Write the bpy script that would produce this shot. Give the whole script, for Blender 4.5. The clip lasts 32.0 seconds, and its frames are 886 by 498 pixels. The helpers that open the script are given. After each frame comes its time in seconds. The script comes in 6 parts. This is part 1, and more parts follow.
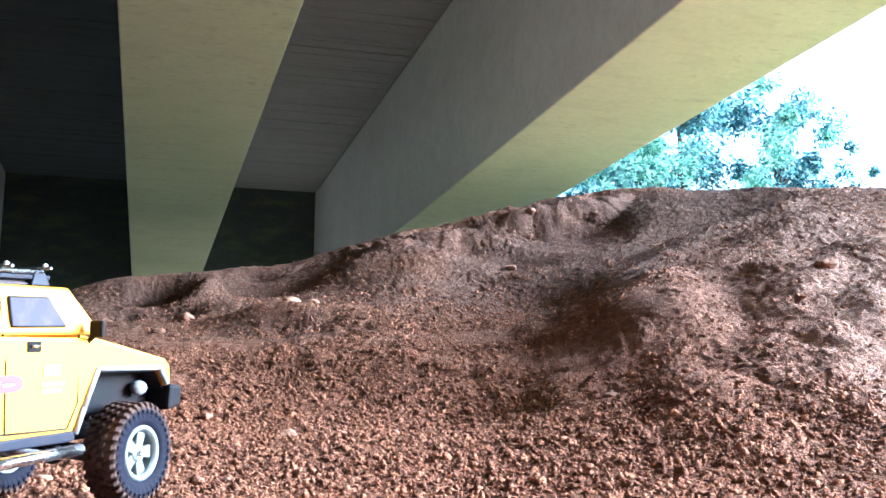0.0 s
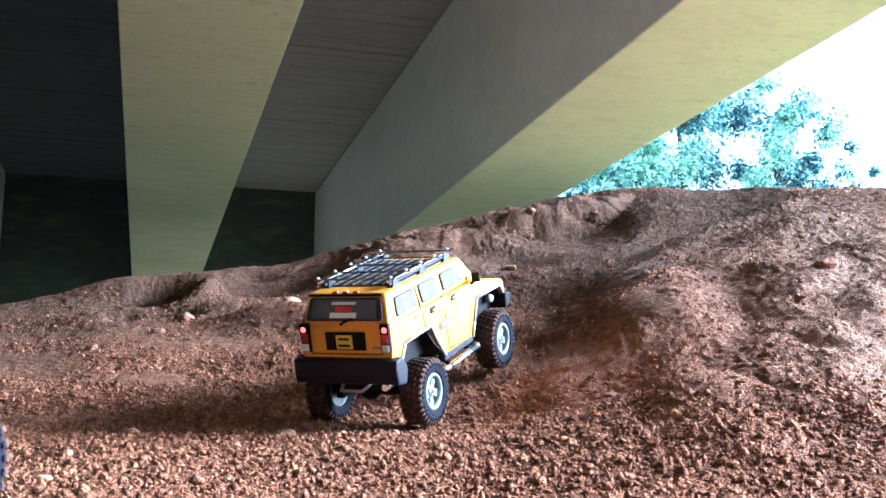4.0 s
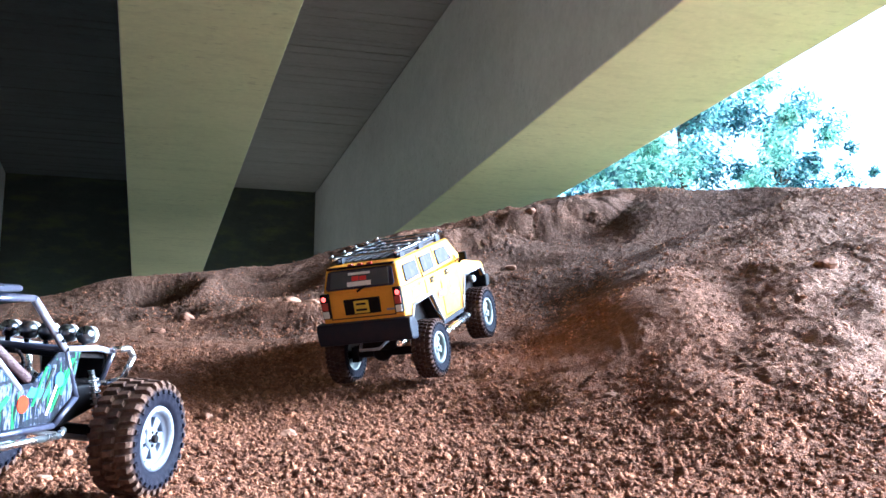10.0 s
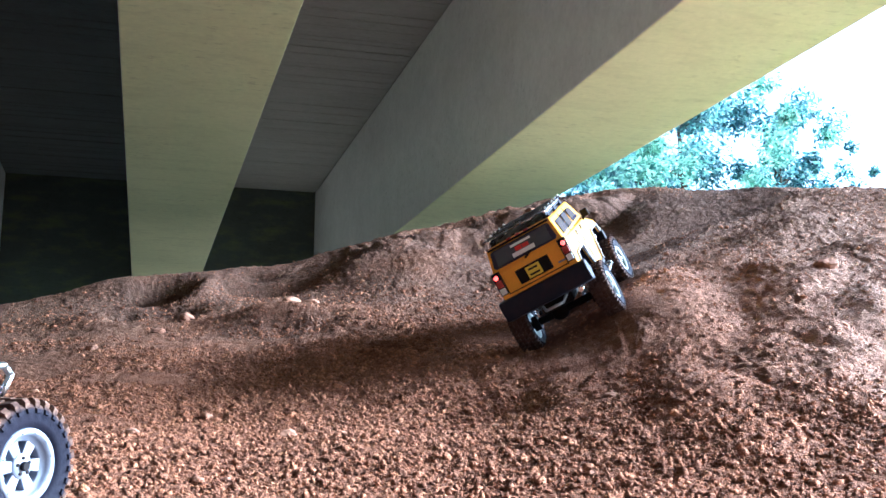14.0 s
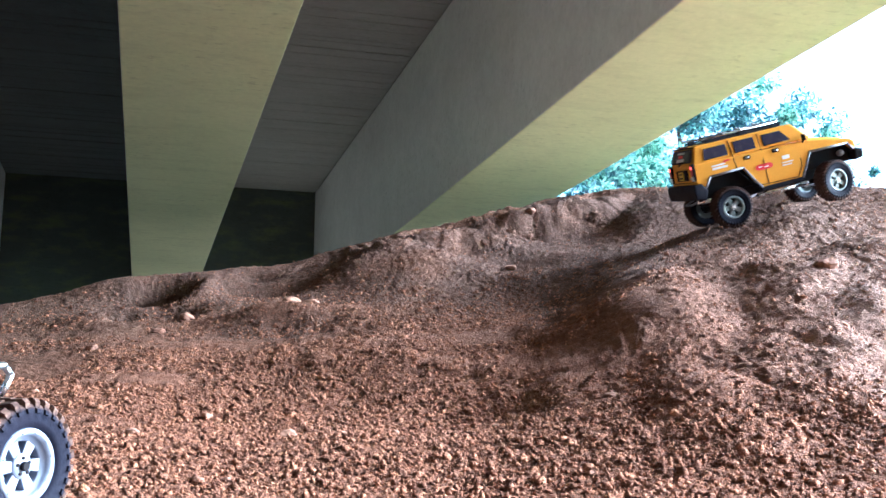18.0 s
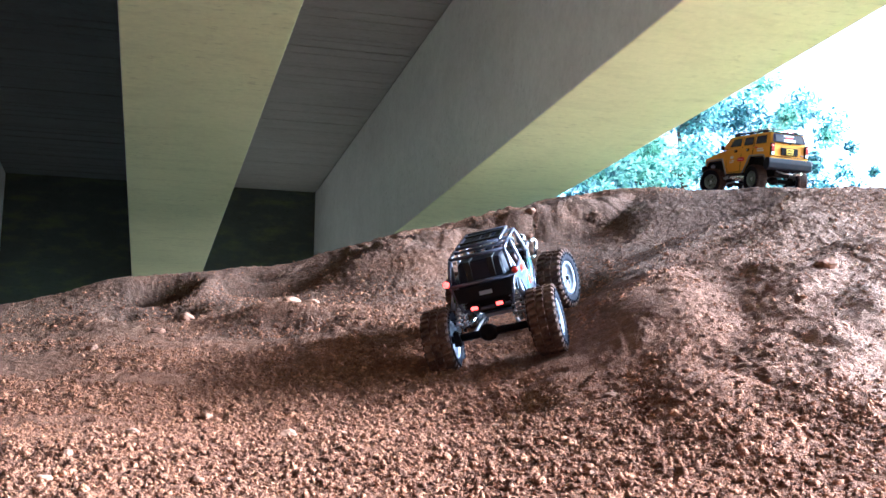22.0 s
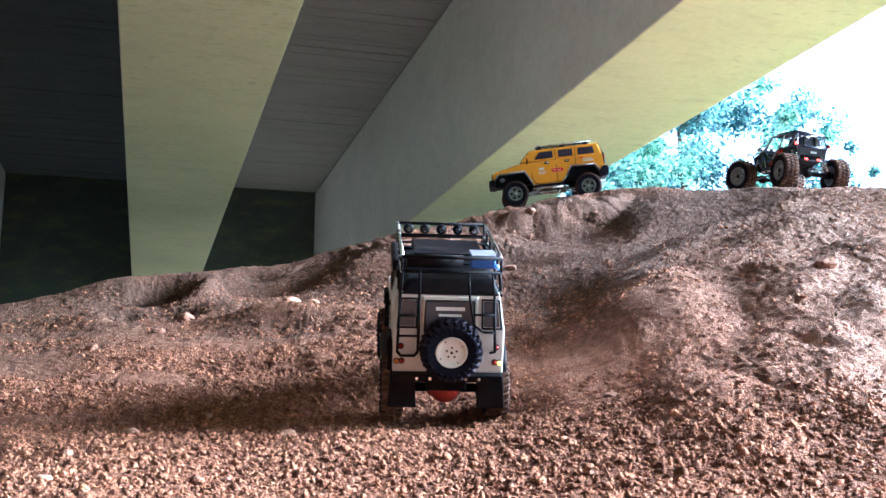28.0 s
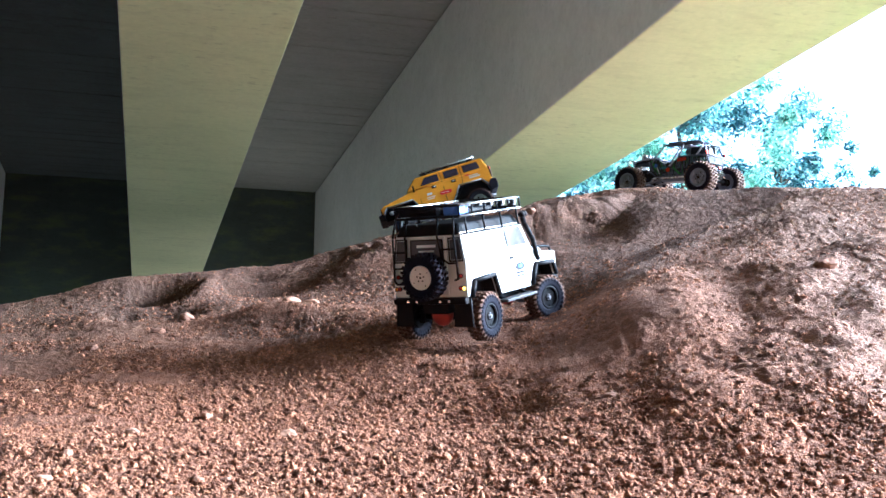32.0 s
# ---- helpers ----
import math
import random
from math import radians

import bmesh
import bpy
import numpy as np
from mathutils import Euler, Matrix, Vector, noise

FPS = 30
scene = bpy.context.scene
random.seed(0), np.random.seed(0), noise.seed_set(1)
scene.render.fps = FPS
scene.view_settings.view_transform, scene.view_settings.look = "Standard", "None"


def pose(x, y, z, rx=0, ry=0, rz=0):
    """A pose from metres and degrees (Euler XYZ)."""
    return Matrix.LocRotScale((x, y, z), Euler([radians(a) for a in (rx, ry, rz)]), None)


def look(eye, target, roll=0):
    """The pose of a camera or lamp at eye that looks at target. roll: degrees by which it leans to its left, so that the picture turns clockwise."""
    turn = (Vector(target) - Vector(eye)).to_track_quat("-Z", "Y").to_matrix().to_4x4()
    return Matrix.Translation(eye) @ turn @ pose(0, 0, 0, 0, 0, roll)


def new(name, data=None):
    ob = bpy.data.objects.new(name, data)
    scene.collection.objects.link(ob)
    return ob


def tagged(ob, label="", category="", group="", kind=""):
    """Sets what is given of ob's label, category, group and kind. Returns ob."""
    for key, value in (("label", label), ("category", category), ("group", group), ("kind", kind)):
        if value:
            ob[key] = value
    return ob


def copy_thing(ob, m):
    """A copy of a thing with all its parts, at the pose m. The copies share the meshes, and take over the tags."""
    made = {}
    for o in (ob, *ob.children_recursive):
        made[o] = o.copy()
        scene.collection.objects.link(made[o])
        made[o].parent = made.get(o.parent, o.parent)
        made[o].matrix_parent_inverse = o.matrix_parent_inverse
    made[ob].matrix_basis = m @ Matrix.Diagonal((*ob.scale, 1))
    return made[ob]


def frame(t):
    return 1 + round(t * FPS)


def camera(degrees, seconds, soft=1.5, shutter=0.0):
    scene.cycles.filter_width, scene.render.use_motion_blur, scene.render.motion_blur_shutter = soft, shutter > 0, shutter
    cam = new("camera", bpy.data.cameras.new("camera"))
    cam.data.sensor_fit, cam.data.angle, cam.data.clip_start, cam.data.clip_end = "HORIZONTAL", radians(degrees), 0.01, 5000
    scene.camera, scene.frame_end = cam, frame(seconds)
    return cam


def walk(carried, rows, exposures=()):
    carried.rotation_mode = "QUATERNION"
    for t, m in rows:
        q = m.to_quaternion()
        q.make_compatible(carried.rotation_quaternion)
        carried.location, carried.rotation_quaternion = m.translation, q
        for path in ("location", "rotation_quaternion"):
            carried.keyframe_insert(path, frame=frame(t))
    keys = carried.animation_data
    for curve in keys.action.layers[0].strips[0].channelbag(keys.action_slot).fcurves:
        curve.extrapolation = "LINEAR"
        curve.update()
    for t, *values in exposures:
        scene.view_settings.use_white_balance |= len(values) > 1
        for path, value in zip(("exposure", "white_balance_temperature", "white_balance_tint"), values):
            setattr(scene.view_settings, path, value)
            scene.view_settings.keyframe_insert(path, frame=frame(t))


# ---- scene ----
# World: camera foot at the origin, y runs up the mound, x to the open side of the bridge.
EYE_Z = 0.08
LENS = 45.0
TILT = 10.68
cam = camera(LENS, 32.0, soft=1.5, shutter=0.22)
STOPS, KELVIN, TINT = 2.86, 4420, 2
walk(cam, [(0.0, pose(0, 0, EYE_Z, 90 + TILT, 0, 0)), (32.0, pose(0, 0, EYE_Z, 90 + TILT, 0, 0))],
     [(0.0, STOPS - 0.10, KELVIN, TINT), (17.0, STOPS - 0.10, KELVIN, TINT), (20.5, STOPS + 0.08, KELVIN, TINT), (32.0, STOPS + 0.14, KELVIN, TINT)])

# ---- light: hazy low sun and open sky reaching in under the girder from the open side ----
SUN_EL, SUN_AZ = 22.0, 80.0        # degrees above the horizon; from +y towards +x
world = bpy.data.worlds.new("sky")
scene.world = world
world.use_nodes = True
wn = world.node_tree
sky = wn.nodes.new("ShaderNodeTexSky")
sky.sky_type, sky.sun_disc = "NISHITA", False
sky.sun_elevation, sky.sun_rotation = radians(SUN_EL), radians(SUN_AZ)
sky.air_density, sky.dust_density = 1.0, 5.0
wn.links.new(sky.outputs[0], wn.nodes["Background"].inputs[0])
wn.nodes["Background"].inputs[1].default_value = 0.15
sun = new("sun", bpy.data.lights.new("sun", "SUN"))
sun.data.energy, sun.data.angle, sun.data.color = 3.6, radians(34.0), (1.0, 0.97, 0.93)
_d = Vector((math.sin(radians(SUN_AZ)) * math.cos(radians(SUN_EL)), math.cos(radians(SUN_AZ)) * math.cos(radians(SUN_EL)), math.sin(radians(SUN_EL))))
sun.matrix_world = look(_d * 30, (0, 0, 0))

# ---- materials ----
class Nodes:
    """A small writer of node trees."""
    def __init__(self, name):
        self.mat = bpy.data.materials.new(name)
        self.mat.use_nodes = True
        self.t = self.mat.node_tree
        self.bsdf = self.t.nodes["Principled BSDF"]

    def add(self, kind, **values):
        n = self.t.nodes.new(kind)
        for k, v in values.items():
            if k in n.inputs:
                n.inputs[k].default_value = v
        return n

    def link(self, a, b):
        self.t.links.new(a, b)

    def coords(self, scale=(1, 1, 1), rot=(0, 0, 0)):
        c = self.t.nodes.new("ShaderNodeTexCoord")
        m = self.t.nodes.new("ShaderNodeMapping")
        m.inputs["Scale"].default_value = scale
        m.inputs["Rotation"].default_value = rot
        self.link(c.outputs["Object"], m.inputs["Vector"])
        return m.outputs[0]

    def noise(self, vec, scale, detail=4.0, rough=0.55):
        n = self.add("ShaderNodeTexNoise", Scale=scale, Detail=detail, Roughness=rough)
        if vec is not None:
            self.link(vec, n.inputs["Vector"])
        return n.outputs["Fac"]

    def ramp(self, fac, stops):
        r = self.t.nodes.new("ShaderNodeValToRGB")
        el = r.color_ramp.elements
        while len(el) < len(stops):
            el.new(0.5)
        for e, (p, c) in zip(el, stops):
            e.position = p
            e.color = (*c, 1) if len(c) == 3 else c
        self.link(fac, r.inputs[0])
        return r.outputs[0]

    def mix(self, fac, a, b, blend="MIX"):
        m = self.t.nodes.new("ShaderNodeMix")
        m.data_type, m.blend_type = "RGBA", blend
        for val, sock in ((fac, m.inputs["Factor"]), (a, m.inputs["A"]), (b, m.inputs["B"])):
            sock = {"Factor": m.inputs[0], "A": m.inputs[6], "B": m.inputs[7]}[sock.name]
            if hasattr(val, "links"):
                self.link(val, sock)
            elif isinstance(val, (int, float)):
                sock.default_value = val
            else:
                sock.default_value = (*val, 1)
        return m.outputs[2]

    def bump(self, height, strength=0.3, distance=0.01, normal=None):
        b = self.add("ShaderNodeBump", Strength=strength, Distance=distance)
        self.link(height, b.inputs["Height"])
        if normal is not None:
            self.link(normal, b.inputs["Normal"])
        self.link(b.outputs[0], self.bsdf.inputs["Normal"])
        return b.outputs[0]

    def out(self, colour=None, rough=None, metal=None, **values):
        for val, key in ((colour, "Base Color"), (rough, "Roughness"), (metal, "Metallic")):
            if val is None:
                continue
            if hasattr(val, "links"):
                self.link(val, self.bsdf.inputs[key])
            elif isinstance(val, (int, float)):
                self.bsdf.inputs[key].default_value = val
            else:
                self.bsdf.inputs[key].default_value = (*val, 1)
        for k, v in values.items():
            self.bsdf.inputs[k.replace("_", " ")].default_value = v
        return self.mat


def paint(name, colour, rough=0.35, metal=0.0, dirt=0.15, dirt_colour=(0.28, 0.13, 0.07), scale=30.0, coat=0.0, gloss=0.28):
    """Paint or plastic with fine grain and a film of clay dust."""
    n = Nodes(name)
    v = n.coords()
    a = n.noise(v, scale, 5.0)
    b = n.noise(v, scale * 7, 3.0)
    dust = n.ramp(a, [(0.45, (0, 0, 0)), (0.75, (dirt, dirt, dirt))])
    grain = n.mix(0.12, colour, n.ramp(b, [(0.3, tuple(c * 0.6 for c in colour)), (0.7, tuple(min(1, c * 1.25) for c in colour))]))
    col = n.mix(dust, grain, dirt_colour)
    r = n.ramp(a, [(0.3, (rough,) * 3), (0.8, (min(1, rough + 0.25),) * 3)])
    n.bump(b, 0.08, 0.001)
    return n.out(col, r, metal, Coat_Weight=coat, Coat_Roughness=0.12, Specular_IOR_Level=0.5 if metal else gloss)


def dirt_material(name="red clay earth", lawn=True, pale_crumb=0.0):
    n = Nodes(name)
    v = n.coords()
    big = n.noise(v, 0.9, 4.0)
    mid = n.noise(v, 7.0, 5.0, 0.6)
    fine = n.noise(v, 70.0, 5.0, 0.7)
    grit = n.noise(v, 260.0, 3.0, 0.6)
    base = n.ramp(big, [(0.3, (0.20, 0.084, 0.047)), (0.52, (0.255, 0.110, 0.061)), (0.72, (0.285, 0.133, 0.079))])
    pale = n.ramp(mid, [(0.42, (0.175, 0.076, 0.044)), (0.6, (0.26, 0.120, 0.070)), (0.78, (0.35, 0.18, 0.112))])
    col = n.mix(0.55, base, pale)
    col = n.mix(0.5, col, n.ramp(fine, [(0.3, (0.12, 0.055, 0.034)), (0.55, (0.26, 0.115, 0.063)), (0.75, (0.42, 0.203, 0.118))]))
    col = n.mix(n.ramp(grit, [(0.55, (0, 0, 0)), (0.8, (0.3,) * 3)]), col, (0.44, 0.265, 0.18))
    # greyer, drier crust on the steep lumps towards the open side
    sep = n.t.nodes.new("ShaderNodeSeparateXYZ")
    n.link(v, sep.inputs[0])
    side = n.add("ShaderNodeMapRange")
    n.link(sep.outputs[0], side.inputs[0])
    side.inputs[1].default_value, side.inputs[2].default_value, side.inputs[4].default_value = 0.35, 0.85, 0.6
    wob = n.add("ShaderNodeMath")
    wob.operation = "MULTIPLY"
    n.link(side.outputs[0], wob.inputs[0])
    n.link(n.ramp(mid, [(0.3, (0.4,) * 3), (0.7, (1, 1, 1))]), wob.inputs[1])
    col = n.mix(wob.outputs[0], col, n.ramp(fine, [(0.3, (0.165, 0.112, 0.085)), (0.7, (0.40, 0.295, 0.24))]))
    # browner, darker soil colour higher up the slope
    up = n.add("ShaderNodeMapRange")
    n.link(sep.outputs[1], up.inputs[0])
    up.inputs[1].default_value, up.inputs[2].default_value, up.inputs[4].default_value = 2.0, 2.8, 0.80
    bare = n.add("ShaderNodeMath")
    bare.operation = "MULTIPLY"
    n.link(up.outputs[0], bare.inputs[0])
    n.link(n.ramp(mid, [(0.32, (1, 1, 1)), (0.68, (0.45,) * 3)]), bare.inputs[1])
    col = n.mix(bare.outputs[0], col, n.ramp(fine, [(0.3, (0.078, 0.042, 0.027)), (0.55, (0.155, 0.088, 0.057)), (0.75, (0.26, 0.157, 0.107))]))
    if lawn:    # driven groove's compacted damp soil, plus shade painted on slopes and bank
        worn = n.t.nodes.new("ShaderNodeAttribute")
        worn.attribute_name = "trodden_shaded"
        darkened = n.add("ShaderNodeMath")
        darkened.operation = "MULTIPLY"
        n.link(worn.outputs["Fac"], darkened.inputs[0])
        darkened.inputs[1].default_value = 0.95
        col = n.mix(darkened.outputs[0], col, n.ramp(fine, [(0.3, (0.082, 0.046, 0.032)), (0.55, (0.135, 0.078, 0.055)), (0.75, (0.21, 0.126, 0.091))]))
    if lawn:    # ground darkened under the bridge's closed side, its shade put into the colour
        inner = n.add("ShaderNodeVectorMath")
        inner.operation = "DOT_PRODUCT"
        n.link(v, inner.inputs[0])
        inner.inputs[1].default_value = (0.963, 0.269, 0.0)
        side_shade = n.add("ShaderNodeMapRange")
        n.link(inner.outputs["Value"], side_shade.inputs[0])
        side_shade.inputs[1].default_value, side_shade.inputs[2].default_value = 0.15, -0.85
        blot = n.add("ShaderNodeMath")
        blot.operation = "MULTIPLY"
        n.link(side_shade.outputs[0], blot.inputs[0])
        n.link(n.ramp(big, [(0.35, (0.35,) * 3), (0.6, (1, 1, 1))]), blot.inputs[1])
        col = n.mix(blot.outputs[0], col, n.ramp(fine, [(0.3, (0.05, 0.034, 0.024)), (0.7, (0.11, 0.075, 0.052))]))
        # ground darkened deeper under the deck, shade in its colour dims the soffits
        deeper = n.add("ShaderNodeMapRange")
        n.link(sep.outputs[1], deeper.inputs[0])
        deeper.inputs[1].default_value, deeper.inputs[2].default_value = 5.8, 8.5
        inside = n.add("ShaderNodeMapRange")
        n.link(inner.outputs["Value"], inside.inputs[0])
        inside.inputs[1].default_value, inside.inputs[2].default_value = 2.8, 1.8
        deck_shade = n.add("ShaderNodeMath")
        deck_shade.operation = "MULTIPLY"
        n.link(deeper.outputs[0], deck_shade.inputs[0])
        n.link(inside.outputs[0], deck_shade.inputs[1])
        col = n.mix(deck_shade.outputs[0], col, n.ramp(fine, [(0.3, (0.04, 0.028, 0.02)), (0.7, (0.085, 0.06, 0.043))]))
        # grass beyond the bridge's open edge
        across = n.add("ShaderNodeVectorMath")
        across.operation = "DOT_PRODUCT"
        n.link(v, across.inputs[0])
        across.inputs[1].default_value = (0.963, 0.269, 0.0)
        edge = n.add("ShaderNodeMapRange")
        n.link(across.outputs["Value"], edge.inputs[0])
        edge.inputs[1].default_value, edge.inputs[2].default_value = 4.6, 5.6
        col = n.mix(edge.outputs[0], col, n.ramp(fine, [(0.3, (0.12, 0.19, 0.04)), (0.7, (0.25, 0.36, 0.10))]))
        deep = n.add("ShaderNodeMapRange")      # unseen far ground, shade put into its colour to dim the girders
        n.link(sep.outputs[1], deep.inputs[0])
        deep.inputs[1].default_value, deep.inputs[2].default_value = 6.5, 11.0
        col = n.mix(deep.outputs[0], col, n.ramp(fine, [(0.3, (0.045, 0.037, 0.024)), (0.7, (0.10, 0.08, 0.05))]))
    if pale_crumb:
        g = n.t.nodes.new("ShaderNodeNewGeometry")
        col = n.mix(n.ramp(g.outputs["Random Per Island"], [(0.2, (0, 0, 0)), (1.0, (pale_crumb,) * 3)]), col, (0.56, 0.25, 0.135))
    b1 = n.bump(fine, 0.8, 0.012)
    n.bump(grit, 0.9, 0.006, b1)
    return n.out(col, 0.95, 0.0, Specular_IOR_Level=0.15)


def concrete_material(name, tone, tint, streak=0.5, algae=0.0):
    n = Nodes(name)
    v = n.coords()
    big = n.noise(v, 0.35, 5.0)
    mid = n.noise(n.coords((1.8, 5.0, 5.0)), 1.2, 6.0, 0.6)
    fine = n.noise(v, 18.0, 5.0, 0.65)
    pores = n.noise(v, 60.0, 2.0)
    lo = tuple(tone * 0.72 * c for c in tint)
    hi = tuple(min(1, tone * 1.18 * c) for c in tint)
    col = n.ramp(big, [(0.3, lo), (0.7, hi)])
    col = n.mix(streak, col, n.ramp(mid, [(0.3, lo), (0.7, hi)]))
    col = n.mix(0.25, col, n.ramp(fine, [(0.3, lo), (0.7, hi)]))
    if algae:
        col = n.mix(n.ramp(mid, [(0.5, (0, 0, 0)), (0.72, (algae,) * 3)]), col, (0.16, 0.19, 0.07))
    col = n.mix(n.ramp(pores, [(0.68, (0, 0, 0)), (0.74, (0.35,) * 3)]), col, tuple(c * 0.35 for c in lo))
    rows = n.noise(n.coords((1.6, 4.5, 4.5)), 5.5, 7.0, 0.72)       # rows of blow holes left by the casting
    where = n.noise(v, 0.8, 3.0)
    pit = n.mix(n.ramp(where, [(0.40, (0, 0, 0)), (0.58, (1, 1, 1))]), (0, 0, 0), n.ramp(rows, [(0.56, (0, 0, 0)), (0.64, (0.38,) * 3)]))
    col = n.mix(pit, col, tuple(c * 0.45 for c in lo))
    n.bump(fine, 0.25, 0.01)
    return n.out(col, 0.85, 0.0, Specular_IOR_Level=0.25)


MAT = {}
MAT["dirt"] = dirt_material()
MAT["crumb"] = dirt_material("loose clay crumbs", False, 0.75)
MAT["soffit"] = concrete_material("olive-tinted concrete soffit", 0.90, (0.95, 1.0, 0.65), 0.16, 0.2)
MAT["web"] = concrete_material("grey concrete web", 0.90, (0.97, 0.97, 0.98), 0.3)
MAT["deck"] = concrete_material("board marked concrete", 0.46, (1.0, 0.97, 0.95), 0.4)
# darker copy of the deck concrete, inner bay's shade set in its tone
MAT["deck_shaded"] = concrete_material("shaded board marked concrete", 0.15, (0.90, 0.96, 1.06), 0.4)
MAT["wall"] = concrete_material("dark green-grey concrete", 0.10, (0.85, 1.0, 0.92), 0.5, 0.5)
# ---- ground ----
def lattice_noise(x, y, scale, seed):
    """Smooth value noise, -1 to 1, with waves about `scale` metres long."""
    table = np.random.RandomState(seed).rand(256, 256) * 2 - 1
    u, v = x / scale, y / scale
    i, j = np.floor(u).astype(int), np.floor(v).astype(int)
    fu, fv = u - i, v - j
    fu, fv = fu * fu * fu * (fu * (fu * 6 - 15) + 10), fv * fv * fv * (fv * (fv * 6 - 15) + 10)
    a, b = table[i % 256, j % 256], table[(i + 1) % 256, j % 256]
    c, d = table[i % 256, (j + 1) % 256], table[(i + 1) % 256, (j + 1) % 256]
    return (a * (1 - fu) + b * fu) * (1 - fv) + (c * (1 - fu) + d * fu) * fv


def smooth(t):
    t = np.clip(t, 0, 1)
    return t * t * (3 - 2 * t)


# The crest of the mound seen from the camera foot: bearing (tangent), rise (tangent), range and bend of the slope.
CREST_B = [-0.62, -0.414, -0.361, -0.308, -0.256, -0.203, -0.150, -0.097, -0.044, 0.008, 0.061, 0.114, 0.167, 0.220, 0.272, 0.325, 0.378, 0.55, 0.8]
CREST_E = [0.116, 0.135, 0.143, 0.159, 0.164, 0.167, 0.173, 0.187, 0.204, 0.210, 0.227, 0.238, 0.248, 0.249, 0.246, 0.250, 0.249, 0.24, 0.2]
RANGE_B = [-0.5, -0.2, 0.0, 0.1, 0.2, 0.3, 0.4]
RANGE_R = [2.94, 3.28, 3.46, 4.05, 3.92, 3.41, 3.17]
BEND = [1.73, 1.83, 1.76, 1.45, 1.22, 1.18, 1.18]
NEAR_Z, NEAR_SLOPE = 0.008, 0.085
# rounded lobes of the mound: x, y, height, half width across, half depth, bearing of the axis in degrees
DOMES = [
    (0.80, 2.16, 0.022, 0.46, 0.70, 18), (0.56, 1.70, 0.014, 0.26, 0.36, 18),
    (0.435, 2.27, 0.058, 0.230, 0.46, 5), (0.40, 1.95, 0.018, 0.150, 0.30, 8), (0.25, 1.98, 0.016, 0.090, 0.22, 4), (0.39, 1.66, 0.020, 0.110, 0.22, 12),
    (0.72, 2.18, 0.044, 0.180, 0.40, 14), (0.64, 2.44, 0.034, 0.150, 0.28, 12), (0.58, 1.83, 0.022, 0.095, 0.22, 22), (0.665, 1.77, 0.028, 0.095, 0.28, 24), (0.53, 1.58, 0.018, 0.100, 0.17, 18),
    (0.86, 2.06, 0.040, 0.090, 0.27, 22), (0.68, 2.58, 0.032, 0.24, 0.40, 24), (0.88, 2.40, 0.034, 0.050, 0.13, 20), (1.03, 2.50, 0.040, 0.16, 0.20, 24),
    (0.40, 1.43, 0.012, 0.100, 0.12, 14), (0.62, 1.53, 0.020, 0.085, 0.20, 24), (1.22, 2.40, 0.032, 0.16, 0.30, 24), (1.02, 2.06, 0.048, 0.13, 0.30, 26),
]
# lumps and hollows: x, y, height, half width along its axis, half width across, axis in degrees
HOLLOWS = [
    (0.07, 1.84, -0.026, 0.22, 0.13, 5), (0.23, 2.75, -0.042, 0.14, 0.14, 0), (0.98, 2.82, 0.040, 0.12, 0.08, 10),
    (0.655, 1.80, -0.011, 0.14, 0.024, -64), (0.50, 1.64, -0.008, 0.14, 0.022, -70),
    (0.345, 1.86, -0.010, 0.10, 0.035, 75), (0.24, 3.12, -0.020, 0.10, 0.06, 0), (0.80, 3.20, -0.050, 0.34, 0.11, 20), (0.60, 3.02, -0.014, 0.20, 0.05, 40),
    (0.03, 1.60, 0.010, 0.22, 0.22, 0), (0.58, 2.76, 0.014, 0.26, 0.045, 44), (0.86, 3.02, 0.022, 0.20, 0.05, 24), (1.10, 2.66, -0.024, 0.20, 0.05, 14),
]
BANK_KNOBS = [
    (-0.03, 3.14, 0.045, 0.13, 0.11, 0), (-0.16, 3.22, 0.035, 0.13, 0.10, 20), (0.08, 3.02, -0.025, 0.12, 0.08, 0), (-0.26, 3.10, 0.030, 0.10, 0.07, 10),
]
LEFT_BANK = [
    (-0.815, 3.10, -0.055, 0.075, 0.055, 5), (-0.690, 3.06, 0.040, 0.040, 0.070, 10), (-0.80, 2.985, 0.028, 0.10, 0.028, 10), (-0.54, 3.19, -0.030, 0.065, 0.030, 10),
    (-0.84, 2.98, -0.075, 0.13, 0.11, 12), (-0.68, 2.95, 0.035, 0.06, 0.05, 30), (-0.82, 2.77, -0.035, 0.06, 0.04, 0), (-0.71, 2.80, -0.045, 0.07, 0.04, 0), (-0.50, 3.06, -0.045, 0.10, 0.05, 12),
    (-0.80, 3.16, 0.02, 0.30, 0.06, 5), (-0.42, 2.71, 0.055, 0.15, 0.045, 4), (-0.75, 2.82, 0.030, 0.35, 0.10, 8), (-0.35, 1.95, -0.012, 0.40, 0.10, 12),
    (-0.62, 1.62, 0.012, 0.20, 0.12, 0), (-0.30, 2.36, 0.030, 0.22, 0.08, 6), (-0.02, 2.22, 0.016, 0.14, 0.08, -10),
]
LUMPS = HOLLOWS + BANK_KNOBS + LEFT_BANK
# foot of the broken bank under the crest
BANK_X = [-0.30, -0.10, 0.02, 0.14, 0.26, 0.36, 0.46, 0.56, 0.63, 0.70]
BANK_Y = [3.24, 3.24, 3.30, 3.38, 3.42, 3.46, 3.48, 3.52, 3.60, 3.72]
BANK_FOOT = [0.186, 0.190, 0.193, 0.195, 0.195, 0.197, 0.200, 0.208, 0.220, 0.232]      # rise of its foot, seen from the camera foot


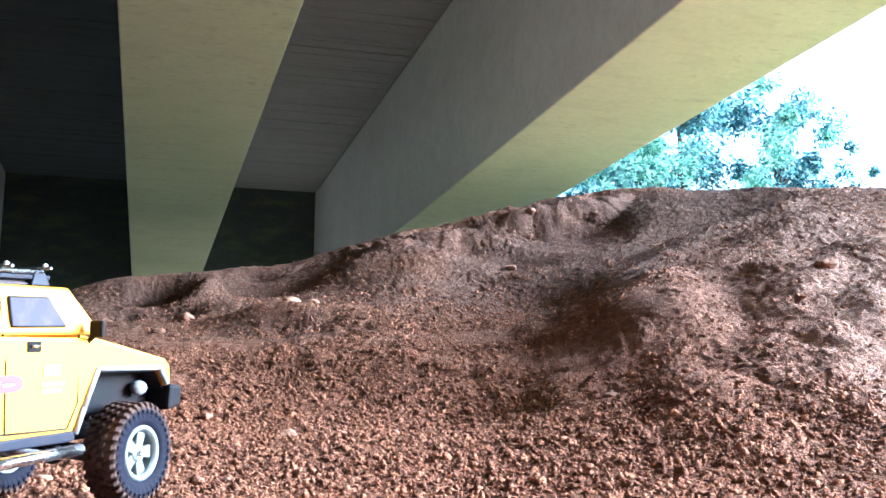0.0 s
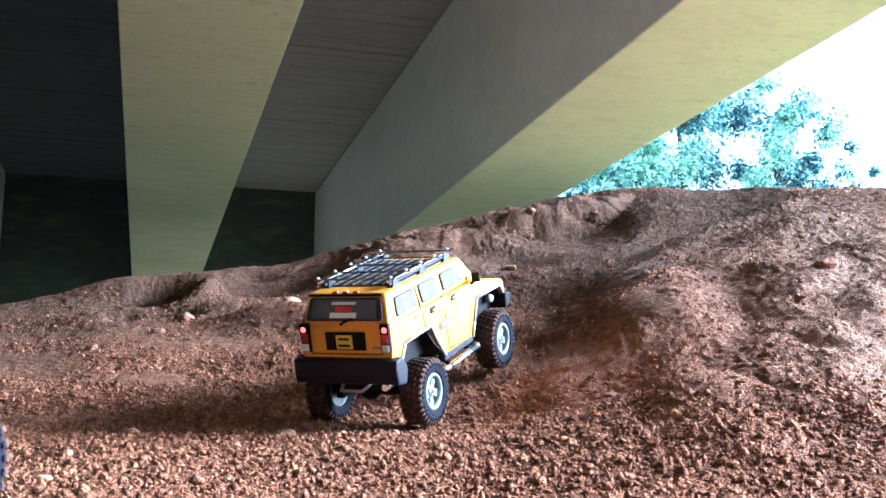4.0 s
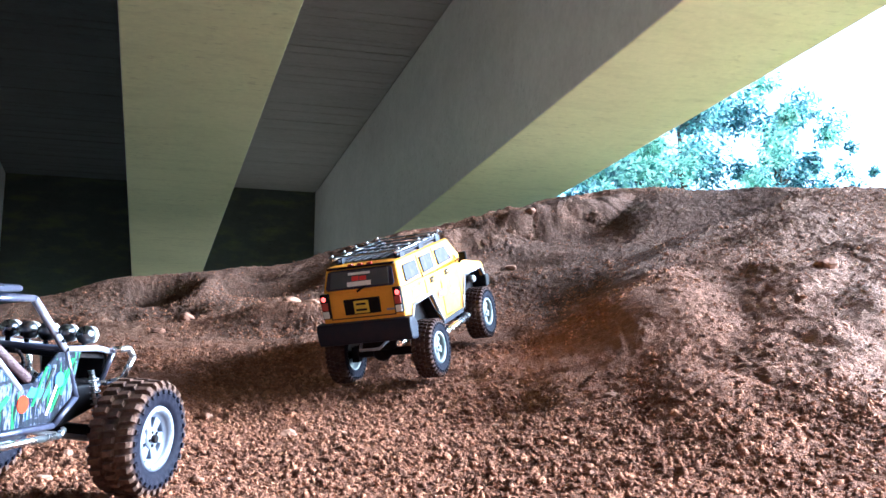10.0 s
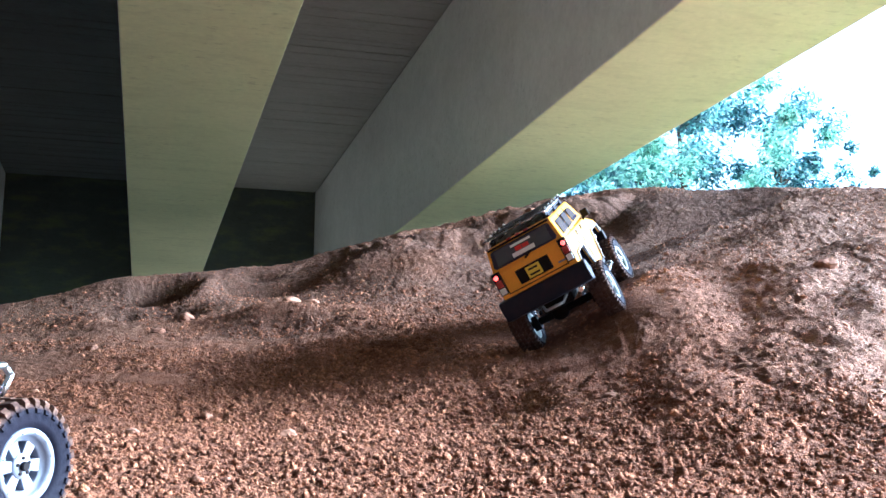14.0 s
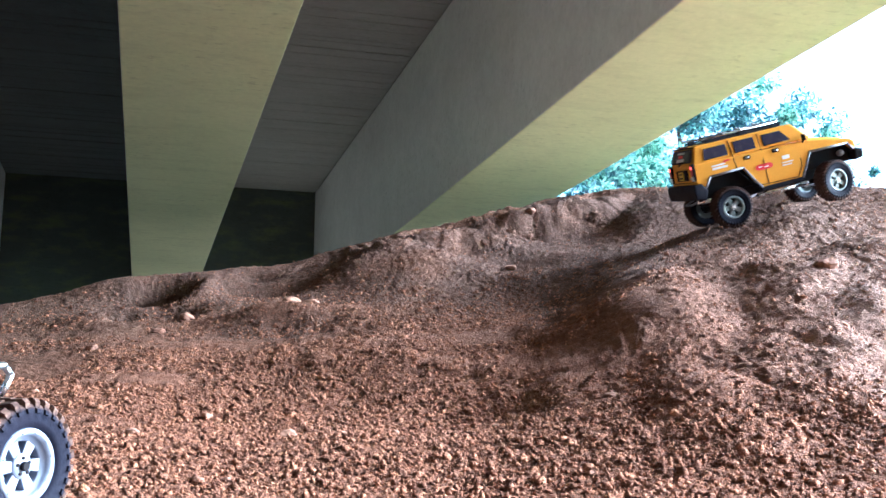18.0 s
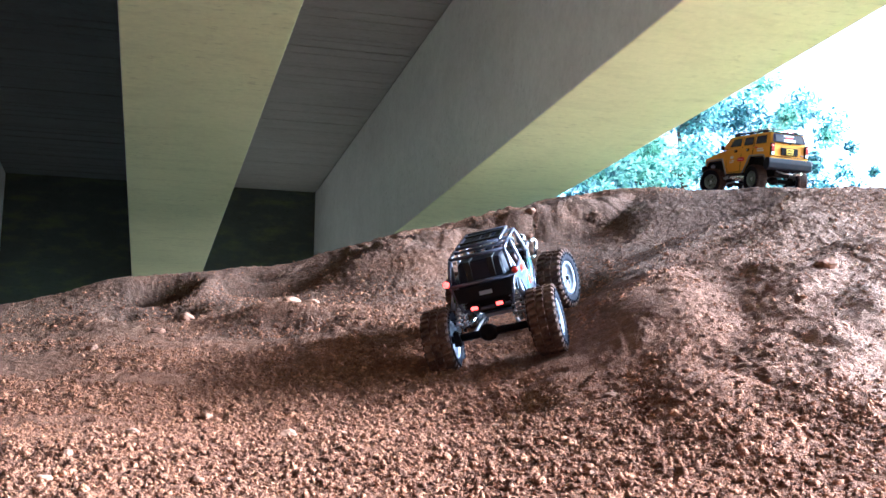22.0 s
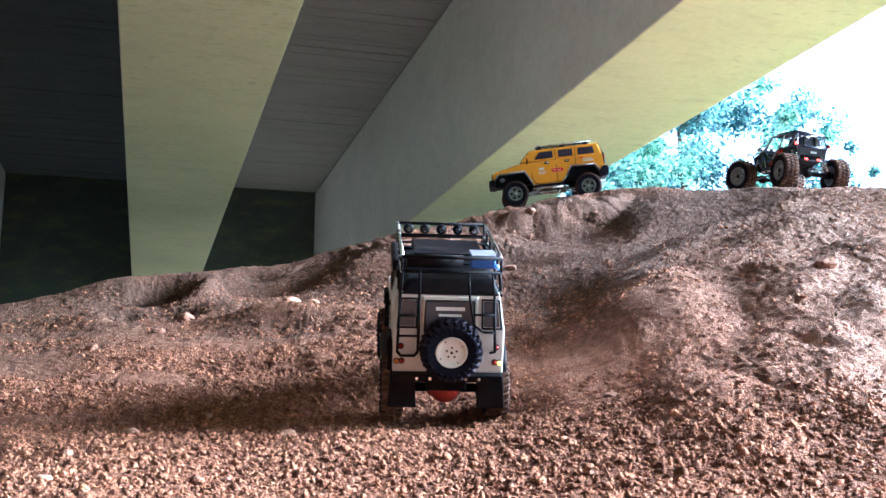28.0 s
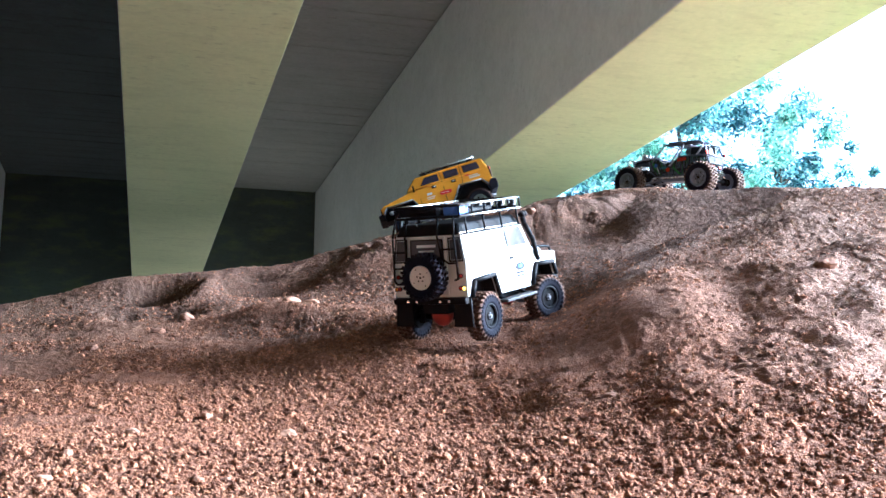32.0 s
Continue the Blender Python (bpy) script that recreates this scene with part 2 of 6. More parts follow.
def eased(b, at, values, soft):
    """Interpolation with its corners rounded off."""
    return sum(np.interp(b + k * soft, at, values) for k in (-1.5, -0.75, 0, 0.75, 1.5)) / 5


def land(x, y):
    """Height of the ground without its clods."""
    x, y = np.asarray(x, float), np.asarray(y, float)
    b = np.where(y > 0.3 * np.abs(x), x / np.maximum(y, 1e-3), np.sign(x) * 0.8)
    b = np.clip(b, -0.8, 0.8)
    crest = eased(b, RANGE_B, RANGE_R, 0.05)
    rise = eased(b, CREST_B, CREST_E, 0.012)
    top = rise * crest + EYE_Z
    foot = NEAR_Z + NEAR_SLOPE * (np.clip(y, 0.3, None) - 1.15)
    foot_top = NEAR_Z + NEAR_SLOPE * (crest - 1.15)
    up = np.clip((y - 1.15) / (crest - 1.15), 0, 1) ** eased(b, RANGE_B, BEND, 0.05)
    z = np.minimum(foot, foot_top) + (top - foot_top) * up
    # beyond the crest the mound goes on more gently, then falls away
    over = np.clip(y - crest, 0, None)
    z = z + np.minimum(0.20, 0.80 * rise) * np.minimum(over, 1.2) + 0.03 * np.clip(over - 1.2, 0, 2) - smooth((over - 3.5) / 6.0) * (top - 0.2)
    side = smooth((np.abs(x) - 0.9 * np.maximum(y, 1.0)) / 3.0)
    z = z * (1 - side) + 0.1 * side
    # rounded lobes side by side, with furrows where they meet
    wx = x + 0.030 * lattice_noise(x, y, 0.16, 71) + 0.010 * lattice_noise(x, y, 0.055, 72)
    wy = y + 0.060 * lattice_noise(x, y, 0.17, 73) + 0.020 * lattice_noise(x, y, 0.060, 74)
    lobe = np.zeros_like(z)
    for lx, ly, h, wa, wc, deg in DOMES:
        c, s = math.cos(radians(deg)), math.sin(radians(deg))
        du, dv = (wx - lx) * c - (wy - ly) * s, (wx - lx) * s + (wy - ly) * c
        lobe = lobe + (h * np.clip(1 - (du / wa) ** 2 - (dv / wc) ** 2, 0, 1) ** 1.5) ** 4
    z = z + lobe ** 0.25
    for lx, ly, h, wa, wc, deg in LUMPS:
        c, s = math.cos(radians(deg)), math.sin(radians(deg))
        du, dv = (x - lx) * c + (y - ly) * s, -(x - lx) * s + (y - ly) * c
        z = z + h * np.exp(-(du / wa) ** 2 - (dv / wc) ** 2)
    # the driven shelf, and behind it the broken face of the bank
    line = np.interp(x, BANK_X, BANK_Y)
    shelf = EYE_Z + np.interp(x, BANK_X, BANK_FOOT) * line - 0.33 * (line - y)
    ahead = smooth((y - line + 0.62) / 0.25) * smooth((line + 0.10 - y) / 0.10) * smooth((x - 0.02) / 0.14) * smooth((0.84 - x) / 0.40)
    z = z - ahead * np.clip(z - shelf, 0, None)
    edge = line - 0.03 * np.abs(lattice_noise(x, y, 0.12, 54)) + 0.012 * lattice_noise(x, y, 0.045, 51)
    brow = EYE_Z + rise * y - 0.014 + 0.008 * lattice_noise(x, y, 0.11, 53)
    behind = smooth((y - edge) / 0.15) * smooth((x + 0.30) / 0.25) * smooth((0.80 - x) / 0.36) * (y < crest + 0.05)
    return z + behind * np.clip(brow - z, 0, None)


RIDGE_Y = [1.2, 1.6, 1.9, 2.1, 2.4, 2.65, 2.87, 3.02, 3.3, 3.6]
RIDGE_X = [0.15, 0.25, 0.36, 0.41, 0.45, 0.49, 0.66, 0.84, 1.02, 1.2]


def crust(x, y):
    """One on the gritty lobes towards the open side, nought on the driven track and its lee slope."""
    return smooth((x - np.interp(y, RIDGE_Y, RIDGE_X) + 0.03 * lattice_noise(x, y, 0.12, 41)) / 0.12) * smooth((y - 1.45) / 0.3)


def track(x, y):
    """One on the smooth lee slope and the driven track up to the crest."""
    return (1 - crust(x, y)) * smooth((y - 1.95) / 0.2) * smooth((x - 0.12 - 0.05 * (y - 2)) / 0.12) * smooth((3.75 - y) / 0.1)


# shade painted in hollows and one heap of the far bank: x, y, half widths, strength
SHADE_SPOTS = [(-0.77, 3.10, 0.09, 0.06, 1.0), (-0.54, 3.19, 0.08, 0.04, 0.95), (-0.42, 2.62, 0.15, 0.06, 0.95), (-0.82, 2.78, 0.06, 0.04, 1.0), (-0.71, 2.80, 0.06, 0.045, 1.0)]


def trodden_shaded(x, y):
    """Damp compacted groove soil plus shade painted on slopes, bank, hollows; ragged borders."""
    ragged = 0.35 * lattice_noise(x, y, 0.11, 81) + 0.25 * lattice_noise(x, y, 0.04, 82)
    groove = track(x, y) * smooth((y - 2.25) / 0.35)
    lee = 0.28 * smooth((0.50 - x) / 0.08) * smooth((x - 0.16) / 0.08) * smooth((y - 1.92) / 0.15) * smooth((2.5 - y) / 0.2)
    line = np.interp(x, BANK_X, BANK_Y)
    face = 1.0 * smooth((y - line + 0.16) / 0.08) * smooth((line + 0.22 - y) / 0.10) * smooth((x + 0.25) / 0.2) * smooth((0.72 - x) / 0.15)
    apron = 0.75 * (1 - crust(x, y)) * smooth((x + 0.12) / 0.22) * smooth((y - 2.45) / 0.4) * smooth((line + 0.1 - y) / 0.1)
    upper = 0.68 * smooth((y - 2.70) / 0.15) * smooth((3.6 - y) / 0.2) * smooth((0.0 - x) / 0.2) * smooth((x + 1.2) / 0.3)
    toe = 0.15 * smooth((x - 0.10) / 0.08) * smooth((0.46 - x) / 0.08) * smooth((y - 1.58) / 0.12) * smooth((2.05 - y) / 0.1)
    darkened = np.zeros_like(ragged)
    for hx, hy, wa, wc, k in SHADE_SPOTS:
        darkened = np.maximum(darkened, k * np.exp(-((x - hx) / wa) ** 4 - ((y - hy) / wc) ** 4))
    return np.clip(np.max([groove, lee, face, apron, upper, toe, darkened], axis=0) * (1.0 + ragged), 0, 1)


def clods(x, y):
    """Rough surface of trodden clay: lumps, ruts and crumbs; crustier on the steep lumps."""
    near = np.exp(-((np.hypot(x - 0.6, y - 2.6)) / 3.5) ** 4)
    bank = smooth((y - 2.75) / 0.35)
    rough = np.maximum(0.9 * crust(x, y), 0.8 * bank * (0.5 + 0.5 * smooth((x + 0.2) / 0.3))) * (1 - 0.6 * track(x, y))
    wx = x + 0.03 * lattice_noise(x, y, 0.09, 11)
    wy = y + 0.03 * lattice_noise(x, y, 0.09, 12)
    def lumps(scale, seed):     # rounded tops with sharp furrows between
        return np.abs(lattice_noise(wx, wy, scale, seed)) - 0.3

    lee = track(x, y)
    lobes = crust(x, y)
    m = 0.006 * lattice_noise(x, y, 0.23, 1) + 0.008 * lobes * lattice_noise(wx, wy, 0.20, 7)
    m = m + 0.002 * lumps(0.12, 2) + 0.003 * (1 - rough) * lumps(0.05, 3) + rough * (0.0055 * lattice_noise(wx, wy, 0.11, 8) + 0.0016 * lattice_noise(wx, wy, 0.045, 9))
    m = m + (0.0025 + 0.0014 * rough) * lumps(0.023, 4) + (0.0032 + 0.0028 * rough) * (1 - 0.2 * lee) * lumps(0.0125, 5)
    # knobs of clay along the bank under the crest, and trodden heaps in front of it
    knob = smooth((y - 2.80) / 0.2) * (0.45 + 0.55 * smooth((x + 0.55) / 0.15)) * smooth((x + 1.4) / 0.2) * smooth((0.70 - x) / 0.12) * smooth((y - np.interp(x, BANK_X, BANK_Y) + 0.06) / 0.06) * (1 - smooth((y - 3.8) / 0.3))
    m = m + 0.020 * knob * lumps(0.13, 61) + 0.010 * knob * lumps(0.045, 62)
    heap = smooth((y - 1.7) / 0.3) * smooth((2.9 - y) / 0.3) * smooth((x + 0.5) / 0.2) * smooth((0.35 - x) / 0.15)
    m = m + 0.010 * heap * lumps(0.12, 63)
    fine = smooth((x + 1.75) / 0.3) * smooth((2.15 - x) / 0.3) * smooth((y - 0.7) / 0.3) * smooth((4.6 - y) / 0.4)
    return m * near * fine


def graded(fine, step, lo, hi, grow=1.22):
    """Coordinates: fine steps inside, growing steps outside."""
    a, b = fine
    xs = list(np.arange(a, b, step))
    s, v = step, a
    left = []
    while v > lo:
        s *= grow
        v -= s
        left.append(v)
    s, v = step, xs[-1]
    right = []
    while v < hi:
        s *= grow
        v += s
        right.append(v)
    return np.array(left[::-1] + xs + right)


def mesh_from(name, verts, faces, material=None, shade=True):
    me = bpy.data.meshes.new(name)
    me.from_pydata(verts, [], faces)
    if material:
        me.materials.append(material)
    if shade:
        me.polygons.foreach_set("use_smooth", [True] * len(me.polygons))
    me.update()
    return me


def build_ground():
    xs = graded((-1.4, 1.6), 0.0043, -600, 600)
    ys = graded((1.1, 4.2), 0.0043, -600, 600)
    gx, gy = np.meshgrid(xs, ys)
    gz = land(gx, gy) + clods(gx, gy)
    nx, ny = len(xs), len(ys)
    me = bpy.data.meshes.new("ground")
    me.vertices.add(nx * ny)
    me.vertices.foreach_set("co", np.stack([gx, gy, gz], -1).astype(np.float32).ravel())
    idx = np.arange(nx * ny).reshape(ny, nx)
    quads = np.stack([idx[:-1, :-1], idx[:-1, 1:], idx[1:, 1:], idx[1:, :-1]], -1).reshape(-1, 4)
    me.loops.add(quads.size)
    me.loops.foreach_set("vertex_index", quads.ravel().astype(np.int32))
    me.polygons.add(len(quads))
    me.polygons.foreach_set("loop_start", np.arange(0, quads.size, 4, dtype=np.int32))
    me.polygons.foreach_set("use_smooth", np.ones(len(quads), bool))
    me.update(calc_edges=True)
    me.validate()
    # groove wear and painted shade, kept as one point mask
    worn = me.attributes.new("trodden_shaded", "FLOAT", "POINT")
    worn.data.foreach_set("value", trodden_shaded(gx, gy).astype(np.float32).ravel())
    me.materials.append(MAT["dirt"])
    return tagged(new("ground", me), "rough red-brown clay mound with loose crumbs and ruts", "ground", kind="structure")


ground = build_ground()


def scatter(name, n, seed, region, size, keep, label="loose crumbs of dry red-brown clay lying on the mound", lumpy=False):
    """Loose crumbs lying on the ground, as one mesh."""
    rs = np.random.RandomState(seed)
    base = np.array([(1, 0, 0), (-1, 0, 0), (0, 1, 0), (0, -1, 0), (0, 0, 1), (0, 0, -1)], float)
    tris = np.array([(0, 2, 4), (2, 1, 4), (1, 3, 4), (3, 0, 4), (2, 0, 5), (1, 2, 5), (3, 1, 5), (0, 3, 5)])
    if lumpy:
        bm = bmesh.new()
        bmesh.ops.create_icosphere(bm, subdivisions=2, radius=0.85)
        base, tris = np.array([v.co[:] for v in bm.verts]), np.array([[v.index for v in f.verts] for f in bm.faces])
        bm.free()
    wild = 0.42 if not lumpy else 0.26
    (xa, xb), (ya, yb) = region
    x, y = rs.uniform(xa, xb, n * 3), rs.uniform(ya, yb, n * 3)
    ok = rs.rand(n * 3) < keep(x, y)
    x, y = x[ok][:n], y[ok][:n]
    n = len(x)
    r = np.clip(size * np.exp(rs.normal(0, 0.72, n)), size * 0.4, size * (2.6 if lumpy else 4.2)) * (1 + 0.10 * smooth((1.8 - y) / 0.6))
    z = land(x, y) + clods(x, y) - r * 0.15
    # a few shapes, each turned and squashed at random
    shapes = np.stack([base * rs.uniform(0.8, 1.2, 3) + rs.uniform(-wild, wild, base.shape) for _ in range(24)])
    k = rs.randint(0, 24, n)
    pts = shapes[k] * np.stack([rs.uniform(0.75, 1.3, n), rs.uniform(0.75, 1.3, n), rs.uniform(0.55, 0.95, n)], -1)[:, None, :]
    a = rs.uniform(0, 2 * np.pi, n)
    c, s = np.cos(a)[:, None], np.sin(a)[:, None]
    px, py, pz = pts[..., 0], pts[..., 1], pts[..., 2]
    tilt = rs.uniform(-1.5, 1.5, n)[:, None]
    py, pz = py * np.cos(tilt) - pz * np.sin(tilt), py * np.sin(tilt) + pz * np.cos(tilt)
    pts = np.stack([px * c - py * s, px * s + py * c, pz], -1) * r[:, None, None] + np.stack([x, y, z], -1)[:, None, :]
    nv = len(base)
    faces = (tris[None] + (np.arange(n) * nv)[:, None, None]).reshape(-1, 3)
    me = bpy.data.meshes.new(name)
    me.vertices.add(n * nv)
    me.vertices.foreach_set("co", pts.astype(np.float32).ravel())
    me.loops.add(faces.size)
    me.loops.foreach_set("vertex_index", faces.ravel().astype(np.int32))
    me.polygons.add(len(faces))
    me.polygons.foreach_set("loop_start", np.arange(0, faces.size, 3, dtype=np.int32))
    me.update(calc_edges=True)
    me.materials.append(MAT["crumb"])
    return tagged(new(name, me), label, "gravel", kind="stuff")


def field(x, y):
    """Where crumbs lie: thick in drifts on the flat, thin on bare trodden strips, few on the track."""
    drift = smooth(0.62 + 1.1 * lattice_noise(0.35 * x, y, 0.11, 21) + 0.5 * lattice_noise(x, y, 0.07, 22))
    near = smooth((2.0 - y) / 0.5)
    keep = np.maximum(drift, 0.85 * near) * (1 - 0.96 * crust(x, y)) * (1 - 0.72 * track(x, y))
    bare = smooth((y - 2.60) / 0.12) * smooth((0.05 - x) / 0.2)        # the smooth far bank
    return np.clip(keep * (1 - 0.6 * bare) * np.exp(-np.clip(y - 2.3, 0, None) / 0.8), 0, 1)


def crusty(x, y):
    """Fine grit on the lobes and the banks."""
    bank = smooth((y - 2.5) / 0.3) * (1 - 0.85 * track(x, y)) * 0.9
    bank = bank * (0.4 + 0.6 * smooth((x + 0.2) / 0.3))
    return np.clip(np.maximum(crust(x, y), bank) * (0.55 + 0.45 * lattice_noise(x, y, 0.2, 31)), 0, 1)


scatter("clay_crumbs", 165000, 3, ((-1.15, 1.3), (1.05, 3.1)), 0.0017, field)
scatter("clay_lumps", 1100, 5, ((-1.0, 0.45), (1.1, 2.3)), 0.0036, field, "larger loose lumps of red-brown clay among the crumbs", True)
scatter("clay_grit", 55000, 4, ((-1.4, 1.7), (1.4, 3.9)), 0.0013, crusty)



def clay_hump(x, lift, r, seed):
    """A rounded hump of bare clay bulging out of the bank."""
    rs = random.Random(seed)
    y = float(np.interp(x, BANK_X, BANK_Y)) + 0.045 + 0.5 * lift
    low = float(land(x, y - 0.10))
    c = Vector((x, y + 0.25 * r, low + lift))
    wide, tall = rs.uniform(1.1, 1.5), rs.uniform(0.75, 1.0)
    bm = bmesh.new()
    bmesh.ops.create_icosphere(bm, subdivisions=5, radius=1.0)
    off = Vector((seed * 3.1, 0, 0))
    for v in bm.verts:
        d = v.co.normalized()
        k = 1 + 0.22 * noise.noise(d * 1.6 + off) + 0.10 * noise.noise(d * 4.5 + off) + 0.05 * noise.noise(d * 11 + off) + 0.028 * noise.noise(d * 26 + off)
        v.co = c + Vector((d.x * wide, d.y, d.z * tall)) * (k * r)
    me = mesh_from("clay_hump", [v.co[:] for v in bm.verts], [[v.index for v in f.verts] for f in bm.faces], MAT["dirt"])
    bm.free()
    # the bank face's painted shade carried onto the hump
    worn = me.attributes.new("trodden_shaded", "FLOAT", "POINT")
    worn.data.foreach_set("value", np.full(len(me.vertices), 0.6, np.float32))
    return tagged(new("clay_hump", me), "rounded hump of bare brown clay in the broken bank", "clay hump", "humps along the bank")


for i, (hx, lift, hr) in enumerate([(0.16, 0.012, 0.042), (0.21, 0.035, 0.040), (0.27, 0.015, 0.052), (0.31, 0.055, 0.040), (0.36, 0.012, 0.048), (0.41, 0.060, 0.042), (0.45, 0.014, 0.050), (0.51, 0.055, 0.044), (0.55, 0.015, 0.044)]):
    clay_hump(hx, lift, hr, i + 1)

# ---- bridge overhead: girders running away to the dark side ----
BRIDGE_AZ, BRIDGE_RISE = -15.58, 0.59
SOFFIT_H = 2.5
DECK_H = 4.484
START_S, END_S = -15.0, 19.2


def box_bm(bm, lo, hi, bevel=0.0):
    """Adds an axis-aligned box to bm."""
    res = bmesh.ops.create_cube(bm, size=1.0)
    vs = res["verts"]
    for v in vs:
        v.co = Vector([lo[i] + (v.co[i] + 0.5) * (hi[i] - lo[i]) for i in range(3)])
    if bevel:
        es = list({e for v in vs for e in v.link_edges})
        bmesh.ops.bevel(bm, geom=es, offset=bevel, segments=2, affect="EDGES", profile=0.5)
    return vs


def finish(name, bm, material, smooth_shade=False):
    me = bpy.data.meshes.new(name)
    bm.normal_update()
    bm.to_mesh(me)
    bm.free()
    for m in (material if isinstance(material, (list, tuple)) else [material]):
        me.materials.append(m)
    if smooth_shade:
        me.polygons.foreach_set("use_smooth", [True] * len(me.polygons))
    return me


def part(name, bm, material, parent, label="", m=None, smooth_shade=False):
    ob = new(name, finish(name, bm, material, smooth_shade))
    ob.parent = parent
    if m is not None:
        ob.matrix_basis = m
    if label:
        ob["label"] = label
    return ob


# bridge space, from the camera: u across (to the open side), s along, h up
BRIDGE = pose(0, 0, EYE_Z, BRIDGE_RISE, 0, -BRIDGE_AZ)
GIRDERS = [("girder_1", -0.255, 0.79), ("girder_2", 2.89, 4.07), ("girder_3", -3.55, -2.45)]
for gname, ua, ub in GIRDERS:
    bm = bmesh.new()
    box_bm(bm, (ua, START_S, SOFFIT_H), (ub, END_S, DECK_H), 0.012)
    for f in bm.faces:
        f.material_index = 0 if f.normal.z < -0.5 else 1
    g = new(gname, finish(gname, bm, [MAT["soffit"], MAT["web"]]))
    g.matrix_world = BRIDGE
    tagged(g, "long concrete bridge girder with greenish soffit", "girder", kind="structure")


def deck_slab():
    """Underside of the deck with the marks of its boards, and the edge beam."""
    bm = bmesh.new()
    for i, (ua, ub) in enumerate(((-2.45, -0.255), (0.79, 2.87))):
        s0, first = START_S, len(bm.faces)
        while s0 < END_S:
            w = 0.115
            z = DECK_H + random.uniform(0.0, 0.009)
            box_bm(bm, (ua, s0 + 0.002, z), (ub, min(s0 + w, END_S) - 0.002, DECK_H + 0.03))
            s0 += w
        if i == 0:      # inner bay boards take the darker concrete, its shade put into the colour
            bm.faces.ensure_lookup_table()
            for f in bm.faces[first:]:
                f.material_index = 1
    box_bm(bm, (-4.1, START_S, DECK_H + 0.02), (5.0, END_S + 1, DECK_H + 0.35))
    box_bm(bm, (4.75, START_S, DECK_H - 0.25), (5.0, END_S + 1, DECK_H + 1.1))
    return bm


dk = new("ceiling", finish("ceiling", deck_slab(), [MAT["deck"], MAT["deck_shaded"]]))
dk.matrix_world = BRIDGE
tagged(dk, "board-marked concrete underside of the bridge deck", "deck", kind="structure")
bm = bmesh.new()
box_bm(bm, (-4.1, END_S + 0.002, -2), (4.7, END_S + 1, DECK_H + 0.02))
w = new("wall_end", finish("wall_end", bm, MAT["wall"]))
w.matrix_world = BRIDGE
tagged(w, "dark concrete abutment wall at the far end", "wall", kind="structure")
# out of view, added to keep light out of the inner bay
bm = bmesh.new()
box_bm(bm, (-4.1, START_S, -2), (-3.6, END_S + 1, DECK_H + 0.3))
w = new("side_blocker", finish("side_blocker", bm, MAT["wall"]))
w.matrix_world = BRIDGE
tagged(w, "unseen dark wall added to close the far side", "wall", kind="structure")
# unseen wall, added behind the camera to cut the light from there
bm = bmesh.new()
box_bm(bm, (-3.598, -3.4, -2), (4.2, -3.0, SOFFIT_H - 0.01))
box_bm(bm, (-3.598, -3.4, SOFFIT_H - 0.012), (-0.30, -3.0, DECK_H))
w = new("back_blocker", finish("back_blocker", bm, MAT["wall"]))
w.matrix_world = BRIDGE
tagged(w, "unseen dark wall added behind the camera to block light", "wall", kind="structure")
def make_stone(x, y, r, seed, material, label):
    """A broken lump of stone, half sunk in the clay."""
    rs = random.Random(seed)
    bm = bmesh.new()
    bmesh.ops.create_icosphere(bm, subdivisions=3, radius=1.0)
    cuts = [Vector((rs.gauss(0, 1), rs.gauss(0, 1), rs.gauss(0, 1))).normalized() for _ in range(9)]
    for v in bm.verts:
        d = v.co.normalized()
        k = min(1.0, min(0.72 / max(d.dot(c), 0.05) if d.dot(c) > 0.72 else 1.0 for c in cuts))
        k *= 1 + 0.10 * noise.noise(d * 3 + Vector((seed, 0, 0)))
        v.co = Vector((d.x * k * r * rs_x(seed), d.y * k * r, d.z * k * r * 0.68))
    ob = new("stone", finish("stone", bm, material))
    ob.matrix_world = pose(x, y, float(land(x, y) + clods(x, y)) + r * 0.22, rs.uniform(-15, 15), rs.uniform(-15, 15), rs.uniform(0, 360))
    return tagged(ob, label, "stone", "loose stones")


def rs_x(seed):
    return 1.0 + 0.5 * ((seed * 37) % 10) / 10


MAT["clod"] = paint("hard brown clay", (0.25, 0.13, 0.085), 0.9, 0.0, 0.4, scale=60.0)
MAT["stone"] = paint("pale pink-brown stone", (0.34, 0.18, 0.115), 0.9, 0.0, 0.3, scale=40.0)
for i, (sx, sy, sr) in enumerate([(-0.408, 2.850, 0.0256), (-0.339, 2.758, 0.0219), (-0.515, 1.406, 0.0126), (0.087, 1.736, 0.0073), (-0.322, 1.421, 0.0098), (-0.496, 1.736, 0.0119), (-0.248, 1.751, 0.0130), (-0.815, 2.475, 0.0131), (-0.534, 1.546, 0.0090), (-0.427, 1.951, 0.0124), (-0.284, 1.430, 0.0068), (-0.156, 1.718, 0.0091), (-0.077, 1.757, 0.0084), (0.276, 1.780, 0.0113), (0.181, 1.344, 0.0071), (-0.658, 2.731, 0.0188), (-0.700, 2.623, 0.0125), (0.203, 3.128, 0.0149), (0.295, 3.517, 0.0204), (0.829, 2.283, 0.0277), (-0.799, 2.106, 0.0089)]):
    make_stone(sx, sy, sr, i + 1, MAT["stone"] if (i < 2 or (i % 3 != 1 and sr < 0.018)) else MAT["clod"], "pale broken stone lying on the clay" if (i < 2 or (i % 3 != 1 and sr < 0.018)) else "red-brown clod of hard clay")
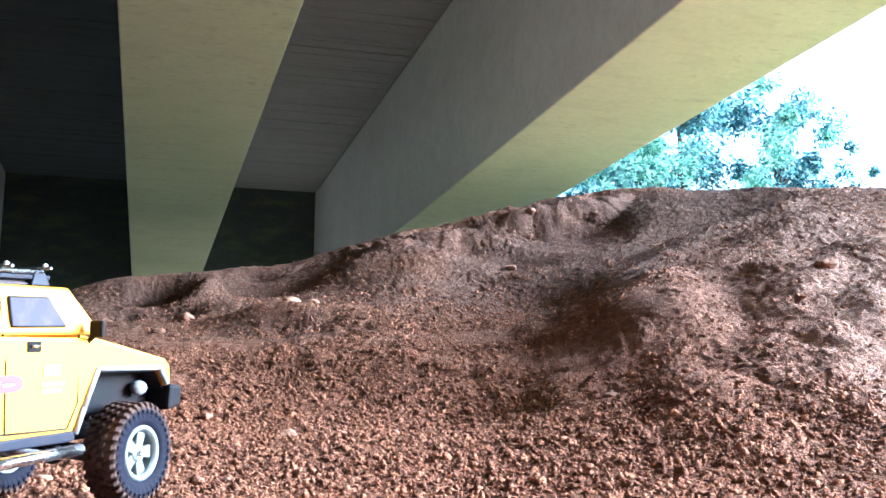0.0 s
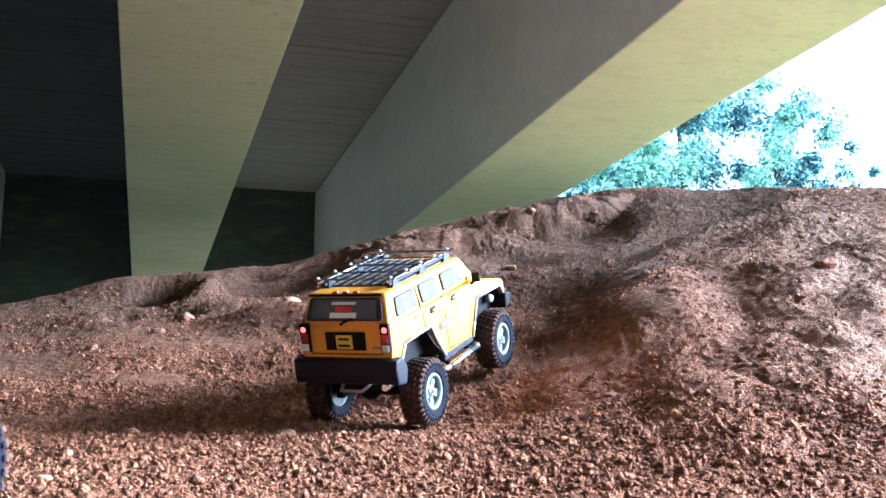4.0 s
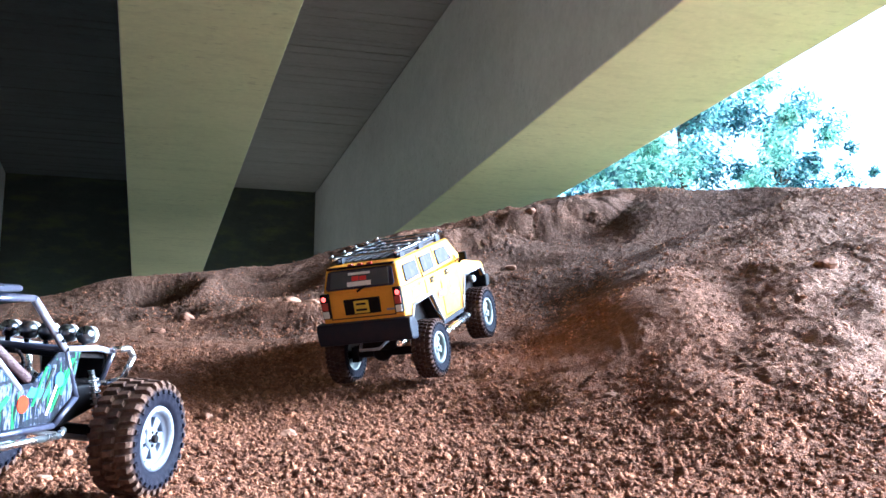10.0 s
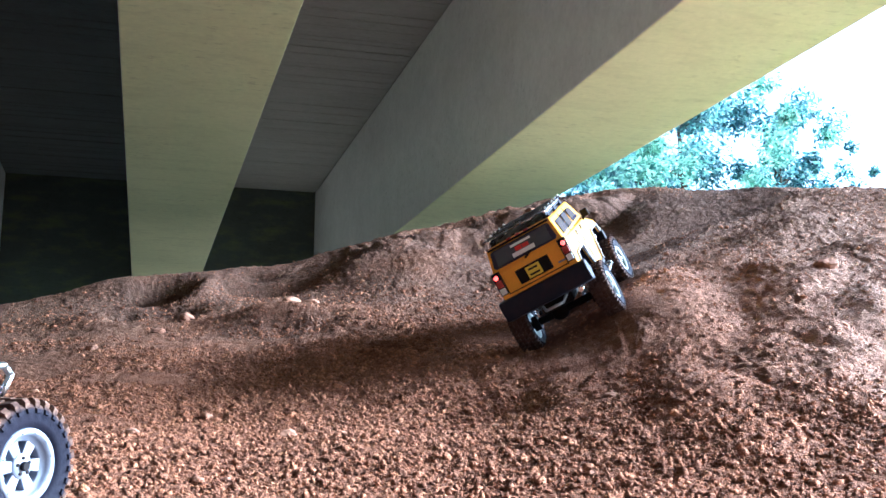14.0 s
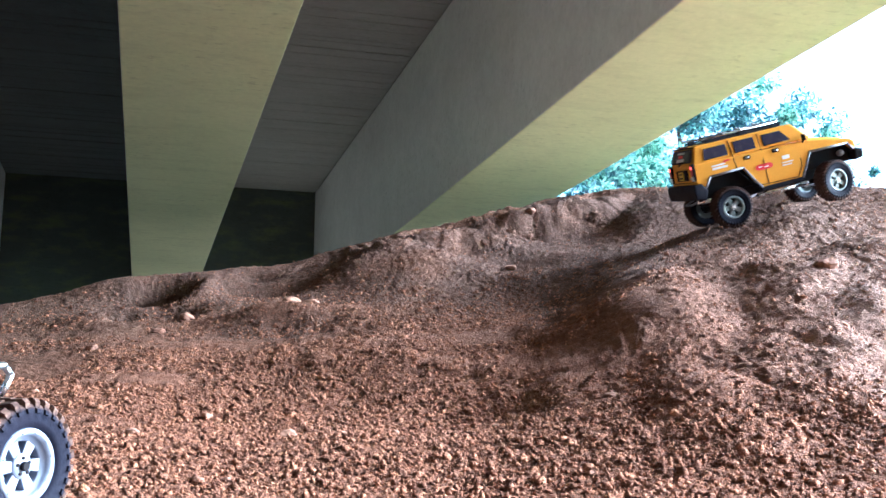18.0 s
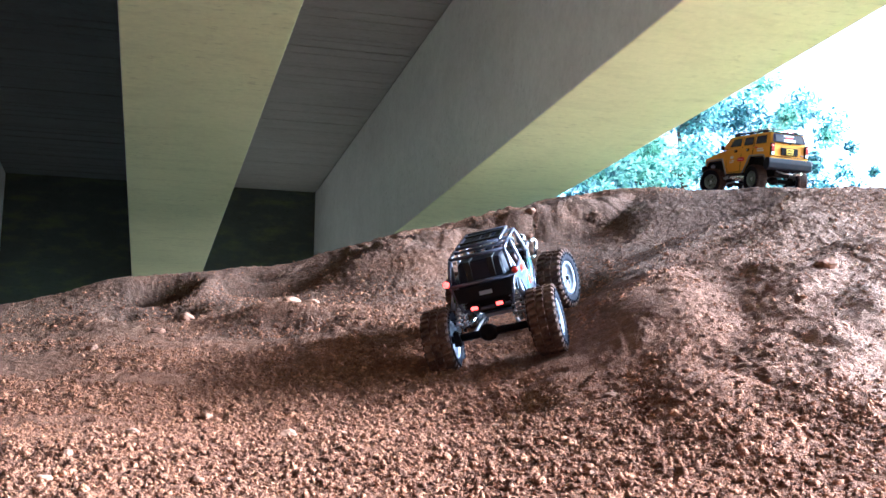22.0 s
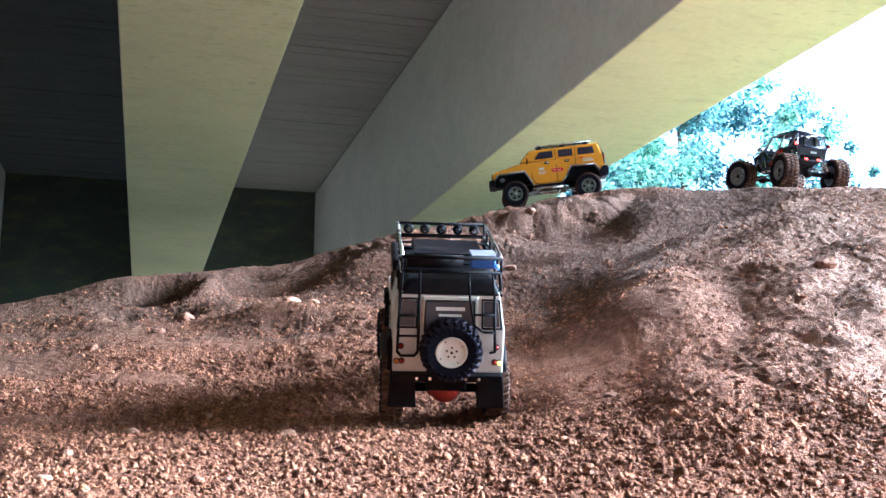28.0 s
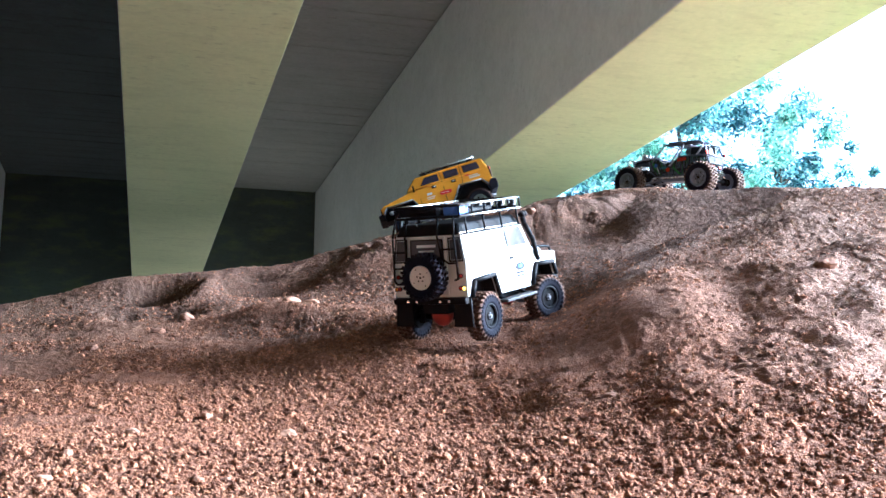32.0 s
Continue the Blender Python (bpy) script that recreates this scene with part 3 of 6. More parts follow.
# ---- shapes shared by the things ----
def tube(bm, p, q, r, n=8, r2=None):
    """A round bar from p to q."""
    p, q = Vector(p), Vector(q)
    d = q - p
    res = bmesh.ops.create_cone(bm, cap_ends=True, segments=n, radius1=r, radius2=r if r2 is None else r2, depth=d.length)
    m = Matrix.Translation((p + q) / 2) @ d.to_track_quat("Z", "Y").to_matrix().to_4x4()
    bmesh.ops.transform(bm, matrix=m, verts=res["verts"])
    for v in res["verts"]:
        for f in v.link_faces:
            f.smooth = len(f.verts) == 4
    return res["verts"]


def bent(bm, pts, r, n=8):
    """A bar through several points, with round joints."""
    for a, b in zip(pts, pts[1:]):
        tube(bm, a, b, r, n)
    for p in pts[1:-1]:
        res = bmesh.ops.create_icosphere(bm, subdivisions=1, radius=r * 1.02, matrix=Matrix.Translation(p))
        for v in res["verts"]:
            for f in v.link_faces:
                f.smooth = True


def prism(bm, outline, ya, yb, bevel=0.0, seg=2):
    """A side outline of (x, z) drawn out from ya to yb."""
    vs = [bm.verts.new((x, ya, z)) for x, z in outline]
    f = bm.faces.new(vs)
    ext = bmesh.ops.extrude_face_region(bm, geom=[f])
    up = [v for v in ext["geom"] if isinstance(v, bmesh.types.BMVert)]
    for v in up:
        v.co.y = yb
    allv = vs + up
    bmesh.ops.recalc_face_normals(bm, faces=list({g for v in allv for g in v.link_faces}))
    if bevel:
        es = [e for e in {e for v in allv for e in v.link_edges} if e.calc_face_angle(0) > 0.2]
        bmesh.ops.bevel(bm, geom=es, offset=bevel, segments=seg, affect="EDGES", profile=0.6)
    return allv


def hull8(bm, lower, upper, bevel=0.0, seg=2):
    """A block with four lower and four upper corners."""
    vs = [bm.verts.new(p) for p in (*lower, *upper)]
    fs = [bm.faces.new([vs[i] for i in q]) for q in ((3, 2, 1, 0), (4, 5, 6, 7), (0, 1, 5, 4), (1, 2, 6, 5), (2, 3, 7, 6), (3, 0, 4, 7))]
    bmesh.ops.recalc_face_normals(bm, faces=fs)
    if bevel:
        bmesh.ops.bevel(bm, geom=list({e for f in fs for e in f.edges}), offset=bevel, segments=seg, affect="EDGES", profile=0.6)


def slab(bm, pts, thick, bevel=0.0):
    """A flat panel with the given corners, grown by `thick` along its normal."""
    pts = [Vector(p) for p in pts]
    n = (pts[1] - pts[0]).cross(pts[-1] - pts[0]).normalized()
    vs = [bm.verts.new(p) for p in pts]
    f = bm.faces.new(vs)
    ext = bmesh.ops.extrude_face_region(bm, geom=[f])
    up = [v for v in ext["geom"] if isinstance(v, bmesh.types.BMVert)]
    for v in up:
        v.co += n * thick
    fs = list({g for v in vs + up for g in v.link_faces})
    bmesh.ops.recalc_face_normals(bm, faces=fs)
    if bevel:
        bmesh.ops.bevel(bm, geom=list({e for g in fs for e in g.edges}), offset=bevel, segments=1, affect="EDGES")


def lathe(bm, profile, n=32, sharp=False):
    """Turns (radius, y) points round the y axis."""
    rings = []
    for r, y in profile:
        rings.append([bm.verts.new((r * math.cos(2 * math.pi * i / n), y, r * math.sin(2 * math.pi * i / n))) for i in range(n)])
    for a, b in zip(rings, rings[1:]):
        for i in range(n):
            f = bm.faces.new((a[i], a[(i + 1) % n], b[(i + 1) % n], b[i]))
            f.smooth = not sharp
    return rings


def ball(bm, c, r, sub=2, squash=(1, 1, 1)):
    res = bmesh.ops.create_icosphere(bm, subdivisions=sub, radius=r)
    for v in res["verts"]:
        v.co = Vector((v.co.x * squash[0] + c[0], v.co.y * squash[1] + c[1], v.co.z * squash[2] + c[2]))
        for f in v.link_faces:
            f.smooth = True


def piece(name, parent, material, build, label="", m=None):
    """One mesh part, drawn by build(bm)."""
    bm = bmesh.new()
    build(bm)
    return part(name, bm, material, parent, label, m)


def tyre_bm(bm, R, w, rim, lugs, lug_h, rows=2):
    """A knobbly tyre round the y axis, outer face towards -y: one skin with its lugs drawn out of it."""
    h, c, n = w / 2, R - lug_h, lugs * 2
    side = [(rim, 0.80), (rim + 0.10 * (c - rim), 0.93), (rim + 0.30 * (c - rim), 0.99), (rim + 0.62 * (c - rim), 1.0), (c - 0.16 * (c - rim), 0.97)]
    strip = 1.72 / rows
    tread = []
    for j in range(rows):
        a = -0.86 + strip * j
        tread += [(c, a + (0.10 * strip if j else 0.0)), (c, a + strip - (0.10 * strip if j < rows - 1 else 0.0))]
    profile = [(r, -y) for r, y in side] + tread + side[::-1]
    rings = [[bm.verts.new((r * math.cos(q), y * h, r * math.sin(q))) for q in ((2 * math.pi * i / n + 0.09 * y) for i in range(n))] for r, y in profile]
    lug_faces, knob_faces = [], []
    first = len(side)
    for k, (p, q) in enumerate(zip(rings, rings[1:])):
        row = (k - first) // 2 if (k - first) % 2 == 0 else None
        if k == first - 1:
            row = 0
        elif k == first + 2 * rows - 1:
            row = rows - 1
        elif not first <= k < first + 2 * rows:
            row = None
        for i in range(n):
            f = bm.faces.new((p[i], p[(i + 1) % n], q[(i + 1) % n], q[i]))
            f.smooth = True
            if row is not None and (i + row) % 2 == 0:
                lug_faces.append(f)
            elif k in (first - 2, first + 2 * rows) and i % 2 == 0:
                knob_faces.append(f)
    bmesh.ops.recalc_face_normals(bm, faces=bm.faces)
    for f in bmesh.ops.extrude_discrete_faces(bm, faces=knob_faces)["faces"]:     # shoulder knobs on the side walls
        mid = f.calc_center_median()
        f.smooth = False
        for v in f.verts:
            v.co = v.co.lerp(mid, 0.22)
            v.co.y += math.copysign(0.35 * lug_h, v.co.y)
        for e in f.edges:
            for g in e.link_faces:
                g.smooth = False
    for f in bmesh.ops.extrude_discrete_faces(bm, faces=lug_faces)["faces"]:
        mid = f.calc_center_median()
        f.smooth = False
        for v in f.verts:
            v.co = v.co.lerp(mid, 0.10)
            k = (math.hypot(v.co.x, v.co.z) + lug_h) / math.hypot(v.co.x, v.co.z)
            v.co.x, v.co.z = v.co.x * k, v.co.z * k
        for e in f.edges:
            for g in e.link_faces:
                g.smooth = False


def rim_bm(bm, R, w, spokes, bolts, dish=0.010, slot=0.55, ring=0.80):
    """A wheel rim, outer face towards -y: lip, barrel, disc with spokes, ring of bolts."""
    h = w / 2
    lathe(bm, [(R * 0.80, -h + 0.003), (R * 0.86, -h - 0.001), (R * 0.99, -h - 0.001), (R * 1.02, -h + 0.002), (R * 0.99, -h + 0.006), (R * 0.93, -h + 0.010),
               (R * 0.90, h * 0.6), (R * 1.0, h * 0.85), (R * 1.0, h)], 40)
    lathe(bm, [(R * 0.80, -h + 0.003), (R * 0.76, -h + dish)], 40)
    lathe(bm, [(R * 0.34, -h + dish * 0.5), (R * 0.30, -h + dish * 0.35), (R * 0.10, -h + dish * 0.35), (0.0001, -h + dish * 0.35)], 24)
    lathe(bm, [(R * 0.34, -h + dish * 0.5), (R * 0.34, -h + dish + 0.008)], 24)
    lathe(bm, [(R * 1.0, h), (R * 0.97, h * 1.02), (R * 0.90, h * 0.80), (R * 0.72, h * 0.42), (R * 0.40, h * 0.36), (R * 0.40, h * 0.10)], 40)      # inner face
    if ring < 0.8:      # solid outer disc with openings round the hub only
        lathe(bm, [(R * ring, -h + dish + 0.006), (R * ring, -h + dish * 0.6), (R * (ring + 0.03), -h + dish * 0.5), (R * 0.77, -h + dish * 0.4), (R * 0.80, -h + 0.003)], 40)
    for k in range(spokes):
        a = 2 * math.pi * k / spokes
        wd = R * slot * math.pi / spokes * (ring / 0.8)
        c, s = math.cos(a), math.sin(a)
        pts = []
        for y in (-h + dish * 0.55, -h + dish + 0.005):
            for rr, half in ((R * 0.28, wd * 0.75), (R * (ring + 0.02), wd)):
                pts.append([(rr * c - t * half * s, y, rr * s + t * half * c) for t in (-1, 1)])
        lo = [pts[0][0], pts[0][1], pts[1][1], pts[1][0]]
        hi = [pts[2][0], pts[2][1], pts[3][1], pts[3][0]]
        hull8(bm, lo, hi, 0.0008, 1)
    for k in range(bolts):
        a = 2 * math.pi * (k + 0.5) / bolts
        tube(bm, (R * 0.895 * math.cos(a), -h - 0.0022, R * 0.895 * math.sin(a)), (R * 0.895 * math.cos(a), -h + 0.001, R * 0.895 * math.sin(a)), R * 0.035, 6)


def make_wheel(car, at, R, w, rim, tyre_mat, rim_mat, hub_mat, lugs=26, lug_h=0.006, rows=2, spokes=6, bolts=0, dish=0.010, slot=0.5, tyre_label="", rim_label="", ring=0.80):
    wh = piece("wheel", car, rim_mat, lambda bm: rim_bm(bm, rim, w * 0.86, spokes, bolts, dish, slot, ring), rim_label)
    piece("tyre", wh, tyre_mat, lambda bm: tyre_bm(bm, R, w, rim, lugs, lug_h, rows), tyre_label)
    piece("brake_drum", wh, MAT["black"], lambda bm: lathe(bm, [(rim * 0.85, -w * 0.43 + dish + 0.009), (0.001, -w * 0.43 + dish + 0.009)], 24))

    def hub(bm):
        y = -w * 0.43
        tube(bm, (0, y + dish * 0.3 - 0.004, 0), (0, y + dish, 0), rim * 0.13, 6)
        for k in range(5):
            a = 2 * math.pi * k / 5
            tube(bm, (rim * 0.22 * math.cos(a), y + dish * 0.35 - 0.0015, rim * 0.22 * math.sin(a)), (rim * 0.22 * math.cos(a), y + dish * 0.5, rim * 0.22 * math.sin(a)), rim * 0.05, 6)
    piece("hub", wh, hub_mat, hub)
    wheels = []
    for i, (x, y, z) in enumerate(at):
        m = pose(x, y, z, 0, 0, 0 if y < 0 else 180)
        if i == 0:
            wh.matrix_basis = m
            wheels.append(wh)
        else:
            wheels.append(copy_thing(wh, m))
    return wheels


# vehicle materials
def tinted(name, colour, gloss=0.45):
    """Glossy tinted plastic glazing with faint smears."""
    n = Nodes(name)
    a = n.noise(n.coords(), 45.0, 4.0)
    col = n.mix(n.ramp(a, [(0.5, (0, 0, 0)), (0.8, (0.12,) * 3)]), colour, (0.30, 0.22, 0.17))
    return n.out(col, n.ramp(a, [(0.4, (0.03,) * 3), (0.8, (0.09,) * 3)]), 0.0, Specular_IOR_Level=gloss)


def tyre_material(name, dust, R):
    """Black rubber, clay dust rubbed into the tread and thin on the side walls."""
    n = Nodes(name)
    v = n.coords()
    a = n.noise(v, 35.0, 5.0, 0.65)
    b = n.noise(v, 160.0, 3.0)
    sep = n.t.nodes.new("ShaderNodeSeparateXYZ")
    n.link(v, sep.inputs[0])
    flat = n.t.nodes.new("ShaderNodeCombineXYZ")
    n.link(sep.outputs[0], flat.inputs[0])
    n.link(sep.outputs[2], flat.inputs[2])
    far = n.add("ShaderNodeVectorMath")
    far.operation = "LENGTH"
    n.link(flat.outputs[0], far.inputs[0])
    tread = n.add("ShaderNodeMapRange")
    n.link(far.outputs["Value"], tread.inputs[0])
    for k, x in ((1, R * 0.83), (2, R * 0.91), (3, 0.03), (4, 1.0)):
        tread.inputs[k].default_value = x
    rub = n.add("ShaderNodeMath")
    rub.operation = "MULTIPLY"
    n.link(n.ramp(a, [(0.35, (dust * 0.5,) * 3), (0.62, (dust,) * 3)]), rub.inputs[0])
    n.link(tread.outputs[0], rub.inputs[1])
    col = n.mix(rub.outputs[0], (0.007, 0.008, 0.016), n.ramp(b, [(0.3, (0.13, 0.07, 0.043)), (0.7, (0.25, 0.145, 0.092))]))
    n.bump(b, 0.3, 0.002)
    return n.out(col, 0.7, 0.0, Specular_IOR_Level=0.06)


MAT["tyre_suv"] = tyre_material("dusty black rubber", 0.42, 0.057)
MAT["tyre_buggy"] = tyre_material("muddy black rubber", 0.62, 0.069)
MAT["tyre_van"] = tyre_material("clay-covered rubber", 0.90, 0.054)
MAT["tyre_clean"] = tyre_material("clean black rubber", 0.06, 0.052)
MAT["silver_pale"] = paint("pale silver wheel paint", (0.20, 0.225, 0.225), 0.38, 0.4, 0.06)
MAT["silver"] = paint("silver cast metal", (0.21, 0.23, 0.29), 0.40, 0.4, 0.08)
MAT["chrome"] = paint("chrome", (0.75, 0.76, 0.78), 0.16, 1.0, 0.04)
MAT["black"] = paint("black plastic", (0.006, 0.006, 0.008), 0.5, 0.0, 0.04, gloss=0.08)
MAT["navy"] = paint("dark blue-black plastic", (0.011, 0.013, 0.024), 0.45, 0.0, 0.05, gloss=0.14)
MAT["yellow"] = paint("yellow-orange body paint", (0.80, 0.365, 0.016), 0.42, 0.0, 0.06, coat=0.10, gloss=0.16)
MAT["white"] = paint("white body paint", (0.70, 0.69, 0.66), 0.4, 0.0, 0.10, coat=0.25)
MAT["window"] = tinted("dark tinted window", (0.040, 0.036, 0.060), 0.09)
MAT["window_grey"] = tinted("smoked rear window", (0.075, 0.075, 0.09))
MAT["window_black"] = tinted("near-black glazing", (0.02, 0.02, 0.028), 0.03)
MAT["chrome_dark"] = paint("dark chrome", (0.22, 0.23, 0.26), 0.18, 1.0, 0.04)
MAT["step"] = paint("worn dark metal", (0.018, 0.018, 0.023), 0.55, 0.2, 0.2)
MAT["grey_trim"] = paint("grey plastic trim", (0.28, 0.28, 0.30), 0.45)
MAT["seam"] = paint("black seam", (0.01, 0.01, 0.01), 0.6, 0.0, 0.0)
MAT["red_sticker"] = paint("red sticker", (0.65, 0.03, 0.03), 0.35, 0.0, 0.04)
MAT["white_sticker"] = paint("white sticker", (0.8, 0.8, 0.8), 0.35, 0.0, 0.06)
MAT["plate"] = paint("yellow number plate", (0.72, 0.52, 0.03), 0.4, 0.0, 0.05)
MAT["orange_sticker"] = paint("orange sticker", (0.55, 0.030, 0.005), 0.5, 0.0, 0.03, gloss=0.08)
MAT["blue_sticker"] = paint("blue sticker", (0.06, 0.16, 0.55), 0.4, 0.0, 0.05)
MAT["amber"] = paint("amber lens", (0.7, 0.25, 0.02), 0.2, 0.0, 0.03, coat=0.5)
MAT["red_lens"] = paint("red lens", (0.35, 0.02, 0.015), 0.2, 0.0, 0.03, coat=0.5)
MAT["lamp_glass"] = paint("clear lamp lens", (0.7, 0.7, 0.68), 0.12, 0.0, 0.04, coat=0.6)
MAT["red_metal"] = paint("red painted diff cover", (0.42, 0.03, 0.02), 0.4, 0.2, 0.12)
MAT["tube_paint"] = paint("blue-grey painted tube", (0.055, 0.06, 0.10), 0.28, 0.3, 0.06, coat=0.5)
MAT["tube_white"] = paint("pale painted tube", (0.36, 0.37, 0.46), 0.3, 0.3, 0.10, coat=0.3)
MAT["cyan_sticker"] = paint("cyan sticker", (0.06, 0.22, 0.32), 0.45, 0.0, 0.05)
MAT["green_sticker"] = paint("green sticker", (0.03, 0.20, 0.04), 0.4, 0.0, 0.05)


def glow(name, colour, strength):
    n = Nodes(name)
    return n.out(tuple(c * 0.6 for c in colour), 0.3, 0.0, Emission_Color=(*colour, 1), Emission_Strength=strength)


MAT["tail_glow"] = glow("lit red tail lamp", (1.0, 0.06, 0.035), 0.9)
MAT["amber_glow"] = glow("lit amber indicator", (1.0, 0.55, 0.05), 0.8)


def camo_material():
    n = Nodes("printed camouflage panel")
    a = n.noise(n.coords((120, 40, 26), (0, radians(-40), 0)), 1.0, 4.0, 0.6)
    b = n.noise(n.coords((170, 30, 22), (0, radians(-42), 0)), 1.0, 3.0, 0.5)
    c = n.noise(n.coords((30, 20, 90), (0, radians(-42), 0)), 1.0, 3.0)
    col = n.ramp(a, [(0.38, (0.006, 0.007, 0.012)), (0.45, (0.010, 0.016, 0.035)), (0.48, (0.10, 0.10, 0.14)), (0.53, (0.14, 0.14, 0.19)), (0.56, (0.012, 0.045, 0.10)), (0.62, (0.006, 0.008, 0.014)), (0.70, (0.11, 0.12, 0.16))])
    col = n.mix(n.ramp(b, [(0.58, (0, 0, 0)), (0.61, (0.9,) * 3)]), col, (0.035, 0.16, 0.045))
    col = n.mix(n.ramp(c, [(0.56, (0, 0, 0)), (0.60, (0.92,) * 3)]), col, (0.010, 0.012, 0.02))
    return n.out(col, 0.45, 0.0, Specular_IOR_Level=0.10)


MAT["camo"] = camo_material()
# ---- yellow toy SUV ----
def axle_set(car, x, R, half, mat_tube, mat_diff, diff_label=""):
    """A solid axle with its diff and links."""
    def ax(bm):
        tube(bm, (x, -half, R), (x, half, R), 0.008, 10)
        for s in (-1, 1):
            hull8(bm, [(x - 0.012, s * half * 0.8 - 0.008, R - 0.014), (x + 0.012, s * half * 0.8 - 0.008, R - 0.014), (x + 0.012, s * half * 0.8 + 0.008, R - 0.014), (x - 0.012, s * half * 0.8 + 0.008, R - 0.014)],
                  [(x - 0.010, s * half * 0.8 - 0.006, R + 0.016), (x + 0.010, s * half * 0.8 - 0.006, R + 0.016), (x + 0.010, s * half * 0.8 + 0.006, R + 0.016), (x - 0.010, s * half * 0.8 + 0.006, R + 0.016)], 0.002)
    a = piece("axle", car, mat_tube, ax)
    piece("diff_cover", a, mat_diff, lambda bm: ball(bm, (x, 0.012, R), 0.019, 2, (0.95, 1.1, 0.95)), diff_label)
    for s in (-1, 1):
        d = 1 if x < 0 else -1
        piece("suspension_link", car, MAT["grey_trim"], lambda bm: tube(bm, (x + d * 0.006, s * half * 0.55, R - 0.008), (x + d * 0.11, s * 0.03, R + 0.012), 0.0035, 8))
        sh = piece("shock_absorber", car, MAT["chrome"], lambda bm: tube(bm, (x + d * 0.004, s * half * 0.62, R + 0.01), (x + d * 0.018, s * half * 0.52, R + 0.075), 0.004, 8))

        def coil(bm):
            a0, b0 = Vector((x + d * 0.006, s * half * 0.61, R + 0.018)), Vector((x + d * 0.017, s * half * 0.53, R + 0.066))
            pts = []
            for i in range(49):
                t = i / 48
                c = a0.lerp(b0, t)
                pts.append(c + Vector((math.cos(t * 44) * 0.0075, math.sin(t * 44) * 0.0075, 0)))
            for p, q in zip(pts, pts[1:]):
                tube(bm, p, q, 0.0011, 4)
        piece("spring", sh, MAT["grey_trim"], coil)


def bars(parent, name, material, rows, at, right, up, label=""):
    """Plain bars in place of writing: rows of (offset along right, offset along up, width, height)."""
    right, up, at = Vector(right).normalized(), Vector(up).normalized(), Vector(at)

    def b(bm):
        for r, u, w, h in rows:
            c = at + right * r + up * u
            slab(bm, [c - right * w / 2 - up * h / 2, c + right * w / 2 - up * h / 2, c + right * w / 2 + up * h / 2, c - right * w / 2 + up * h / 2], 0.0006)
    return piece(name, parent, material, b, label)


def arch_liner(car, line, half):
    """Black lining of a wheel arch, just inside the cut-out of the body."""
    def build(bm):
        c = (sum(p[0] for p in line) / len(line), 0.06)
        pts = [(x + (c[0] - x) * 0.035, z + (c[1] - z) * 0.035) for x, z in line]
        for (xa, za), (xb, zb) in zip(pts, pts[1:]):
            slab(bm, [(xa, -half, za), (xb, -half, zb), (xb, half, zb), (xa, half, za)], 0.001)
    piece("arch_liner", car, MAT["black"], build)


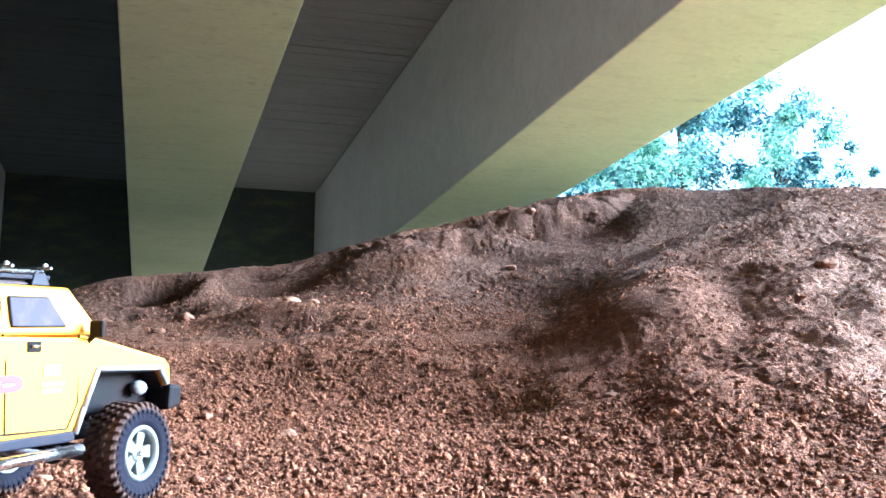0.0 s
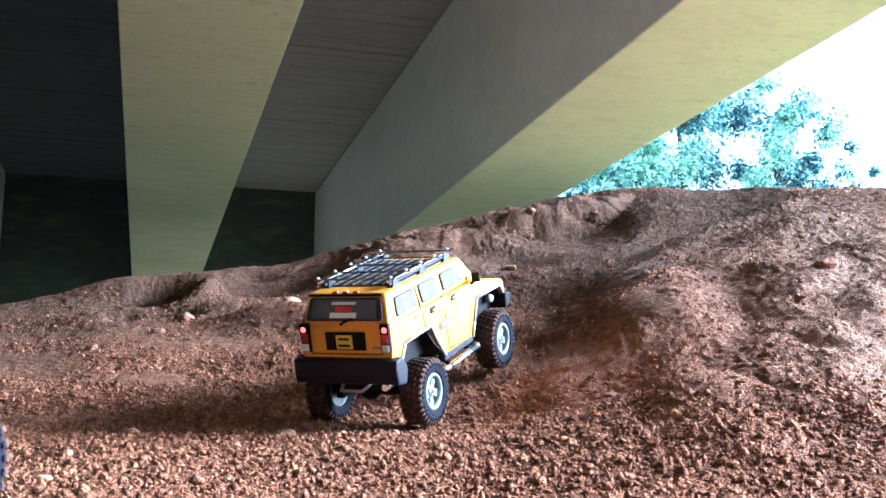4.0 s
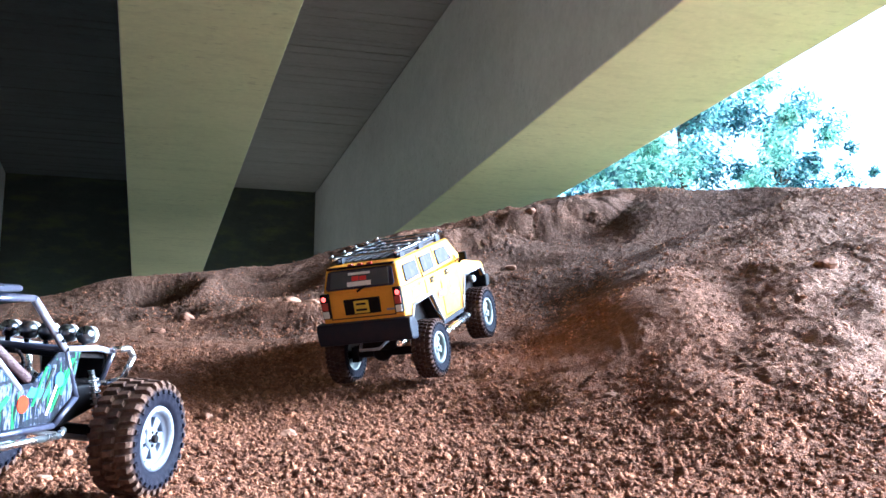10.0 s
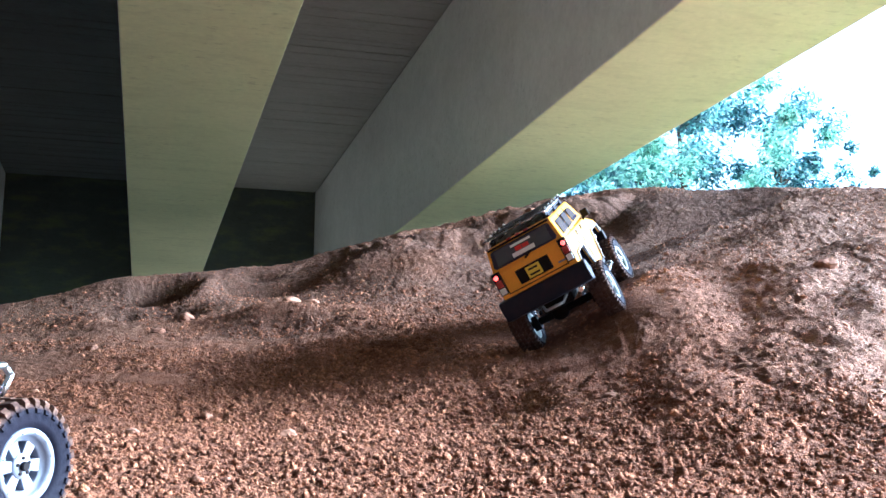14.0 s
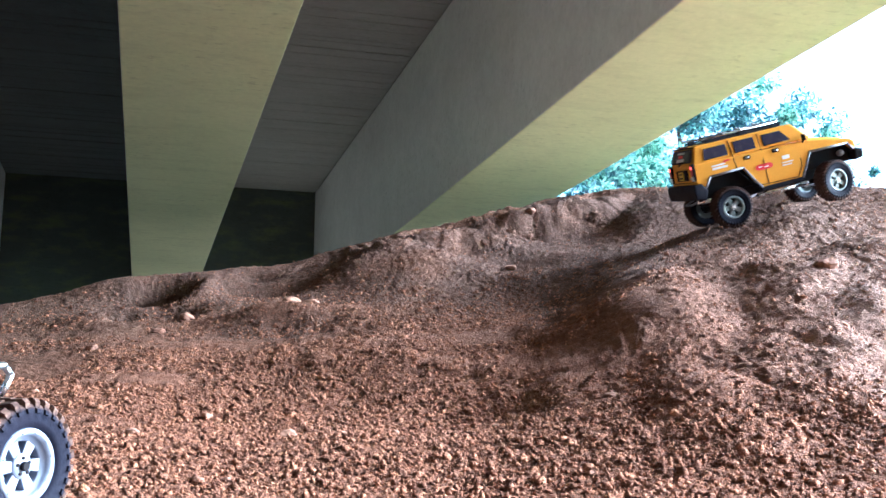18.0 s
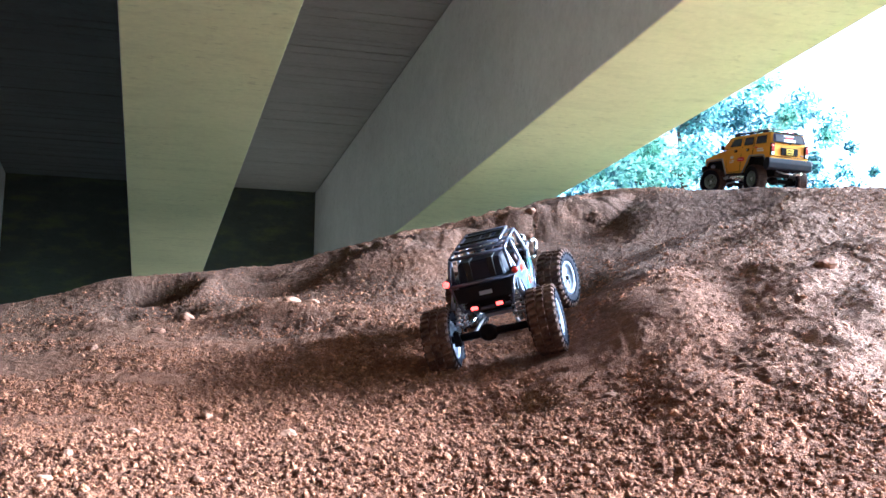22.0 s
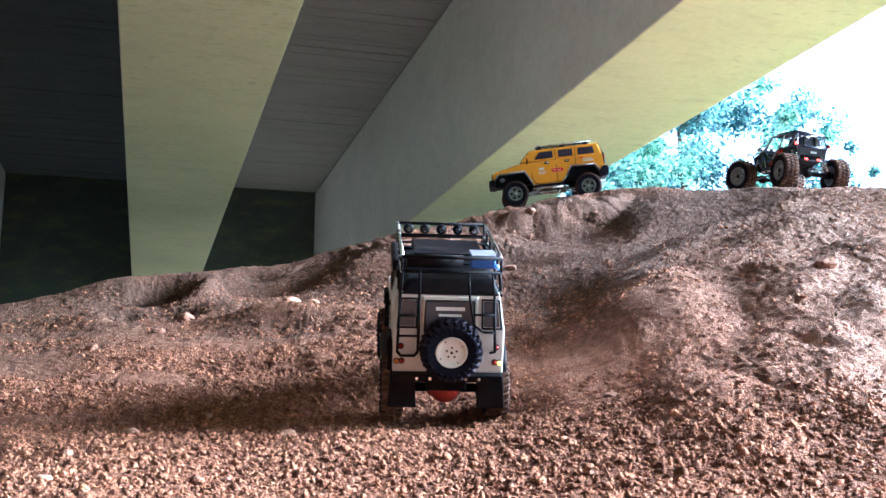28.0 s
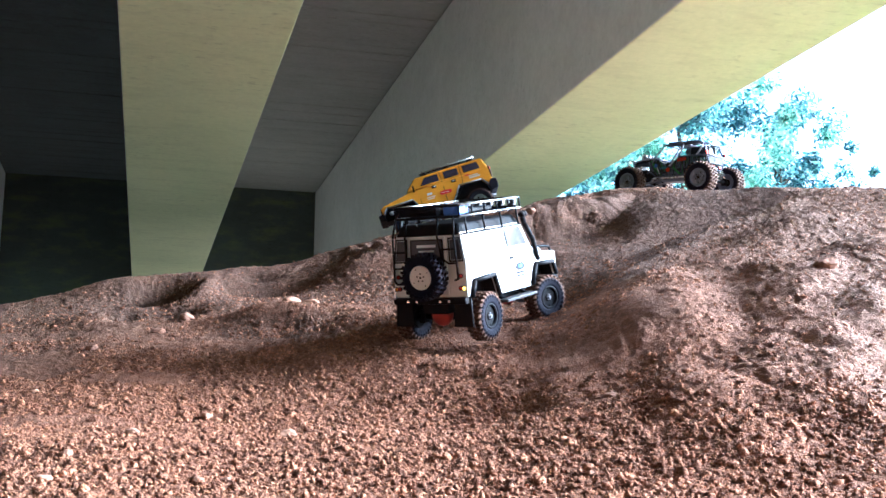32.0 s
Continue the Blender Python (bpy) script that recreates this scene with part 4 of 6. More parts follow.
def build_suv():
    car = new("toy_suv")
    R = 0.057
    Y = 0.085
    body_line = [(-0.238, 0.122), (-0.236, 0.160), (-0.232, 0.194), (0.108, 0.186), (0.150, 0.178), (0.236, 0.160), (0.246, 0.152), (0.247, 0.132),
                 (0.240, 0.126), (0.222, 0.148), (0.108, 0.150), (0.084, 0.112), (0.070, 0.086), (-0.048, 0.088), (-0.070, 0.112), (-0.096, 0.152), (-0.192, 0.150), (-0.218, 0.118)]
    body = piece("body", car, MAT["yellow"], lambda bm: prism(bm, body_line, -Y, Y, 0.004))
    zb, zt = 0.190, 0.243
    lo = [(-0.232, -0.082, zb), (0.122, -0.082, zb), (0.122, 0.082, zb), (-0.232, 0.082, zb)]
    hi = [(-0.216, -0.073, zt), (0.074, -0.073, zt - 0.003), (0.074, 0.073, zt - 0.003), (-0.216, 0.073, zt)]
    cabin = piece("cabin", car, MAT["yellow"], lambda bm: hull8(bm, lo, hi, 0.005, 3))
    # underside and inner arches
    piece("inner_fender", car, MAT["black"], lambda bm: box_bm(bm, (-0.225, -0.058, 0.098), (0.238, 0.058, 0.149), 0.004))
    arch_liner(car, [(-0.218, 0.118), (-0.192, 0.150), (-0.096, 0.152), (-0.070, 0.112), (-0.048, 0.088)], 0.0805)
    arch_liner(car, [(0.070, 0.086), (0.084, 0.112), (0.108, 0.150), (0.222, 0.148), (0.240, 0.126)], 0.0805)
    piece("chassis", car, MAT["black"], lambda bm: box_bm(bm, (-0.20, -0.035, 0.070), (0.20, 0.035, 0.100), 0.004))

    def on_side(s, x, z, out=0.0015):
        """A point on the cabin's or body's flank."""
        y = Y if z < zb else 0.082 + (0.073 - 0.082) * (z - zb) / (zt - zb)
        return (x, s * (y + out), z)

    for s in (-1, 1):
        for xa, xb, za, zc, sl in ((-0.200, -0.130, 0.200, 0.229, 0.006), (-0.106, -0.046, 0.199, 0.229, 0.0), (-0.020, 0.058, 0.199, 0.228, -0.022)):
            q = [on_side(s, xa, za), on_side(s, xb, za), on_side(s, xb + (sl if sl < 0 else 0), zc), on_side(s, xa + (sl if sl > 0 else 0), zc)]
            if s > 0:
                q = q[::-1]
            w = piece("side_window", car, MAT["window"], lambda bm: slab(bm, q, 0.0012, 0.0006))
            piece("window_seal", w, MAT["seam"], lambda bm: bent(bm, [Vector(p) for p in q + q[:1]], 0.0013, 5), "black rubber window seal")
        # door cut lines
        for door in ([(-0.118, 0.236), (-0.116, 0.180), (-0.112, 0.150), (-0.086, 0.118), (-0.058, 0.096), (-0.030, 0.094)], [(-0.030, 0.094), (-0.031, 0.160), (-0.031, 0.236)],
                     [(-0.030, 0.094), (0.060, 0.092), (0.076, 0.118), (0.080, 0.190)]):
            piece("door_seam", car, MAT["seam"], lambda bm: bent(bm, [on_side(s, x, z, 0.0002) for x, z in door], 0.0012, 5))
        for hx in (-0.088, -0.002):
            hd = piece("door_handle", car, MAT["black"], lambda bm: box_bm(bm, (hx, s * 0.0852 - 0.0015, 0.173), (hx + 0.020, s * 0.0852 + 0.0015, 0.184), 0.001))
            piece("grip", hd, MAT["chrome"], lambda bm: tube(bm, (hx + 0.004, s * 0.088, 0.179), (hx + 0.016, s * 0.088, 0.179), 0.0018, 6), "chrome handle grip")
        # trim round the wheel arches
        for arch in ([(-0.222, 0.114), (-0.194, 0.152), (-0.095, 0.154), (-0.069, 0.113), (-0.050, 0.088)], [(0.073, 0.086), (0.086, 0.112), (0.108, 0.152), (0.222, 0.150), (0.238, 0.130)]):
            piece("arch_trim", car, MAT["grey_trim"], lambda bm: bent(bm, [(x, s * (Y + 0.001), z) for x, z in arch], 0.0032, 6), "pale grey plastic arch trim")
        piece("sill", car, MAT["navy"], lambda bm: box_bm(bm, (-0.055, s * 0.080 - 0.007, 0.078), (0.072, s * 0.080 + 0.007, 0.089), 0.002))
        rail = piece("side_step", car, MAT["chrome"], lambda bm: bent(bm, [(-0.072, s * 0.082, 0.066), (-0.060, s * 0.094, 0.068), (0.070, s * 0.094, 0.070), (0.082, s * 0.082, 0.068)], 0.0062, 10), "silver tube side step")
        for x in (-0.04, 0.05):
            piece("bracket", rail, MAT["black"], lambda bm: tube(bm, (x, s * 0.05, 0.082), (x, s * 0.09, 0.070), 0.004, 6))
        mr = piece("wing_mirror", car, MAT["black"], lambda bm: box_bm(bm, (0.090, s * 0.096 - 0.008, 0.187), (0.096, s * 0.096 + 0.009, 0.205), 0.002))
        piece("mirror_arm", mr, MAT["black"], lambda bm: tube(bm, (0.094, s * 0.083, 0.182), (0.093, s * 0.098, 0.194), 0.003, 6))
        # stickers
        def oval(bm):
            lathe_pts = [bm.verts.new((-0.034 + 0.026 * math.copysign(abs(math.cos(a)) ** 0.6, math.cos(a)), s * (Y + 0.0012), 0.143 + 0.0085 * math.copysign(abs(math.sin(a)) ** 0.7, math.sin(a)))) for a in [i * math.pi / 12 for i in range(24)]]
            f = bm.faces.new(lathe_pts)
            ext = bmesh.ops.extrude_face_region(bm, geom=[f])
            for v in ext["geom"]:
                if isinstance(v, bmesh.types.BMVert):
                    v.co.y += s * 0.0006
            bmesh.ops.recalc_face_normals(bm, faces=bm.faces)
        st = piece("oval_sticker", car, MAT["red_sticker"], oval, "red oval sticker with pale marks")
        bars(st, "mark", MAT["white_sticker"], [(-0.012, 0.001, 0.012, 0.002), (0.006, -0.001, 0.014, 0.002)], (-0.034, s * (Y + 0.0019), 0.143), (1, 0, 0) if s < 0 else (-1, 0, 0), (0, 0, 1))
        bars(car, "sticker_marks", MAT["white_sticker"], [(0.0, 0.014, 0.022, 0.010), (0.002, 0.0, 0.034, 0.003), (0.0, -0.007, 0.030, 0.003)], (0.034, s * (Y + 0.0012), 0.140), (1, 0, 0) if s < 0 else (-1, 0, 0), (0, 0, 1), "white stickers on the door")
        bars(car, "flank_marks", MAT["white_sticker"], [(0.0, 0.008, 0.040, 0.004), (0.004, 0.0, 0.046, 0.006)], (-0.165, s * (Y + 0.0012), 0.170), (1, 0, 0) if s < 0 else (-1, 0, 0), (0, 0, 1), "white stickers on the rear flank")
        piece("flank_mark_red", car, MAT["red_sticker"], lambda bm: slab(bm, [(-0.150, s * (Y + 0.0013), 0.181), (-0.128, s * (Y + 0.0013), 0.183), (-0.132, s * (Y + 0.0013), 0.188), (-0.148, s * (Y + 0.0013), 0.186)][::-1 if s > 0 else 1], 0.0006), "small red arrow sticker")
        # front lights and corner
        hl = piece("headlight", car, MAT["lamp_glass"], lambda bm: tube(bm, (0.236, s * 0.062, 0.143), (0.2485, s * 0.062, 0.142), 0.0125, 16), "round clear headlight")
        piece("bezel", hl, MAT["black"], lambda bm: lathe_ring(bm, (0.248, s * 0.062, 0.142), 0.0125, 0.0025))
        piece("inner_lamp", car, MAT["grey_trim"], lambda bm: ball(bm, (0.207, s * 0.068, 0.126), 0.010, 2, (1.2, 0.9, 0.9)), "pale lamp bucket inside the front arch")
        # tail lamps
        tl = piece("tail_lamp", car, MAT["black"], lambda bm: box_bm(bm, (-0.2405, s * 0.0765 - 0.0080, 0.148), (-0.232, s * 0.0765 + 0.0080, 0.197), 0.0015), "black lamp housing")
        piece("brake_lens", tl, MAT["tail_glow"], lambda bm: ball(bm, (-0.2405, s * 0.077, 0.187), 0.0050, 2, (0.5, 1, 1)), "lit red brake lamp")
        piece("reverse_lens", tl, MAT["lamp_glass"], lambda bm: box_bm(bm, (-0.2425, s * 0.076 - 0.0065, 0.150), (-0.240, s * 0.076 + 0.0065, 0.163), 0.001), "pale reversing lamp")
        piece("rear_lens", tl, MAT["red_lens"], lambda bm: box_bm(bm, (-0.2422, s * 0.076 - 0.0065, 0.165), (-0.240, s * 0.076 + 0.0065, 0.180), 0.001), "dark red lens")
    # tail: door recess, plate, window, wiper
    piece("rear_window", car, MAT["window"], lambda bm: slab(bm, [(-0.2345, 0.068, 0.2005), (-0.2345, -0.068, 0.2005), (-0.2325, -0.072, 0.2050), (-0.2215, -0.067, 0.2335), (-0.2203, -0.062, 0.2362), (-0.2203, 0.062, 0.2362), (-0.2215, 0.067, 0.2335), (-0.2325, 0.072, 0.2050)], 0.0014), "dark rear window")
    gl = piece("rear_glass", car, MAT["window_grey"], lambda bm: slab(bm, [(-0.2348, 0.062, 0.2035), (-0.2348, -0.062, 0.2035), (-0.2222, -0.060, 0.2335), (-0.2222, 0.060, 0.2335)], 0.0022, 0.0004), "grey smoked rear glass")
    tilt_up = (0.0126, 0, 0.030)
    bars(gl, "window_sticker", MAT["white_sticker"], [(0, -0.009, 0.050, 0.009), (0, 0.011, 0.046, 0.005)], (-0.2310, 0, 0.2185), (0, -1, 0), tilt_up, "white stickers on the rear window")
    bars(gl, "window_sticker_red", MAT["red_sticker"], [(-0.008, 0.0015, 0.014, 0.009), (0.008, 0.001, 0.014, 0.008)], (-0.2310, 0, 0.2185), (0, -1, 0), tilt_up, "red emblem on the rear window")
    piece("plate_recess", car, MAT["black"], lambda bm: box_bm(bm, (-0.2398, -0.037, 0.152), (-0.234, 0.037, 0.182), 0.0015))
    pl = piece("number_plate", car, MAT["plate"], lambda bm: box_bm(bm, (-0.2420, -0.0155, 0.1545), (-0.2398, 0.0155, 0.1785), 0.001), "yellow number plate with dark bars")
    bars(pl, "plate_mark", MAT["seam"], [(0, 0.0055, 0.020, 0.0040), (0, -0.0055, 0.022, 0.0040)], (-0.2421, 0, 0.1665), (0, -1, 0), (0, 0, 1))
    piece("wiper", car, MAT["black"], lambda bm: bent(bm, [(-0.240, 0.004, 0.196), (-0.239, -0.006, 0.2015), (-0.237, -0.016, 0.205)], 0.0022, 6))
    piece("maker_mark", car, MAT["grey_trim"], lambda bm: box_bm(bm, (-0.2392, -0.066, 0.1545), (-0.236, -0.050, 0.158), 0.0004))
    piece("tailgate_seam", car, MAT["seam"], lambda bm: bent(bm, [(-0.2352, 0.067, 0.197), (-0.2382, 0.067, 0.146), (-0.2385, -0.067, 0.146), (-0.2352, -0.067, 0.197)], 0.0010, 5))
    bumper = [(-0.250, 0.098), (-0.253, 0.120), (-0.250, 0.1385), (-0.228, 0.1400), (-0.212, 0.118), (-0.222, 0.092)]
    piece("rear_bumper", car, MAT["navy"], lambda bm: prism(bm, bumper, -0.098, 0.098, 0.004), "dark blue-black plastic bumper")
    piece("front_bumper", car, MAT["black"], lambda bm: prism(bm, [(0.236, 0.098), (0.262, 0.102), (0.265, 0.126), (0.240, 0.130)], -0.090, 0.090, 0.004))
    piece("grille", car, MAT["chrome"], lambda bm: box_bm(bm, (0.244, -0.045, 0.134), (0.250, 0.045, 0.156), 0.002))
    piece("windscreen", car, MAT["window"], lambda bm: slab(bm, [(0.1215, -0.070, 0.194), (0.1215, 0.070, 0.194), (0.0790, 0.064, 0.2375), (0.0790, -0.064, 0.2375)], 0.0014, 0.0005))
    piece("bonnet", car, MAT["yellow"], lambda bm: hull8(bm, [(0.126, -0.050, 0.1775), (0.236, -0.046, 0.1565), (0.236, 0.046, 0.1565), (0.126, 0.050, 0.1775)], [(0.130, -0.044, 0.190), (0.230, -0.038, 0.168), (0.230, 0.038, 0.168), (0.130, 0.044, 0.190)], 0.004))
    for k in (-1, 0, 1):
        piece("marker_lamp", car, MAT["red_lens"], lambda bm: box_bm(bm, (-0.2195, k * 0.020 - 0.005, 0.2405), (-0.212, k * 0.020 + 0.005, 0.2465), 0.0012), "small dark red marker lamp")
    piece("roof_lip", car, MAT["black"], lambda bm: box_bm(bm, (-0.2215, -0.070, 0.2385), (-0.2165, 0.070, 0.2425), 0.001))
    tray = piece("roof_panel", car, MAT["step"], lambda bm: box_bm(bm, (-0.168, -0.064, 0.2405), (0.040, 0.064, 0.2440), 0.0012), "ribbed dark roof panel")
    for k in range(7):
        y = (k - 3) * 0.0185
        piece("roof_rib", tray, MAT["step"], lambda bm: box_bm(bm, (-0.164, y - 0.003, 0.2435), (0.036, y + 0.003, 0.2462), 0.0010))
    # roof rack
    for s in (-1, 1):
        rr = piece("rack_rail", car, MAT["navy"], lambda bm: box_bm(bm, (-0.185, s * 0.062 - 0.004, 0.247), (0.052, s * 0.062 + 0.004, 0.252), 0.0012))
        for k in range(3):
            x = -0.165 + k * 0.10
            piece("rack_foot", rr, MAT["navy"], lambda bm: hull8(bm, [(x - 0.014, s * 0.062 - 0.007, 0.241), (x + 0.014, s * 0.062 - 0.007, 0.241), (x + 0.014, s * 0.062 + 0.007, 0.241), (x - 0.014, s * 0.062 + 0.007, 0.241)],
                                                                   [(x - 0.007, s * 0.062 - 0.005, 0.2545), (x + 0.007, s * 0.062 - 0.005, 0.2545), (x + 0.007, s * 0.062 + 0.005, 0.2545), (x - 0.007, s * 0.062 + 0.005, 0.2545)], 0.001))
        piece("rack_hoop", car, MAT["chrome"], lambda bm: bent(bm, [(-0.192, s * 0.066, 0.255), (0.040, s * 0.066, 0.255)], 0.0022, 6))
    for k in range(5):
        x = -0.185 + k * 0.056
        cb = piece("rack_bar", car, MAT["chrome_dark"], lambda bm: tube(bm, (x, -0.078, 0.259), (x, 0.078, 0.259), 0.0016, 8), "thin dark metal rack bar")
        for s in (-1, 1):
            piece("end_cap", cb, MAT["white_sticker"], lambda bm: ball(bm, (x, s * 0.070, 0.2615), 0.0030, 1))
    axle_set(car, -0.157, R, 0.085, MAT["black"], MAT["black"])
    axle_set(car, 0.157, R, 0.085, MAT["black"], MAT["black"])
    piece("tow_hitch", car, MAT["grey_trim"], lambda bm: bent(bm, [(-0.205, 0.03, 0.092), (-0.238, 0.02, 0.082), (-0.238, -0.02, 0.082), (-0.205, -0.03, 0.092)], 0.003, 6))
    piece("exhaust", car, MAT["chrome"], lambda bm: tube(bm, (-0.12, -0.05, 0.082), (-0.235, -0.062, 0.088), 0.006, 10))
    wh = make_wheel(car, [(sx * 0.157, sy * 0.092, R) for sx in (-1, 1) for sy in (-1, 1)], R, 0.042, 0.0310, MAT["tyre_suv"], MAT["silver_pale"], MAT["chrome"], 34, 0.0042, 4, 5, 0, 0.010, 0.40, "knobbly black rubber tyre", "pale silver five-spoke wheel", 0.78)
    tagged(car, "yellow radio-controlled toy off-road car with chrome roof rack", "toy car")
    return car, wh


def lathe_ring(bm, c, r, t):
    """A thin ring facing along x."""
    n = 20
    for i in range(n):
        a, b = 2 * math.pi * i / n, 2 * math.pi * (i + 1) / n
        tube(bm, (c[0], c[1] + r * math.cos(a), c[2] + r * math.sin(a)), (c[0], c[1] + r * math.cos(b), c[2] + r * math.sin(b)), t, 5)


suv, suv_wheels = build_suv()
# ---- tube-frame toy crawler ----
def build_buggy():
    car = new("toy_crawler")
    R = 0.069
    # tub and side panels
    tub = [(-0.165, 0.120), (-0.165, 0.176), (0.030, 0.150), (0.060, 0.128), (0.175, 0.128), (0.175, 0.100), (0.110, 0.084), (-0.060, 0.084), (-0.120, 0.112)]
    piece("chassis_tub", car, MAT["black"], lambda bm: prism(bm, tub, -0.052, 0.052, 0.003))
    for s in (-1, 1):
        rear = [(-0.172, 0.140), (-0.165, 0.170), (-0.040, 0.174), (0.006, 0.140), (0.028, 0.140), (0.070, 0.171), (0.112, 0.170), (0.098, 0.118), (0.060, 0.094), (-0.060, 0.094), (-0.078, 0.122), (-0.104, 0.146), (-0.140, 0.146), (-0.152, 0.138)]
        y0 = s * 0.064
        sp = piece("side_panel", car, MAT["camo"], lambda bm: prism(bm, rear, y0, y0 + s * 0.0035, 0.0008, 1), "printed blue, green and white camouflage panel")
        a = Vector((-0.045, s * 0.0682, 0.163))
        st = piece("sticker", sp, MAT["orange_sticker"], lambda bm: slab(bm, [(-0.078, s * 0.0678, 0.156), (-0.034, s * 0.0678, 0.152), (-0.036, s * 0.0678, 0.166), (-0.078, s * 0.0678, 0.169)][::-1 if s > 0 else 1], 0.0007), "orange sticker with dark bars")
        bars(st, "mark", MAT["red_lens"], [(0.0, 0.0, 0.034, 0.005)], (-0.056, s * 0.0690, 0.161), (1, 0, -0.05) if s < 0 else (-1, 0, 0.05), (0, 0, 1))
        piece("round_sticker", sp, MAT["orange_sticker"], lambda bm: tube(bm, (0.012, s * 0.0676, 0.119), (0.012, s * 0.0684, 0.119), 0.0095, 12))
        piece("green_stripe", sp, MAT["green_sticker"], lambda bm: slab(bm, [(-0.052, s * 0.0678, 0.100), (-0.044, s * 0.0678, 0.097), (-0.010, s * 0.0678, 0.128), (-0.016, s * 0.0678, 0.131)][::-1 if s > 0 else 1], 0.0006))
        piece("green_stripe", sp, MAT["green_sticker"], lambda bm: slab(bm, [(0.075, s * 0.0678, 0.125), (0.080, s * 0.0678, 0.123), (0.100, s * 0.0678, 0.163), (0.094, s * 0.0678, 0.164)][::-1 if s > 0 else 1], 0.0006))
        for k, (xa, xb, mat) in enumerate(((0.052, 0.074, "white_sticker"), (0.060, 0.083, "green_sticker"), (0.068, 0.091, "seam"), (0.036, 0.060, "seam"), (0.026, 0.048, "green_sticker"))):
            piece("diagonal_stripe", sp, MAT[mat], lambda bm: slab(bm, [(xa, s * 0.0677, 0.104 + 0.003 * k), (xa + 0.0035, s * 0.0677, 0.103 + 0.003 * k), (xb + 0.0035, s * 0.0677, 0.148 + 0.002 * k), (xb, s * 0.0677, 0.149 + 0.002 * k)][::-1 if s > 0 else 1], 0.0006))
        piece("cyan_band", sp, MAT["cyan_sticker"], lambda bm: slab(bm, [(0.016, s * 0.0677, 0.126), (0.050, s * 0.0677, 0.122), (0.056, s * 0.0677, 0.131), (0.024, s * 0.0677, 0.136)][::-1 if s > 0 else 1], 0.0005), "cyan band with pale marks")
        piece("blue_sticker", sp, MAT["blue_sticker"], lambda bm: tube(bm, (0.074, s * 0.0676, 0.141), (0.074, s * 0.0684, 0.141), 0.0085, 12), "blue oval sticker")
        # inner wheel arch
        piece("rear_arch", car, MAT["black"], lambda bm: bent(bm, [(-0.158, s * 0.062, 0.138), (-0.140, s * 0.062, 0.150), (-0.104, s * 0.062, 0.150), (-0.076, s * 0.062, 0.124), (-0.058, s * 0.062, 0.096)], 0.005, 6))
    # cage: every tube its own part
    def t(pts, mat="tube_paint", r=0.0037):
        piece("cage_tube", car, MAT[mat], lambda bm: bent(bm, [Vector(p) for p in pts], r, 8))
    for s in (-1, 1):
        W0, W1 = s * 0.066, s * 0.056
        t([(-0.160, W1, 0.226), (-0.060, W1, 0.230), (0.034, W1, 0.230)])
        t([(0.034, W1, 0.230), (0.082, W0, 0.174)], "tube_white", 0.0046)
        t([(-0.160, W1, 0.226), (-0.178, W0, 0.174)])
        t([(-0.160, W1, 0.226), (-0.128, W0, 0.174)], "tube_white")
        t([(-0.060, W1, 0.230), (-0.040, W0, 0.174), (0.006, W0, 0.136)], "tube_white")
        t([(-0.178, W0, 0.174), (-0.040, W0, 0.174)])
        t([(0.082, W0, 0.174), (0.150, W0 * 0.95, 0.172), (0.206, s * 0.050, 0.164)], "tube_white")
        t([(0.206, s * 0.050, 0.164), (0.200, s * 0.040, 0.126), (0.140, s * 0.040, 0.108)])
        t([(0.082, W0, 0.174), (0.110, W0, 0.118), (0.140, s * 0.040, 0.108)])
        t([(0.110, W0, 0.118), (0.070, W0, 0.090), (-0.064, W0, 0.090), (-0.090, W0, 0.112)])
        t([(-0.070, s * 0.072, 0.084), (-0.050, s * 0.082, 0.082), (0.060, s * 0.082, 0.082), (0.085, s * 0.070, 0.084)], "chrome", 0.004)
        t([(-0.178, W0, 0.174), (-0.182, s * 0.05, 0.120)])
        t([(-0.180, s * 0.058, 0.146), (-0.120, s * 0.058, 0.135)], "chrome", 0.004)
        t([(-0.060, W1, 0.230), (0.034, -W1, 0.230)], r=0.003)
        for k in range(3):
            piece("gusset_hole", car, MAT["black"], lambda bm: tube(bm, (0.066 + k * 0.008, s * 0.0685, 0.194 - k * 0.010), (0.066 + k * 0.008, s * 0.0705, 0.194 - k * 0.010), 0.0022, 8))
    for x, z, w in ((-0.160, 0.226, 0.056), (-0.060, 0.230, 0.056), (0.034, 0.230, 0.056), (0.082, 0.174, 0.066), (-0.178, 0.174, 0.066)):
        t([(x, -w, z), (x, w, z)])
    t([(-0.110, -0.056, 0.229), (-0.110, 0.056, 0.229)], r=0.003)
    t([(-0.182, -0.050, 0.120), (-0.182, 0.050, 0.120)])
    for s in (-1, 1):   # rear links and remote shocks, bright metal
        piece("rear_link", car, MAT["chrome"], lambda bm: tube(bm, (-0.172, s * 0.050, 0.088), (-0.080, s * 0.034, 0.098), 0.0042, 8), "bright metal link")
        sh = piece("remote_shock", car, MAT["chrome"], lambda bm: tube(bm, (-0.186, s * 0.070, 0.084), (-0.150, s * 0.054, 0.160), 0.0050, 10), "chrome coil shock")
        piece("reservoir", sh, MAT["silver"], lambda bm: tube(bm, (-0.168, s * 0.074, 0.126), (-0.150, s * 0.066, 0.158), 0.0055, 10))
